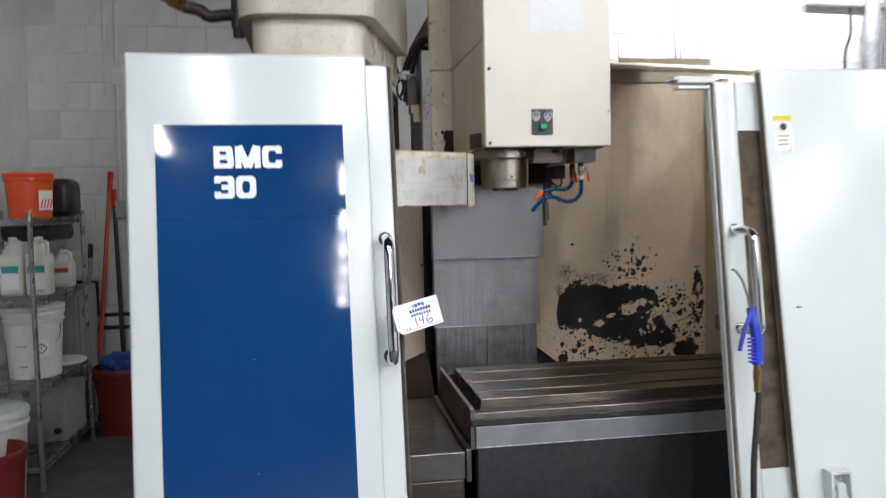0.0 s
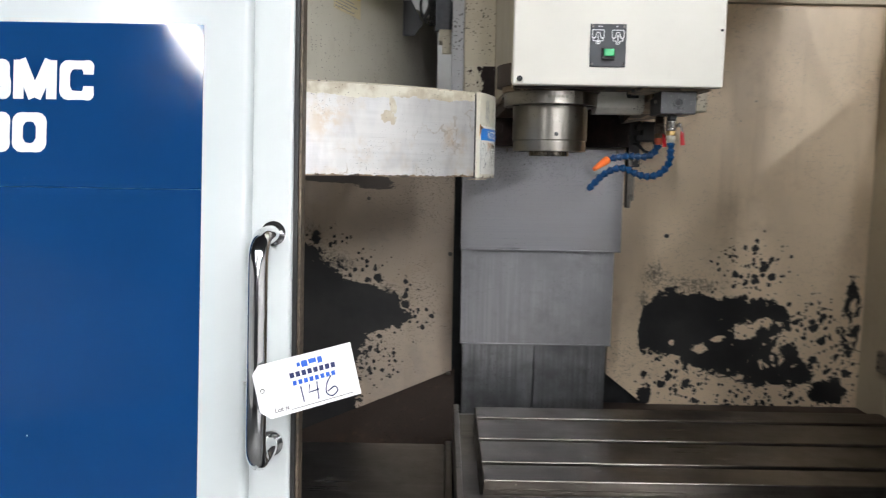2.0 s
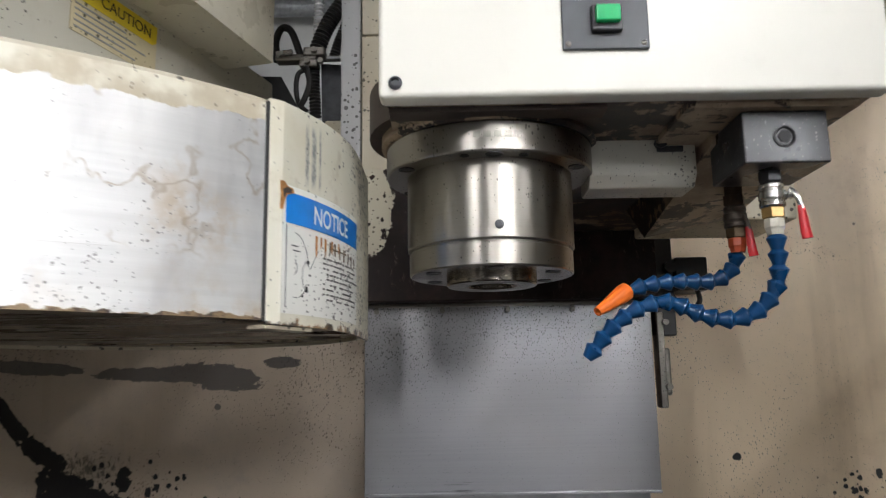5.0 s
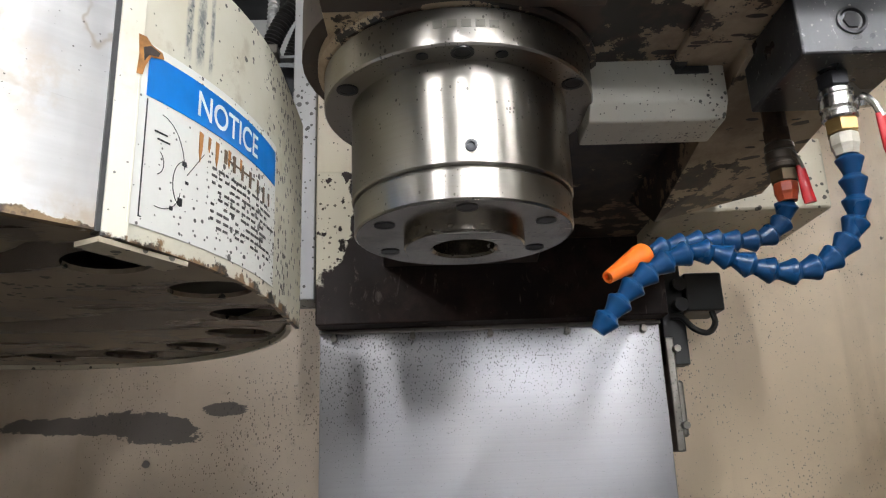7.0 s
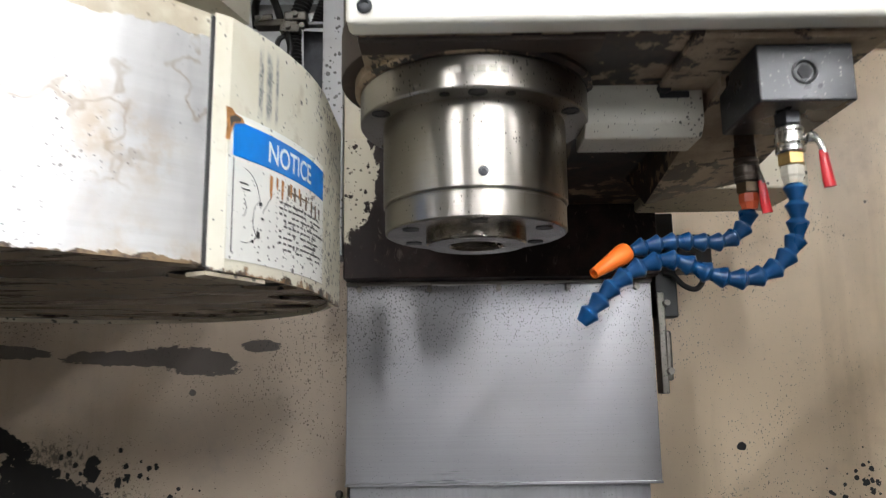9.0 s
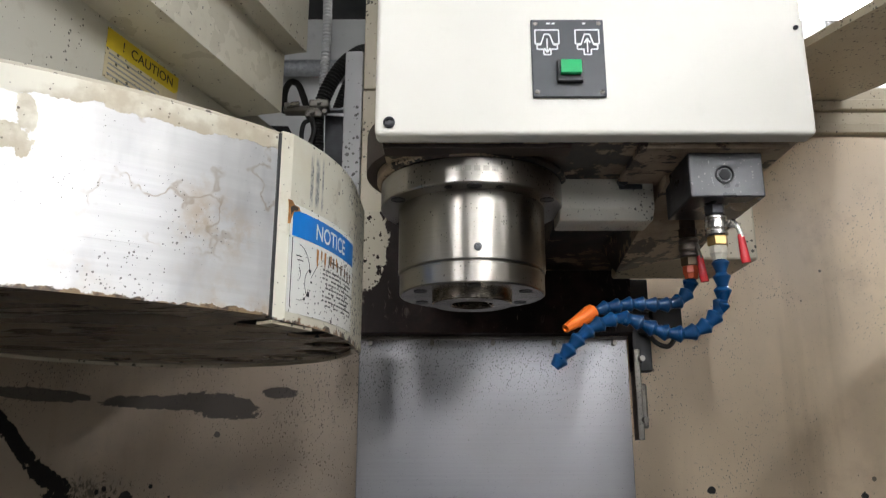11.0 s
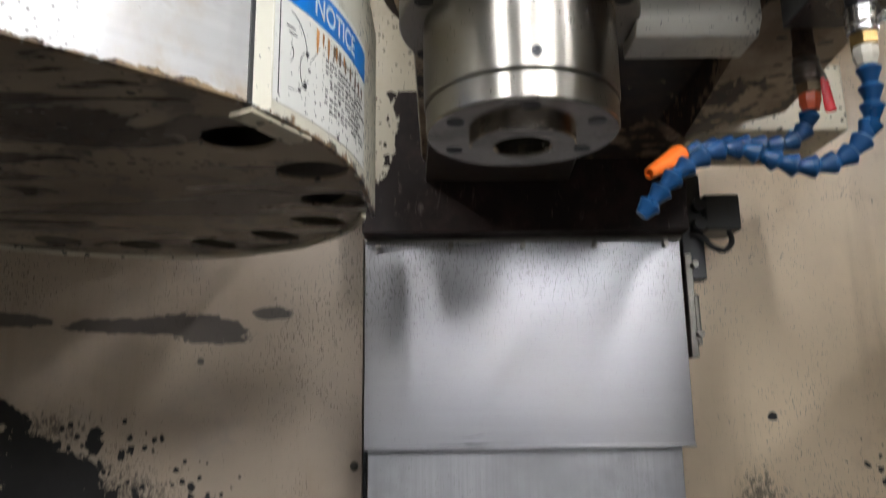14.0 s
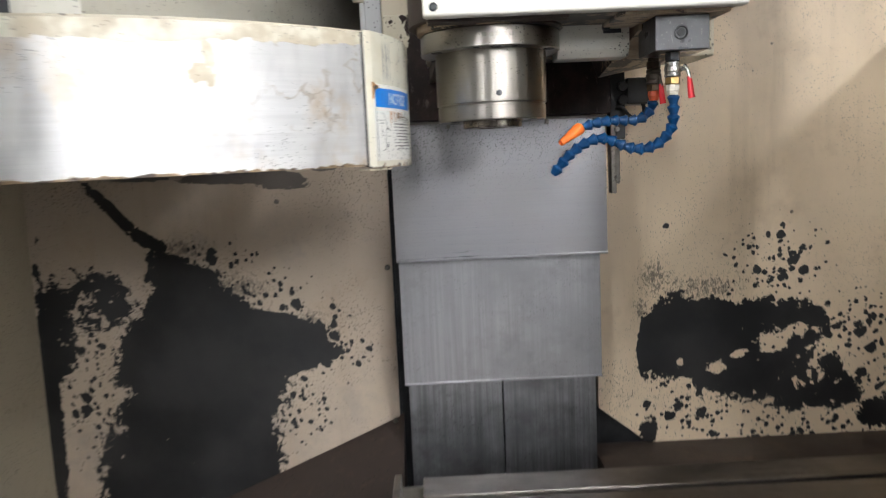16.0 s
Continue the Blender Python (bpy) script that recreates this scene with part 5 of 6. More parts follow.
def cover_sheet(u0, u1, z0, z1, thick, steps=60):
    """The bent sheet, its rear upper corner rounded off."""
    bm = bmesh.new()
    rows = []
    for i in range(steps + 1):
        u = u0 + (u1 - u0) * i / steps
        p, n = cover_plan(u)
        rows.append([bm.verts.new(p + n * k + Vector((0, 0, z))) for k, z in ((0, z0), (0, z1), (-thick, z1), (-thick, z0))])
    for a, b in zip(rows, rows[1:]):
        for k in range(4):
            bm.faces.new((a[k], a[(k + 1) % 4], b[(k + 1) % 4], b[k]))
    bm.faces.new(rows[0])
    bm.faces.new(rows[-1][::-1])
    bmesh.ops.recalc_face_normals(bm, faces=bm.faces)
    return bm


part("band", arc_wall(BX, BY, BR - 0.005, BR, -101, -42.6, MZ0, MZ1, 70), alu_band, magazine, "bare aluminium band with chipped paint edges", True)
part("band_lip", arc_wall(BX, BY, BR - 0.030, BR - 0.001, -101, -42.6, MZ1 + 0.0004, MZ1 + 0.003, 70), column_cream, magazine, "chipped cream lip", True)
part("rear_band", arc_wall(CX, CY, CR - 0.005, CR - 0.001, 14, 172, MZ0, MZ1, 60), column_cream, magazine, "cream rear band", True)
side_cover = part("side_cover", cover_sheet(-0.003, 0.232, MZ0 - 0.003, MZ1 + 0.004, 0.003), cover_cream, magazine, "speckled cream side cover", True)
ca = radians(-29.6)
part("fold", joined(moved(box(-0.010, 0.002, -0.0025, 0.0005, MZ0 - 0.003, MZ1 + 0.004, 0.0006), Matrix.Translation((MX + (MR + 0.004) * math.cos(ca), MY + (MR + 0.004) * math.sin(ca), 0)) @ pose(0, 0, 0, 0, 0, 40))), cover_cream, side_cover, "folded edge")
# black strip stands in for the shaded gap beside the fold
part("seam", moved(box(-0.0125, -0.0102, -0.0030, 0.004, MZ0 - 0.001, MZ1 + 0.001, 0), Matrix.Translation((MX + (MR + 0.004) * math.cos(ca), MY + (MR + 0.004) * math.sin(ca), 0)) @ pose(0, 0, 0, 0, 0, 40)), rubber, side_cover, "black strip for the shaded gap")
part("cover_tab", moved(box(-0.012, 0.040, -0.004, 0.012, MZ0 - 0.006, MZ0 - 0.0035, 0), Matrix.Translation((MX + MR * math.cos(ca), MY + MR * math.sin(ca), 0)) @ pose(0, 0, 0, 0, 0, 62)), column_cream, side_cover)
pocket_dark = plain("pocket_dark", (0.006, 0.005, 0.005), 0.5, 0, 60, 0.3)


def magazine_floor():
    """The bottom plate in one sheet, with oval openings under the tool pockets."""
    bm = bmesh.new()
    out = [bm.verts.new((x, y, 0)) for x, y in magazine_outline(0.0015)]
    edges = [bm.edges.new((a, b)) for a, b in zip(out, out[1:] + out[:1])]
    for k in range(8):
        am = radians(-38.5 + 23 * k)
        c, r = Vector((-0.392 + 0.191 * math.cos(am), 0.125 + 0.191 * math.sin(am))), Vector((math.cos(am), math.sin(am)))
        q = Vector((-r.y, r.x))
        ring = []
        for j in range(20):
            t = 2 * math.pi * j / 20
            w = c + r * 0.027 * math.cos(t) + q * 0.022 * math.sin(t)
            ring.append(bm.verts.new((w.x, w.y, 0)))
        edges += [bm.edges.new((a, b)) for a, b in zip(ring, ring[1:] + ring[:1])]
    bmesh.ops.triangle_fill(bm, use_beauty=True, edges=edges)
    r = bmesh.ops.extrude_face_region(bm, geom=list(bm.faces))
    bmesh.ops.translate(bm, vec=(0, 0, 0.003), verts=[v for v in r["geom"] if isinstance(v, bmesh.types.BMVert)])
    bmesh.ops.recalc_face_normals(bm, faces=bm.faces)
    return moved(bm, Matrix.Translation((0, 0, MZ0 + 0.004)))


def oily_plate():
    """Greasy plate: a brown film, long dark smears across it, pale worn spots and black drops."""
    m = Nodes("oily_plate")
    col = m.mix(m.step(m.noise(5, 5, 0.6), 0.35, 0.7), (0.36, 0.285, 0.20), (0.19, 0.14, 0.10))
    smear = m.step(m.noise(1.0, 5, 0.6, m.scaled(5.0, 19, 24), 0.5), 0.49, 0.53)
    smear = m.math("MAXIMUM", smear, m.math("MULTIPLY", m.step(m.noise(15, 5, 0.65), 0.53, 0.58), 0.8))
    col = m.mix(m.math("MULTIPLY", smear, 0.85), col, (0.050, 0.038, 0.034))
    worn = m.math("MULTIPLY", m.step(m.noise(22, 5, 0.7), 0.60, 0.66), m.step(m.noise(4, 2), 0.45, 0.6))
    col = m.mix(m.math("MULTIPLY", worn, 0.7), col, (0.36, 0.30, 0.22))
    col = m.mix(m.dots(150, m.step(m.noise(7, 3), 0.4, 0.65, 0.16, 0.56), 0.8), col, (0.012, 0.010, 0.009))
    m.bump(smear, 0.25, 0.0007)
    return m.done(col, m.math("MULTIPLY_ADD", smear, -0.16, 0.42))


part("bottom_plate", magazine_floor(), oily_plate(), magazine, "oily cream bottom plate with oval tool openings")
part("carousel", prism(magazine_outline(0.008), 0.10, Matrix.Translation((0, 0, MZ0 + 0.034))), pocket_dark, magazine, "dark inner carousel")
part("top_plate", prism(magazine_outline(0.007), 0.006, Matrix.Translation((0, 0, MZ1 - 0.012))), column_cream, magazine)
for k, (x, y) in enumerate(((-0.40, -0.11), (-0.385, -0.10), (-0.372, -0.105), (-0.355, -0.085))):
    part("chip", moved(box(-0.008, 0.008, -0.003, 0.003, 0, 0.014, 0.001), Matrix.Translation((x, y, MZ1 - 0.006)) @ pose(0, 0, 0, 12 * k, 20, 50 * k)), block_dark, magazine, "dark swarf and clip")


def on_cover(u, z, lift=0.0):
    """A place on the bent side cover: u metres round it."""
    p, n = cover_plan(u)
    return p + n * (0.0002 + lift) + Vector((0, 0, z))


def cover_patch(name, u0, u1, z0, z1, lift, material, parent, label=""):
    bm = bmesh.new()
    n = 16
    rows = [[bm.verts.new(on_cover(u0 + (u1 - u0) * i / n, z, h)) for z, h in ((z0, lift), (z1, lift), (z1, lift - 0.0003), (z0, lift - 0.0003))] for i in range(n + 1)]
    for a, b in zip(rows, rows[1:]):
        for k in range(4):
            bm.faces.new((a[k], b[k], b[(k + 1) % 4], a[(k + 1) % 4]))
    bm.faces.new(rows[0])
    bm.faces.new(rows[-1][::-1])
    bmesh.ops.recalc_face_normals(bm, faces=bm.faces)
    return part(name, bm, material, parent, label)


rust_stain = plain("rust_stain", (0.38, 0.17, 0.05), 0.6, 0, 160, 0.5)
sticker = cover_patch("notice_label", -0.0035, 0.1345, 1.4095, 1.5035, 0.0004, label_white, side_cover, "worn notice sticker with a blue head")
cover_patch("blue_head", 0.0015, 0.1315, 1.4755, 1.4985, 0.0008, label_blue, sticker)


def bent(bm, z):
    """Bends a flat drawing (u, v) onto the side cover."""
    for v in bm.verts:
        v.co = on_cover(v.co.x, z + v.co.y, v.co.z)
    return bm


def bent_text(name, text, size, u, z, material, parent, lift=0.0012, label="", squeeze=1.0):
    cu = bpy.data.curves.new(name, "FONT")
    cu.body, cu.size, cu.offset = text, size, 0.0003
    ob = bpy.data.objects.new(name, cu)
    scene.collection.objects.link(ob)
    me = bpy.data.meshes.new_from_object(ob.evaluated_get(bpy.context.evaluated_depsgraph_get()))
    bpy.data.objects.remove(ob)
    bm = bmesh.new()
    bm.from_mesh(me)
    moved(bm, Matrix.Translation((u, 0, lift)) @ Matrix.Diagonal((squeeze, 1, 1, 1)))
    return part(name, bent(bm, z), material, parent, label)


part("rust_mark", bent(prism([(-0.0055, 0.0740), (-0.0022, 0.0745), (-0.0012, 0.0790), (0.0018, 0.0860), (0.0100, 0.0885), (0.0085, 0.0915), (0.0020, 0.0925), (-0.0015, 0.0955), (-0.0060, 0.0950), (-0.0048, 0.0850)], 0.0003, Matrix.Translation((0, 0, 0.0010))), 1.41), rust_stain, side_cover, "rust eaten corner")
part("bare_spot", bent(prism([(-0.0020, 0.0820), (0.0005, 0.0865), (0.0060, 0.0880), (0.0070, 0.0905), (0.0010, 0.0915), (-0.0030, 0.0890)], 0.0003, Matrix.Translation((0, 0, 0.0014))), 1.41), cast_dark, side_cover)
bent_text("lettering", "NOTICE", 0.0200, 0.0345, 1.4800, letter_white, sticker, 0.0012, "white word NOTICE", 0.87)
rnd = random.Random(4)
bm = joined(*[box(0.050 + 0.0062 * i + rnd.uniform(0, 0.0006), 0.050 + 0.0062 * i + rnd.uniform(0.0028, 0.0056), v, v + 0.0014, 0.0006, 0.0009, 0) for v in [0.0450 - 0.0040 * k for k in range(9)] for i in range(rnd.choice((10, 11, 12, 13))) if rnd.random() < 0.9])
part("small_print", bent(bm, 1.41), plain("ink_faded", (0.10, 0.095, 0.09), 0.6, 0, 300, 0.5), sticker)
for u, w, h in ((0.0380, 0.0036, 0.017), (0.0455, 0.0026, 0.009), (0.0520, 0.0034, 0.015), (0.0640, 0.0030, 0.011), (0.0770, 0.0024, 0.008)):
    run = [(u + 0.0004, 0.0615), (u + w, 0.0610), (u + w * 0.85, 0.0615 - h * 0.6), (u + w * 0.5, 0.0615 - h), (u + w * 0.15, 0.0615 - h * 0.7)]
    part("rust_run", bent(prism(run, 0.0003, Matrix.Translation((0, 0, 0.0006))), 1.41), rust_stain, sticker, "orange rust run")
bm = joined(*[box(u, u + w, v, v + h, 0.0010, 0.0012, 0) for u, v, w, h in ((0.060, 0.052, 0.003, 0.008), (0.069, 0.050, 0.0028, 0.010), (0.0785, 0.049, 0.0026, 0.009), (0.088, 0.048, 0.003, 0.010), (0.099, 0.049, 0.0025, 0.008), (0.065, 0.0545, 0.030, 0.0012), (0.108, 0.046, 0.003, 0.010), (0.118, 0.047, 0.002, 0.008))])
part("heading", bent(bm, 1.41), plain("ink_stain", (0.16, 0.11, 0.07), 0.6, 0, 300, 0.5), sticker, "rust-stained unreadable heading")


def inked(points):
    return tube([Vector((u, v, 0.0007)) for u, v in points], 0.0002, 5)


disc = [(0.0105 + 0.0185 * math.cos(a), 0.0340 + 0.0255 * math.sin(a)) for a in [radians(85 - 10 * k) for k in range(9)]]
nest = [(0.0285 + 0.0070 * math.cos(a), 0.0280 + 0.0120 * math.sin(a)) for a in [radians(95 + 15 * k) for k in range(12)]]
foot = [(0.0135 + 0.0135 * math.cos(a), 0.0240 + 0.0125 * math.sin(a)) for a in [radians(-5 - 12 * k) for k in range(9)]]
hole = [(0.0095 + 0.0055 * math.cos(a), 0.0340 + 0.0065 * math.sin(a)) for a in [radians(60 - 16 * k) for k in range(9)]]
bm = joined(inked(disc), inked(nest), inked(foot), inked(hole), inked([(0.031, 0.034), (0.043, 0.050)]), box(0.0272, 0.0302, 0.0380, 0.0405, 0.0006, 0.0009, 0), box(0.0255, 0.0285, 0.0165, 0.0205, 0.0006, 0.0009, 0), box(0.0205, 0.0225, 0.0125, 0.0145, 0.0006, 0.0009, 0), box(0.0300, 0.0322, 0.0290, 0.0305, 0.0006, 0.0009, 0),
            box(0.0020, 0.0026, 0.0040, 0.0640, 0.0006, 0.0009, 0), box(0.0020, 0.131, 0.0040, 0.0046, 0.0006, 0.0009, 0), box(0.008, 0.016, 0.0490, 0.0498, 0.0006, 0.0009, 0), box(0.010, 0.018, 0.0455, 0.0463, 0.0006, 0.0009, 0))
part("sketch", bent(bm, 1.41), ink_black, sticker, "printed line drawing of the carousel")
# housing over the carousel: a rounded front and a long face turned towards the spindle
HA = 74.0
housing_turn = Matrix.Translation((-0.597, 0.05, 0)) @ pose(0, 0, 0, 0, 0, HA)


def housing_plan(out, left, length, r):
    """The housing's outline, widened by out."""
    d, n = Vector((math.cos(radians(HA)), math.sin(radians(HA)))), Vector((math.sin(radians(HA)), -math.cos(radians(HA))))
    c = Vector((-0.597, 0.05)) + n * out
    corner = c + d * ((0.05 - out - c.y) / d.y)
    end = c + d * length
    pts = []
    for k in range(9):
        a = radians(180 + 90 * k / 8)
        pts.append((left + r + r * math.cos(a), 0.05 - out + r + r * math.sin(a)))
    q = min(r, 0.05)
    for k in range(7):
        t = k / 6
        a, b = corner - Vector((q, 0)), corner + d * q
        pts.append(tuple(a * (1 - t) ** 2 + corner * 2 * t * (1 - t) + b * t * t))
    return pts + [tuple(end), (end.x - 0.12, end.y + 0.03), (left, end.y + 0.03)]


house_cream = paint("housing_cream", (0.58, 0.56, 0.485), 0.36, 0.12, 0.30)
part("drive_cover", box(-1.09, -0.705, 0.16, 0.62, 1.566, 1.86, 0.004), base_dark, magazine, "dark drive cover")
body = part("housing", prism(housing_plan(0.0, -0.69, 1.05, 0.004), 0.333, Matrix.Translation((0, 0, 1.566))), house_cream, magazine, "pale cream housing", True)
part("hood_ledge", prism(housing_plan(0.0865, -0.86, 0.545, 0.07), 0.111, Matrix.Translation((0, 0, 1.865))), paint("hood_cream", (0.66, 0.63, 0.53), 0.28, 0.02, 0.22), magazine, "stained cream hood", True)
part("upper_hood", prism(housing_plan(0.128, -0.90, 0.548, 0.10), 0.50, Matrix.Translation((0, 0, 1.977))), house_cream, magazine, "rounded cream upper hood", True)
for u in (0.06, 0.56):
    part("screw", moved(lathe([(0, 0.003), (0.004, 0.003), (0.007, 0)], (u, -0.0005, 1.622), pose(0, 0, 0, 90), 12), housing_turn), steel_dark, body)
cm = housing_turn @ Matrix.Translation((0.213, -0.0008, 1.783)) @ FRONT
caution = part("caution_label", moved(box(0, 0.158, 0, 0.073, 0, 0.0006, 0), cm), label_cream, body, "torn yellow caution sticker")
part("yellow_head", prism([(0, 0.044), (0.150, 0.044), (0.158, 0.050), (0.158, 0.073), (0, 0.073)], 0.0004, cm @ Matrix.Translation((0, 0, 0.0007))), label_yellow, caution)
lettering("lettering", "!  CAUTION", 0.0205, ink_black, caution, cm @ Matrix.Translation((0.030, 0.052, 0.0014)), 0.0001, 1.05, 0.0, "black word CAUTION")
bars("small_print", [(0.006, 0.036 - 0.0075 * k, 0.090 + 0.04 * ((k * 7) % 3) / 2, 0.0022) for k in range(5)], saddle_grey, caution, cm @ Matrix.Translation((0, 0, 0.0008)))

# cable bundle behind the magazine
loom = thing("cable_loom", (-0.32, 0.68, 1.85), "bundle of black corrugated hoses and one metal conduit", "cables")
zinc = plain("zinc", (0.74, 0.75, 0.76), 0.32, 0.2, 60, 0.1)
part("conduit", tube(smooth_line([(-0.3185, 0.705, 1.955), (-0.3185, 0.705, 2.02), (-0.3165, 0.705, 2.116), (-0.3205, 0.705, 2.28), (-0.320, 0.705, 2.60)], 60), lambda s: 0.0088 + 0.0014 * math.sin(s * 800), 12), zinc, loom, "ribbed metal conduit", True)
part("hose", tube(smooth_line([(-0.3195, 0.680, 1.935), (-0.3068, 0.680, 1.974), (-0.289, 0.682, 2.011), (-0.267, 0.690, 2.044), (-0.236, 0.715, 2.075), (-0.20, 0.80, 2.10)], 70), lambda s: 0.0135 + 0.0018 * math.sin(s * 900), 14), rubber, loom, "black corrugated hose", True)
part("hose", tube(smooth_line([(-0.290, 0.695, 1.935), (-0.2757, 0.695, 1.979), (-0.261, 0.70, 2.016), (-0.24, 0.715, 2.045), (-0.21, 0.80, 2.06)], 70), lambda s: 0.0085 + 0.0014 * math.sin(s * 1100), 12), rubber, loom, "thin black corrugated hose", True)
part("hose", tube(smooth_line([(-0.322, 0.680, 1.918), (-0.3207, 0.680, 1.874), (-0.318, 0.682, 1.822)], 60), lambda s: 0.0095 + 0.0014 * math.sin(s * 1000), 12), rubber, loom, "thin black corrugated hose", True)
part("cable", tube(smooth_line([(-0.3875, 0.68, 1.925), (-0.3905, 0.68, 1.963), (-0.381, 0.68, 1.988), (-0.365, 0.678, 1.984), (-0.353, 0.675, 1.958), (-0.344, 0.675, 1.93)], 8), 0.0065, 10), rubber, loom, "", True)
part("cable", tube(smooth_line([(-0.332, 0.675, 1.908), (-0.348, 0.675, 1.900), (-0.352, 0.675, 1.874), (-0.3465, 0.675, 1.845), (-0.333, 0.68, 1.83)], 8), 0.0045, 8), rubber, loom, "", True)
part("cable", tube(smooth_line([(-0.333, 0.668, 1.910), (-0.327, 0.668, 1.879), (-0.336, 0.67, 1.851), (-0.345, 0.675, 1.838)], 8), 0.0055, 8), rubber, loom, "", True)
part("clamp", joined(box(-0.388, -0.315, 0.664, 0.690, 1.921, 1.933, 0.003), box(-0.338, -0.300, 0.660, 0.695, 1.928, 1.944, 0.003), box(-0.345, -0.312, 0.662, 0.692, 1.908, 1.922, 0.003)), steel_dark, loom, "oily pipe clamp")
part("fitting", cylinder(0.0055, (-0.384, 0.660, 1.930), (-0.356, 0.660, 1.933), 12), nickel, loom, "bright pipe fitting")
for x, z in ((-0.318, 1.936), (-0.330, 1.915), (-0.306, 1.915)):
    part("bolt", cylinder(0.005, (x, 0.662, z), (x, 0.652, z), 8), steel_dark, loom)
part("bracket", prism([(-0.315, 1.935), (-0.2755, 1.932), (-0.2545, 1.874), (-0.2525, 1.813), (-0.312, 1.813)], -0.02, Matrix.Translation((0, 0.715, 0)) @ FRONT), block_dark, loom, "black mounting bracket")
part("bracket_rim", joined(prism([(-0.2785, 1.995), (-0.2556, 1.937), (-0.2545, 1.874), (-0.2750, 1.932)], -0.004, Matrix.Translation((0, 0.690, 0)) @ FRONT), box(-0.312, -0.276, 0.680, 0.694, 1.929, 1.9345, 0.001)), saddle_grey, loom, "grey bracket rim")
part("guard", prism([(-0.452, 1.916), (-0.3887, 1.914), (-0.346, 1.834), (-0.372, 1.80), (-0.452, 1.80)], -0.006, Matrix.Translation((0, 0.72, 0)) @ FRONT), black_plastic, loom, "black guard sheet")
part("casting", joined(box(-0.300, -0.2635, 0.67, 0.74, 1.776, 1.811, 0.004), box(-0.290, -0.2635, 0.66, 0.668, 1.74, 1.79, 0.003)), column_cream, loom, "cream cast block")

# ---- things hung on the doors ----
tag = thing("lot_tag", (-0.455, -0.59, 1.14), "white card lot tag tied to the chrome door handle", "tag")
tu, tv = Vector((0.869, 0.474, 0.143)), Vector((-0.236, 0.129, 0.963))
tw = tu.cross(tv)
tm = Matrix(((tu.x, tv.x, tw.x, -0.4990), (tu.y, tv.y, tw.y, -0.615), (tu.z, tv.z, tw.z, 1.101), (0, 0, 0, 1)))
outline = [(0.0, 0.012), (0.012, 0.0), (0.135, 0.0), (0.135, 0.070), (0.010, 0.070), (0.0, 0.060)]
card = part("card", prism(outline, 0.0006, tm), tag_card, tag)
tt = tm @ Matrix.Translation((0, 0, 0.0008))
part("eyelet", moved(lathe([(0.0022, 0), (0.0030, 0.0004), (0.0022, 0.0006)], (0.008, 0.037, 0.0), None, 14), tt), ink_black, card)
bars("heading", [(0.046 + 0.0080 * k, 0.0435, 0.0056, 0.0066) for k in range(8)], ink_navy, card, tt)
bars("heading", [(0.048 + 0.0075 * k, 0.0335, 0.0050, 0.0058) for k in range(8)], ink_blue, card, tt)
bars("emblem", [(0.064, 0.054, 0.008, 0.008), (0.074, 0.056, 0.010, 0.006), (0.086, 0.054, 0.006, 0.008), (0.058, 0.056, 0.004, 0.005)], ink_blue, card, tt)
lettering("lettering", "Lot #", 0.0085, ink_black, card, tt @ Matrix.Translation((0.018, 0.006, 0)), 0.0001, 1.0, 0.0, "printed words Lot #")


def stroke(points):
    return tube([Vector((u, v, 0.0002)) for u, v in points], 0.00085, 6)


digits = joined(
    stroke([(0.057, 0.031), (0.0575, 0.010)]),
    stroke([(0.069, 0.030), (0.066, 0.020), (0.080, 0.021)]), stroke([(0.079, 0.031), (0.077, 0.009)]),
    stroke([(p.x, p.y) for p in smooth_line([(0.099, 0.034, 0), (0.091, 0.024, 0), (0.089, 0.013, 0), (0.096, 0.008, 0), (0.104, 0.013, 0), (0.101, 0.019, 0), (0.091, 0.015, 0)], 6)]))
part("handwriting", moved(digits, tt), ink_navy, card, "handwritten number 146")
bars("writing_line", [(0.040, 0.0045, 0.085, 0.0006)], ink_black, card, tt)
part("string", tube(smooth_line([(-0.503, -0.606, 1.131), (-0.512, -0.596, 1.138), (-0.520, -0.592, 1.146), (-0.533, -0.575, 1.140), (-0.528, -0.560, 1.132), (-0.511, -0.566, 1.128), (-0.503, -0.605, 1.129)], 6), 0.0006, 6), tag_card, tag)


def lean(p):
    return LEAN @ (Vector(p) - Vector((0.03, 0, 0)))


gun = thing("air_blow_gun", (0.46, -0.43, 1.0), "blue air blow gun hung on the chrome door handle", "blow gun")
part("body", tube([lean(p) for p in smooth_line([(0.487, -0.432, 1.115), (0.490, -0.436, 1.085), (0.496, -0.438, 1.03), (0.494, -0.435, 0.965)], 6)], lambda s: 0.0105 + 0.0035 * min(1, s / 0.05), 14), gun_blue, gun, "blue plastic grip", True)
for k in range(7):
    part("grip_rib", moved(box(0.430, 0.4515, -0.456, -0.450, 0.975 + 0.010 * k, 0.980 + 0.010 * k, 0.0008), LEAN), gun_blue, gun)
part("trigger", tube([lean(p) for p in smooth_line([(0.492, -0.440, 1.115), (0.470, -0.447, 1.085), (0.452, -0.448, 1.045), (0.440, -0.446, 1.005)], 6)], 0.006, 10), gun_blue, gun, "blue trigger lever", True)
part("guard", tube([lean(p) for p in smooth_line([(0.494, -0.432, 1.085), (0.512, -0.436, 1.092), (0.522, -0.436, 1.088)], 5)], 0.006, 8), gun_blue, gun, "", True)
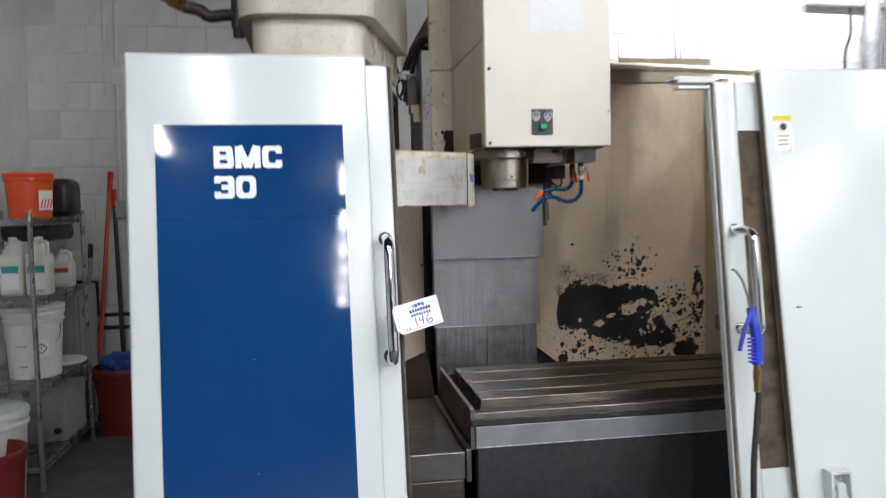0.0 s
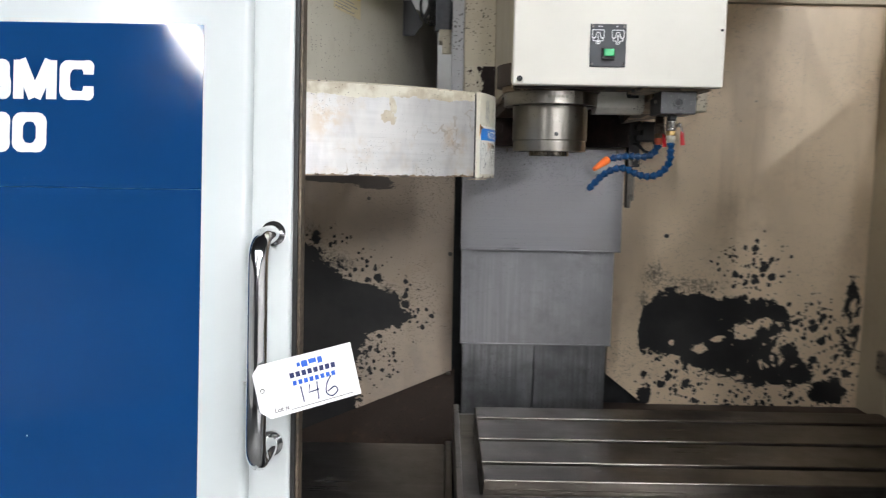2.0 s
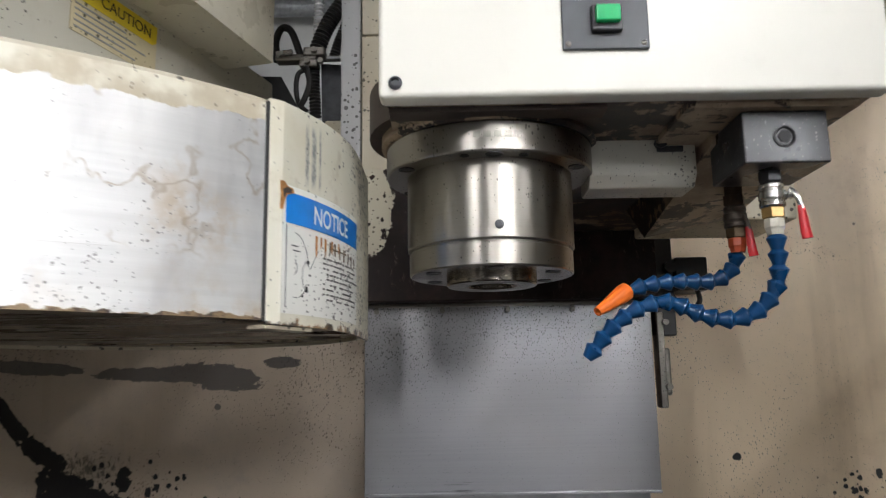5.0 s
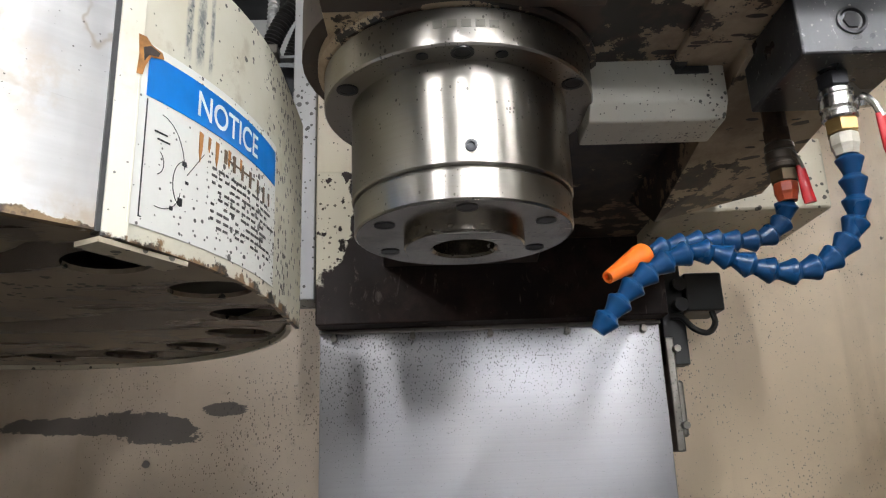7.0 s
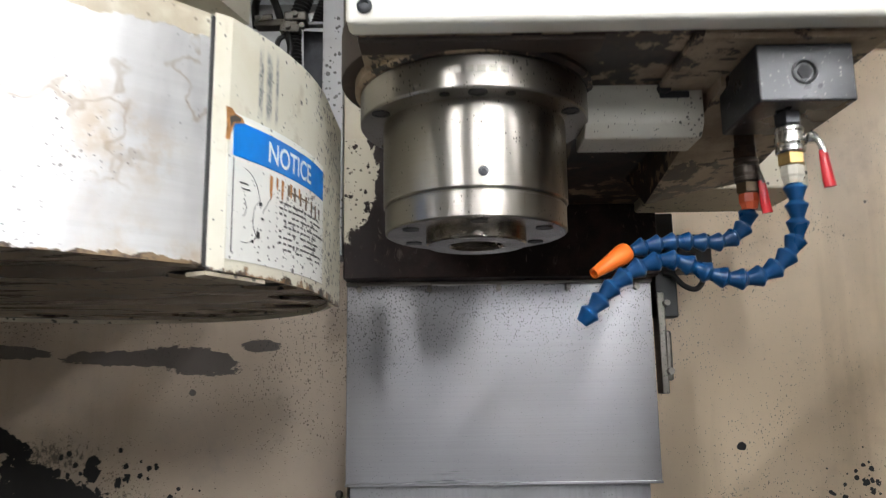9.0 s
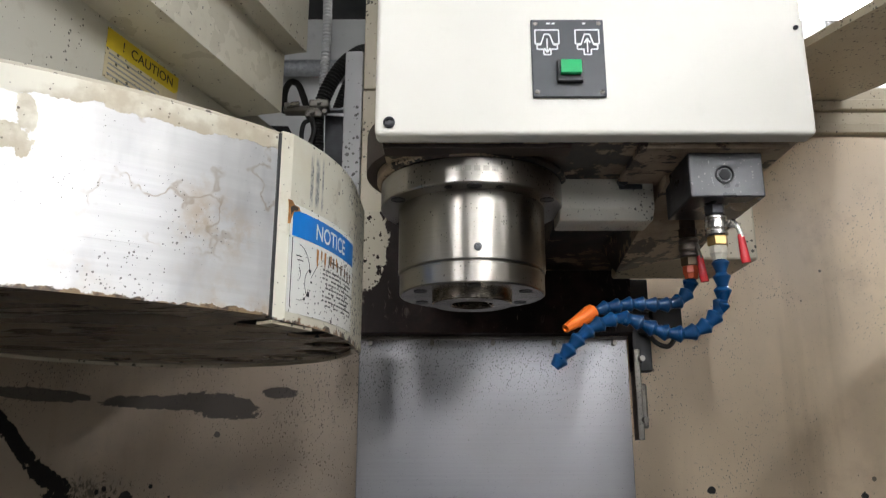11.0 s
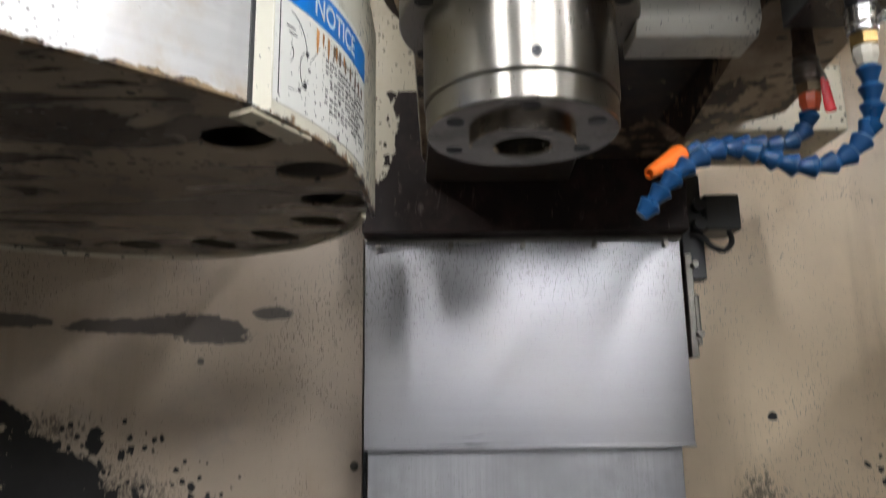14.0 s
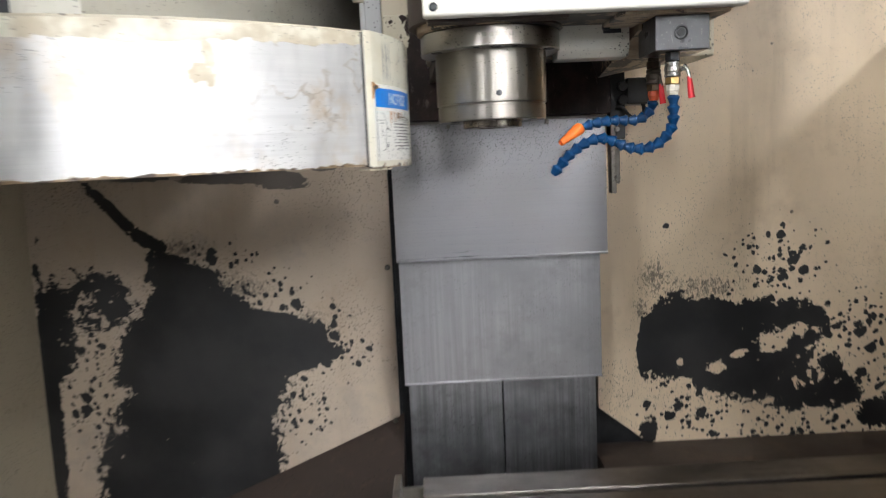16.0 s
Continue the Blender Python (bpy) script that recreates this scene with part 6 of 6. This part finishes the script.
part("nozzle_pipe", tube([lean(p) for p in smooth_line([(0.487, -0.430, 1.115), (0.483, -0.428, 1.15), (0.472, -0.425, 1.19), (0.455, -0.420, 1.215), (0.448, -0.418, 1.215)], 6)], 0.0033, 8), steel_dark, gun, "thin bent nozzle pipe", True)
coupling = part("coupling", lathe([(0, 0), (0.0075, 0), (0.0085, -0.012), (0.0085, -0.014), (0.0105, -0.016), (0.0105, -0.045), (0.0085, -0.047), (0.0085, -0.075), (0, -0.075)], tuple(lean((0.494, -0.435, 0.967))), None, 16), brass, gun, "brass hose coupling", True)
hose_top = lean((0.494, -0.435, 0.892))
part("hose", tube(smooth_line([hose_top, hose_top + Vector((-0.010, -0.006, -0.08)), hose_top + Vector((-0.030, -0.025, -0.22)), hose_top + Vector((-0.036, -0.05, -0.40)), hose_top + Vector((-0.02, -0.09, -0.62)), hose_top + Vector((0.02, -0.16, -0.86)), hose_top + Vector((0.16, -0.25, -0.883)), hose_top + Vector((0.5, -0.30, -0.883))], 8), 0.0085, 12), rubber, gun, "black air hose", True)

hook = thing("cup_holder", (0.708, -0.50, 0.56), "small worn white metal holder screwed to the panel", "holder")
hm = LEAN @ Matrix.Translation((-0.062, 0, 0))
part("body", moved(joined(box(0.735, 0.80, -0.412, -0.374, 0.652, 0.660, 0.001), box(0.735, 0.743, -0.412, -0.374, 0.575, 0.652, 0.001), box(0.744, 0.80, -0.378, -0.374, 0.575, 0.6515, 0.001), box(0.792, 0.80, -0.412, -0.3785, 0.585, 0.6515, 0.001)), hm), white_worn, hook, "folded white sheet")
part("spool", moved(joined(cylinder(0.013, (0.770, -0.379, 0.615), (0.770, -0.405, 0.615), 16), box(0.757, 0.783, -0.405, -0.400, 0.575, 0.615, 0.003)), hm), white_worn, hook, "", True)
warn = part("warning_label", moved(box(0.600, 0.660, -0.3735, -0.3721, 1.535, 1.642, 0.0003), LEAN), label_white, right_panel, "white and yellow warning sticker")
part("yellow_head", moved(box(0.602, 0.658, -0.3742, -0.3736, 1.626, 1.640, 0), LEAN), label_yellow, warn)
part("pictogram", moved(cylinder(0.010, (0.632, -0.3744, 1.608), (0.632, -0.3736, 1.608), 18), LEAN), ink_black, warn)
bars("small_print", [(0, 0, 0.034, 0.004), (0, -0.012, 0.030, 0.004), (0, -0.024, 0.032, 0.004)], saddle_grey, warn, LEAN @ Matrix.Translation((0.614, -0.3737, 1.580)) @ FRONT)

# ---- corner behind the machine: wire shelf and what stands on it ----
wire = plain("wire", (0.36, 0.36, 0.37), 0.3, 0.9, 60, 0.2)
shelf = thing("wire_shelf", (-2.33, 2.05, 0), "grey chrome wire shelving unit full of containers", "shelf")
SX0, SX1, SY0, SY1 = -2.55, -2.095, 1.66, 2.50
for x in (SX0, SX1):
    for y in (SY0, SY1):
        part("post", joined(cylinder(0.0127, (x, y, 0.02), (x, y, 1.42), 14), *[lathe([(0.0135, 0), (0.0145, 0.003), (0.0135, 0.006)], (x, y, z), None, 12) for z in (0.3, 0.6, 0.9, 1.2)], cylinder(0.018, (x, y, 0.0), (x, y, 0.02), 12)), wire, shelf, "", True)
for z in (0.125, 0.515, 0.965, 1.375):
    tray = part("tray", box(SX0, SX1, SY0 - 0.003, SY0 + 0.003, z - 0.03, z, 0), wire, shelf, "wire shelf tray")
    part("tray_rail", box(SX0, SX1, SY1 - 0.003, SY1 + 0.003, z - 0.03, z, 0), wire, tray)
    for x in (SX0, SX1):
        for h in (0.0, 0.031):
            part("tray_rail", cylinder(0.0032, (x, SY0, z - h), (x, SY1, z - h), 8), wire, tray)
        part("truss_wire", tube([Vector((x, SY0 + (SY1 - SY0) * k / 24, z - (0.003 if k % 2 else 0.028))) for k in range(25)], 0.0024, 6), wire, tray)
    for k in range(1, 36):
        y = SY0 + (SY1 - SY0) * k / 36
        part("wire", cylinder(0.0018, (SX0, y, z + 0.004), (SX1, y, z + 0.004), 6), wire, tray)


def bucket(x, y, z, r0, r1, h, mat, label, bail=True, name="bucket"):
    b = thing(name, (x, y, z), label, "bucket")
    part("body", lathe([(0, 0), (r0 - 0.004, 0), (r0, 0.004), (r0 + (r1 - r0) * 0.82, h * 0.82), (r1 + 0.006, h * 0.83), (r1 + 0.006, h * 0.86), (r1, h * 0.865), (r1 + 0.002, h * 0.93), (r1 + 0.009, h * 0.935), (r1 + 0.009, h * 0.97), (r1 + 0.004, h), (r1 - 0.004, h), (r0 - 0.004, 0.01), (0, 0.01)], (x, y, z), None, 40), mat, b, "", True)
    if bail:
        line = [(x + (r1 + 0.012) * math.cos(t) * 0.55 + 0.10, y - (r1 + 0.014) * math.cos(t), z + h * 0.84 - 0.12 * math.sin(t)) for t in [math.pi * k / 14 for k in range(15)]]
        part("bail", tube(line, 0.0025, 6), nickel, b, "wire bail")
    return b


bucket_orange = plain("bucket_orange", (0.78, 0.09, 0.02), 0.4, 0, 40, 0.08)
plastic_white = plain("plastic_white", (0.72, 0.72, 0.70), 0.4, 0, 30, 0.06)
ob = bucket(-2.225, 2.05, 1.3795, 0.106, 0.120, 0.245, bucket_orange, "bright orange plastic bucket on the top shelf", False)
em = Matrix.Translation((-2.225, 2.05, 1.392)) @ pose(0, 0, 0, 0, 0, 58) @ Matrix.Translation((0, -0.1205, 0)) @ FRONT
emblem = part("emblem", prism([(-0.042, 0.03), (0.042, 0.03), (0.042, 0.135), (-0.042, 0.135)], 0.0008, em), letter_white, ob, "white square emblem")
for k in range(4):
    part("stripe", prism([(-0.036 + 0.019 * k, 0.04), (-0.028 + 0.019 * k, 0.04), (-0.012 + 0.019 * k, 0.09), (-0.020 + 0.019 * k, 0.09)], 0.0006, em @ Matrix.Translation((0, 0, 0.001))), bucket_orange, emblem)
ob = bucket(-2.232, 2.03, 0.5195, 0.126, 0.148, 0.365, plastic_white, "white plastic pail with a printed warning on the shelf")
pm = Matrix.Translation((-2.232, 2.03, 0.5195)) @ pose(0, 0, 0, 0, 0, 32) @ Matrix.Translation((0, -0.1415, -0.02)) @ FRONT
label = part("label", prism([(-0.04, 0.14), (0.04, 0.14), (0.04, 0.23), (-0.04, 0.23)], 0.0008, pm), letter_white, ob)
part("hazard_diamond", prism([(0, 0.155), (0.03, 0.185), (0, 0.215), (-0.03, 0.185)], 0.0006, pm @ Matrix.Translation((0, 0, 0.0012))), ink_black, label)
part("diamond_field", prism([(0, 0.162), (0.023, 0.185), (0, 0.208), (-0.023, 0.185)], 0.0006, pm @ Matrix.Translation((0, 0, 0.0020))), letter_white, label)
bars("warning_mark", [(-0.002, 0.18, 0.004, 0.018), (-0.002, 0.172, 0.004, 0.004)], ink_black, label, pm @ Matrix.Translation((0, 0, 0.003)))
bars("scale_mark", [(-0.12, 0.20, 0.05, 0.004), (-0.11, 0.09, 0.045, 0.004)], ink_black, ob, pm @ pose(0, 0, 0, 0, -28) @ Matrix.Translation((0, 0, 0.012)))
part("lid", lathe([(0, 0.366), (0.150, 0.366), (0.158, 0.370), (0.158, 0.388), (0.145, 0.393), (0, 0.391)], (-2.232, 2.03, 0.5195), None, 36), plastic_white, ob, "", True)


def jug(x, y, z, w, h, body_mat, label, band):
    j = thing("jug", (x, y, z), label, "jug")
    part("body", joined(box(x - w / 2, x + w / 2, y - w / 2, y + w / 2, z, z + h * 0.72, 0.02, 3), lathe([(w * 0.48, 0), (w * 0.40, h * 0.08), (0.025, h * 0.2), (0.02, h * 0.26)], (x, y, z + h * 0.70), None, 20)), body_mat, j, "", True)
    part("cap", lathe([(0, h * 0.045), (0.021, h * 0.04), (0.022, 0), (0, 0)], (x, y, z + h * 0.96), None, 16), letter_white, j)
    part("grip", tube(smooth_line([(x + w * 0.1, y - w * 0.2, z + h * 0.92), (x + w * 0.42, y - w * 0.3, z + h * 0.90), (x + w * 0.46, y - w * 0.34, z + h * 0.68)], 5), 0.011, 10), body_mat, j, "", True)
    part("label", box(x - w * 0.36, x + w * 0.36, y - w / 2 - 0.001, y - w / 2 + 0.001, z + h * 0.12, z + h * 0.48, 0), letter_white, j)
    part("band", box(x - w * 0.36, x + w * 0.36, y - w / 2 - 0.0018, y - w / 2 - 0.001, z + h * 0.40, z + h * 0.52, 0), band, j)
    return j


teal = plain("teal", (0.02, 0.30, 0.27), 0.5, 0, 60, 0.1)
jug_milk = plain("jug_milk", (0.66, 0.66, 0.60), 0.45, 0, 30, 0.06)
jug(-2.150, 1.93, 0.9695, 0.115, 0.31, jug_milk, "white plastic gallon jug with a teal label", teal)
jug(-2.285, 1.95, 0.9695, 0.115, 0.31, jug_milk, "white plastic gallon jug with a teal label", teal)
jug(-2.165, 2.36, 0.9695, 0.105, 0.22, jug_milk, "small plastic jug with a red printed label", fit_orange)
shade = thing("hard_hat_box", (-2.25, 2.40, 1.3805), "black rounded plastic case at the end of the top shelf", "case")
part("body", box(-2.30, -2.09, 2.30, 2.52, 1.3795, 1.605, 0.05, 4), black_plastic, shade, "", True)
under_case = thing("tool_case", (-2.25, 2.30, 1.22), "black case hung under the top shelf", "case")
part("body", box(-2.40, -2.125, 2.08, 2.46, 1.25, 1.344, 0.03, 3), black_plastic, under_case, "", True)
boxm = plain("box_grey", (0.30, 0.31, 0.32), 0.45, 0.2, 40, 0.12)
crate = thing("steel_box", (-2.25, 2.26, 0.1295), "grey steel box with a small black knob on the low shelf", "box")
part("body", box(-2.40, -2.105, 2.08, 2.44, 0.1295, 0.395, 0.006), boxm, crate)
part("knob", cylinder(0.018, (-2.15, 2.08, 0.19), (-2.15, 2.062, 0.19), 16, 0.003), black_plastic, crate)
part("lid", box(-2.41, -2.095, 2.07, 2.45, 0.3955, 0.410, 0.004), boxm, crate)

lid = thing("pail_lid", (-2.20, 2.36, 0.5195), "white plastic pail lid lying on the shelf", "lid")
part("disc", lathe([(0, 0), (0.12, 0), (0.13, 0.006), (0.13, 0.02), (0.12, 0.024), (0, 0.020)], (-2.20, 2.36, 0.5195), None, 32), plastic_white, lid, "", True)
cabinet = thing("steel_cabinet", (-2.37, 2.84, 0), "grey steel cabinet behind the wire shelf", "cabinet")
part("body", box(-2.56, -2.19, 2.62, 3.06, 0.0, 0.92, 0.006), boxm, cabinet)
part("door", box(-2.186, -2.18, 2.65, 3.03, 0.05, 0.88, 0.002), boxm, cabinet)
part("latch", box(-2.18, -2.165, 2.70, 2.72, 0.74, 0.80, 0.002), nickel, cabinet)

bin_red = plain("bin_red", (0.16, 0.012, 0.012), 0.45, 0, 40, 0.15)
bucket(-1.935, 2.70, 0.0, 0.155, 0.190, 0.42, bin_red, "dark red plastic bin on the floor by the wall", False, "waste_bin")
rag = thing("rag", (-1.955, 2.66, 0.42), "crumpled blue cloth lying on the red bin", "cloth")
bm = bmesh.new()
bmesh.ops.create_icosphere(bm, subdivisions=4, radius=0.11)
for v in bm.verts:
    v.co *= 1 + 0.35 * noise.noise(v.co * 14) + 0.15 * noise.noise(v.co * 35)
    v.co.z *= 0.62
part("cloth", moved(bm, Matrix.Translation((-1.955, 2.66, 0.445))), plain("rag_blue", (0.02, 0.06, 0.22), 0.9, 0, 90, 0.3), rag, "", True)
bucket(-2.20, 1.28, 0.0, 0.14, 0.165, 0.34, bin_red, "red plastic bucket on the floor", False)
bucket(-2.32, 1.55, 0.0, 0.17, 0.20, 0.46, plain("bin_white", (0.6, 0.62, 0.62), 0.5, 0, 30, 0.1), "white plastic tub on the floor", False, "tub")


def broom(a, b, mat, label, foot, grip=None):
    s = thing("broom", b, label, "broom")
    part("pole", tube([a, Vector(a).lerp(Vector(b), 0.5), b], 0.014, 12), mat, s, "", True)
    part("grip", tube([a, Vector(a).lerp(Vector(b), 0.09)], 0.0165, 12), grip or lever_red, s)
    part("brush", moved(box(-0.14, 0.14, -0.03, 0.03, 0, 0.14, 0.01), Matrix.Translation((b[0], b[1], 0.0))), foot, s)


broom((-2.063, 3.07, 1.675), (-2.195, 2.98, 0.12), plain("pole_orange", (0.45, 0.06, 0.03), 0.4, 0, 60, 0.1), "red broom with an orange pole leaning on the wall", bin_red)
broom((-2.052, 3.08, 1.56), (-2.015, 3.0, 0.12), black_plastic, "black broom with a red grip leaning on the wall", black_plastic)
broom((-2.215, 3.08, 1.19), (-2.275, 3.0, 0.12), boxm, "grey mop handle with a black grip leaning on the wall", boxm, black_plastic)
pipes = thing("wall_pipes", (-2.1, 3.1, 0.6), "dark pipes running along the wall", "pipes")
part("pipe", tube([(-2.33, 3.085, 0.93), (-2.19, 3.085, 0.93), (-2.185, 3.085, 0.70), (-1.75, 3.085, 0.70)], 0.014, 10), black_plastic, pipes)
part("pipe", tube([(-2.30, 3.085, 0.82), (-2.24, 3.085, 0.82), (-2.235, 3.085, 0.61), (-1.75, 3.085, 0.61)], 0.014, 10), black_plastic, pipes)
cond = thing("wall_conduit", (-2.0, 3.1, 1.3), "thin grey conduit with a switch box on the block wall", "conduit")
part("conduit", joined(cylinder(0.012, (-1.985, 3.105, 3.62), (-2.02, 3.105, 1.46), 10), cylinder(0.007, (-2.05, 3.11, 3.62), (-2.09, 3.11, 2.2), 8)), block_white, cond)
part("switch_box", box(-2.05, -1.985, 3.06, 3.12, 1.36, 1.48, 0.004), saddle_grey, cond)
part("junction_box", box(-2.03, -1.97, 3.08, 3.12, 2.26, 2.38, 0.004), block_white, cond)

airpipe = thing("air_pipe", (-0.92, 0.3, 2.0), "dark iron pipe elbow with a brass valve above the front panel", "pipe")
iron = plain("iron", (0.05, 0.042, 0.038), 0.5, 0.5, 80, 0.4)
part("pipe", tube(smooth_line([(-1.10, 0.30, 2.085), (-1.05, 0.30, 2.075), (-1.02, 0.30, 2.055), (-0.97, 0.30, 2.06), (-0.93, 0.30, 2.06)], 5), 0.020, 14), iron, airpipe, "", True)
part("tee", joined(cylinder(0.0235, (-0.925, 0.30, 2.11), (-0.925, 0.30, 2.02), 18), cylinder(0.019, (-0.925, 0.30, 2.02), (-0.925, 0.30, 1.985), 16, 0.003), cylinder(0.019, (-0.925, 0.30, 2.11), (-0.925, 0.30, 3.2), 16)), iron, airpipe, "", True)
part("valve", joined(cylinder(0.022, (-1.145, 0.30, 2.105), (-1.095, 0.30, 2.085), 6), cylinder(0.016, (-1.17, 0.30, 2.12), (-1.14, 0.30, 2.104), 14)), brass, airpipe, "brass valve")

runs = thing("wall_conduits", (2.1, 3.1, 2.4), "white painted conduits running up the block wall", "conduit")
for x in (2.06, 2.10, 2.25):
    part("conduit", cylinder(0.014, (x, 3.10, 1.6), (x, 3.10, 3.62), 10), block_white, runs)
riser = thing("riser_pipe", (3.65, 3.0, 2.0), "grey riser pipe with couplings by the wall", "pipe")
part("pipe", joined(cylinder(0.055, (3.66, 3.02, 0.0), (3.66, 3.02, 3.62), 18), cylinder(0.065, (3.66, 3.02, 2.60), (3.66, 3.02, 2.78), 18)), saddle_grey, riser, "", True)
part("pipe", cylinder(0.025, (3.82, 3.05, 0.0), (3.82, 3.05, 3.62), 14), saddle_grey, riser, "", True)
part("cross_pipe", cylinder(0.025, (3.1, 3.06, 2.92), (3.9, 3.06, 2.90), 14), saddle_grey, riser, "", True)
part("cable", tube(smooth_line([(3.50, 3.08, 3.0), (3.52, 3.08, 2.7), (3.47, 3.08, 2.5), (3.50, 3.08, 2.0)], 6), 0.010, 8), rubber, riser, "", True)

duct = thing("ceiling_pipe", (0, 3.0, 3.26), "dark grey pipe running along the wall under the ceiling", "pipe")
part("pipe", cylinder(0.045, (-2.58, 3.02, 3.265), (6.9, 3.02, 3.265), 16), saddle_grey, duct, "", True)
for x in (-1.8, -0.2, 1.4, 3.0, 4.6):
    part("hanger", box(x - 0.012, x + 0.012, 3.01, 3.03, 3.305, 3.62, 0.001), saddle_grey, duct)

# ---- pieces of the walls ----
bm = box(0.003, 0.387, 0.0, 0.014, 0.003, 0.187, 0.003, 1)
block_mesh = bpy.data.meshes.new("block")
bm.to_mesh(block_mesh)
bm.free()
block_mesh.materials.append(block_white)
for x0, x1, z0, z1 in ((-2.58, -0.9, 0.2, 3.0), (1.2, 4.6, 2.0, 3.4)):
    for r in range(int(z0 / 0.19), int(z1 / 0.19)):
        x = x0 + (0.195 if r % 2 else 0.0) - 0.195
        while x < x1:
            if x > -2.58 - 0.001:
                o = new("block", block_mesh)
                o.location = (x, 3.1145, r * 0.19)
                o.parent = wall_back
            x += 0.39
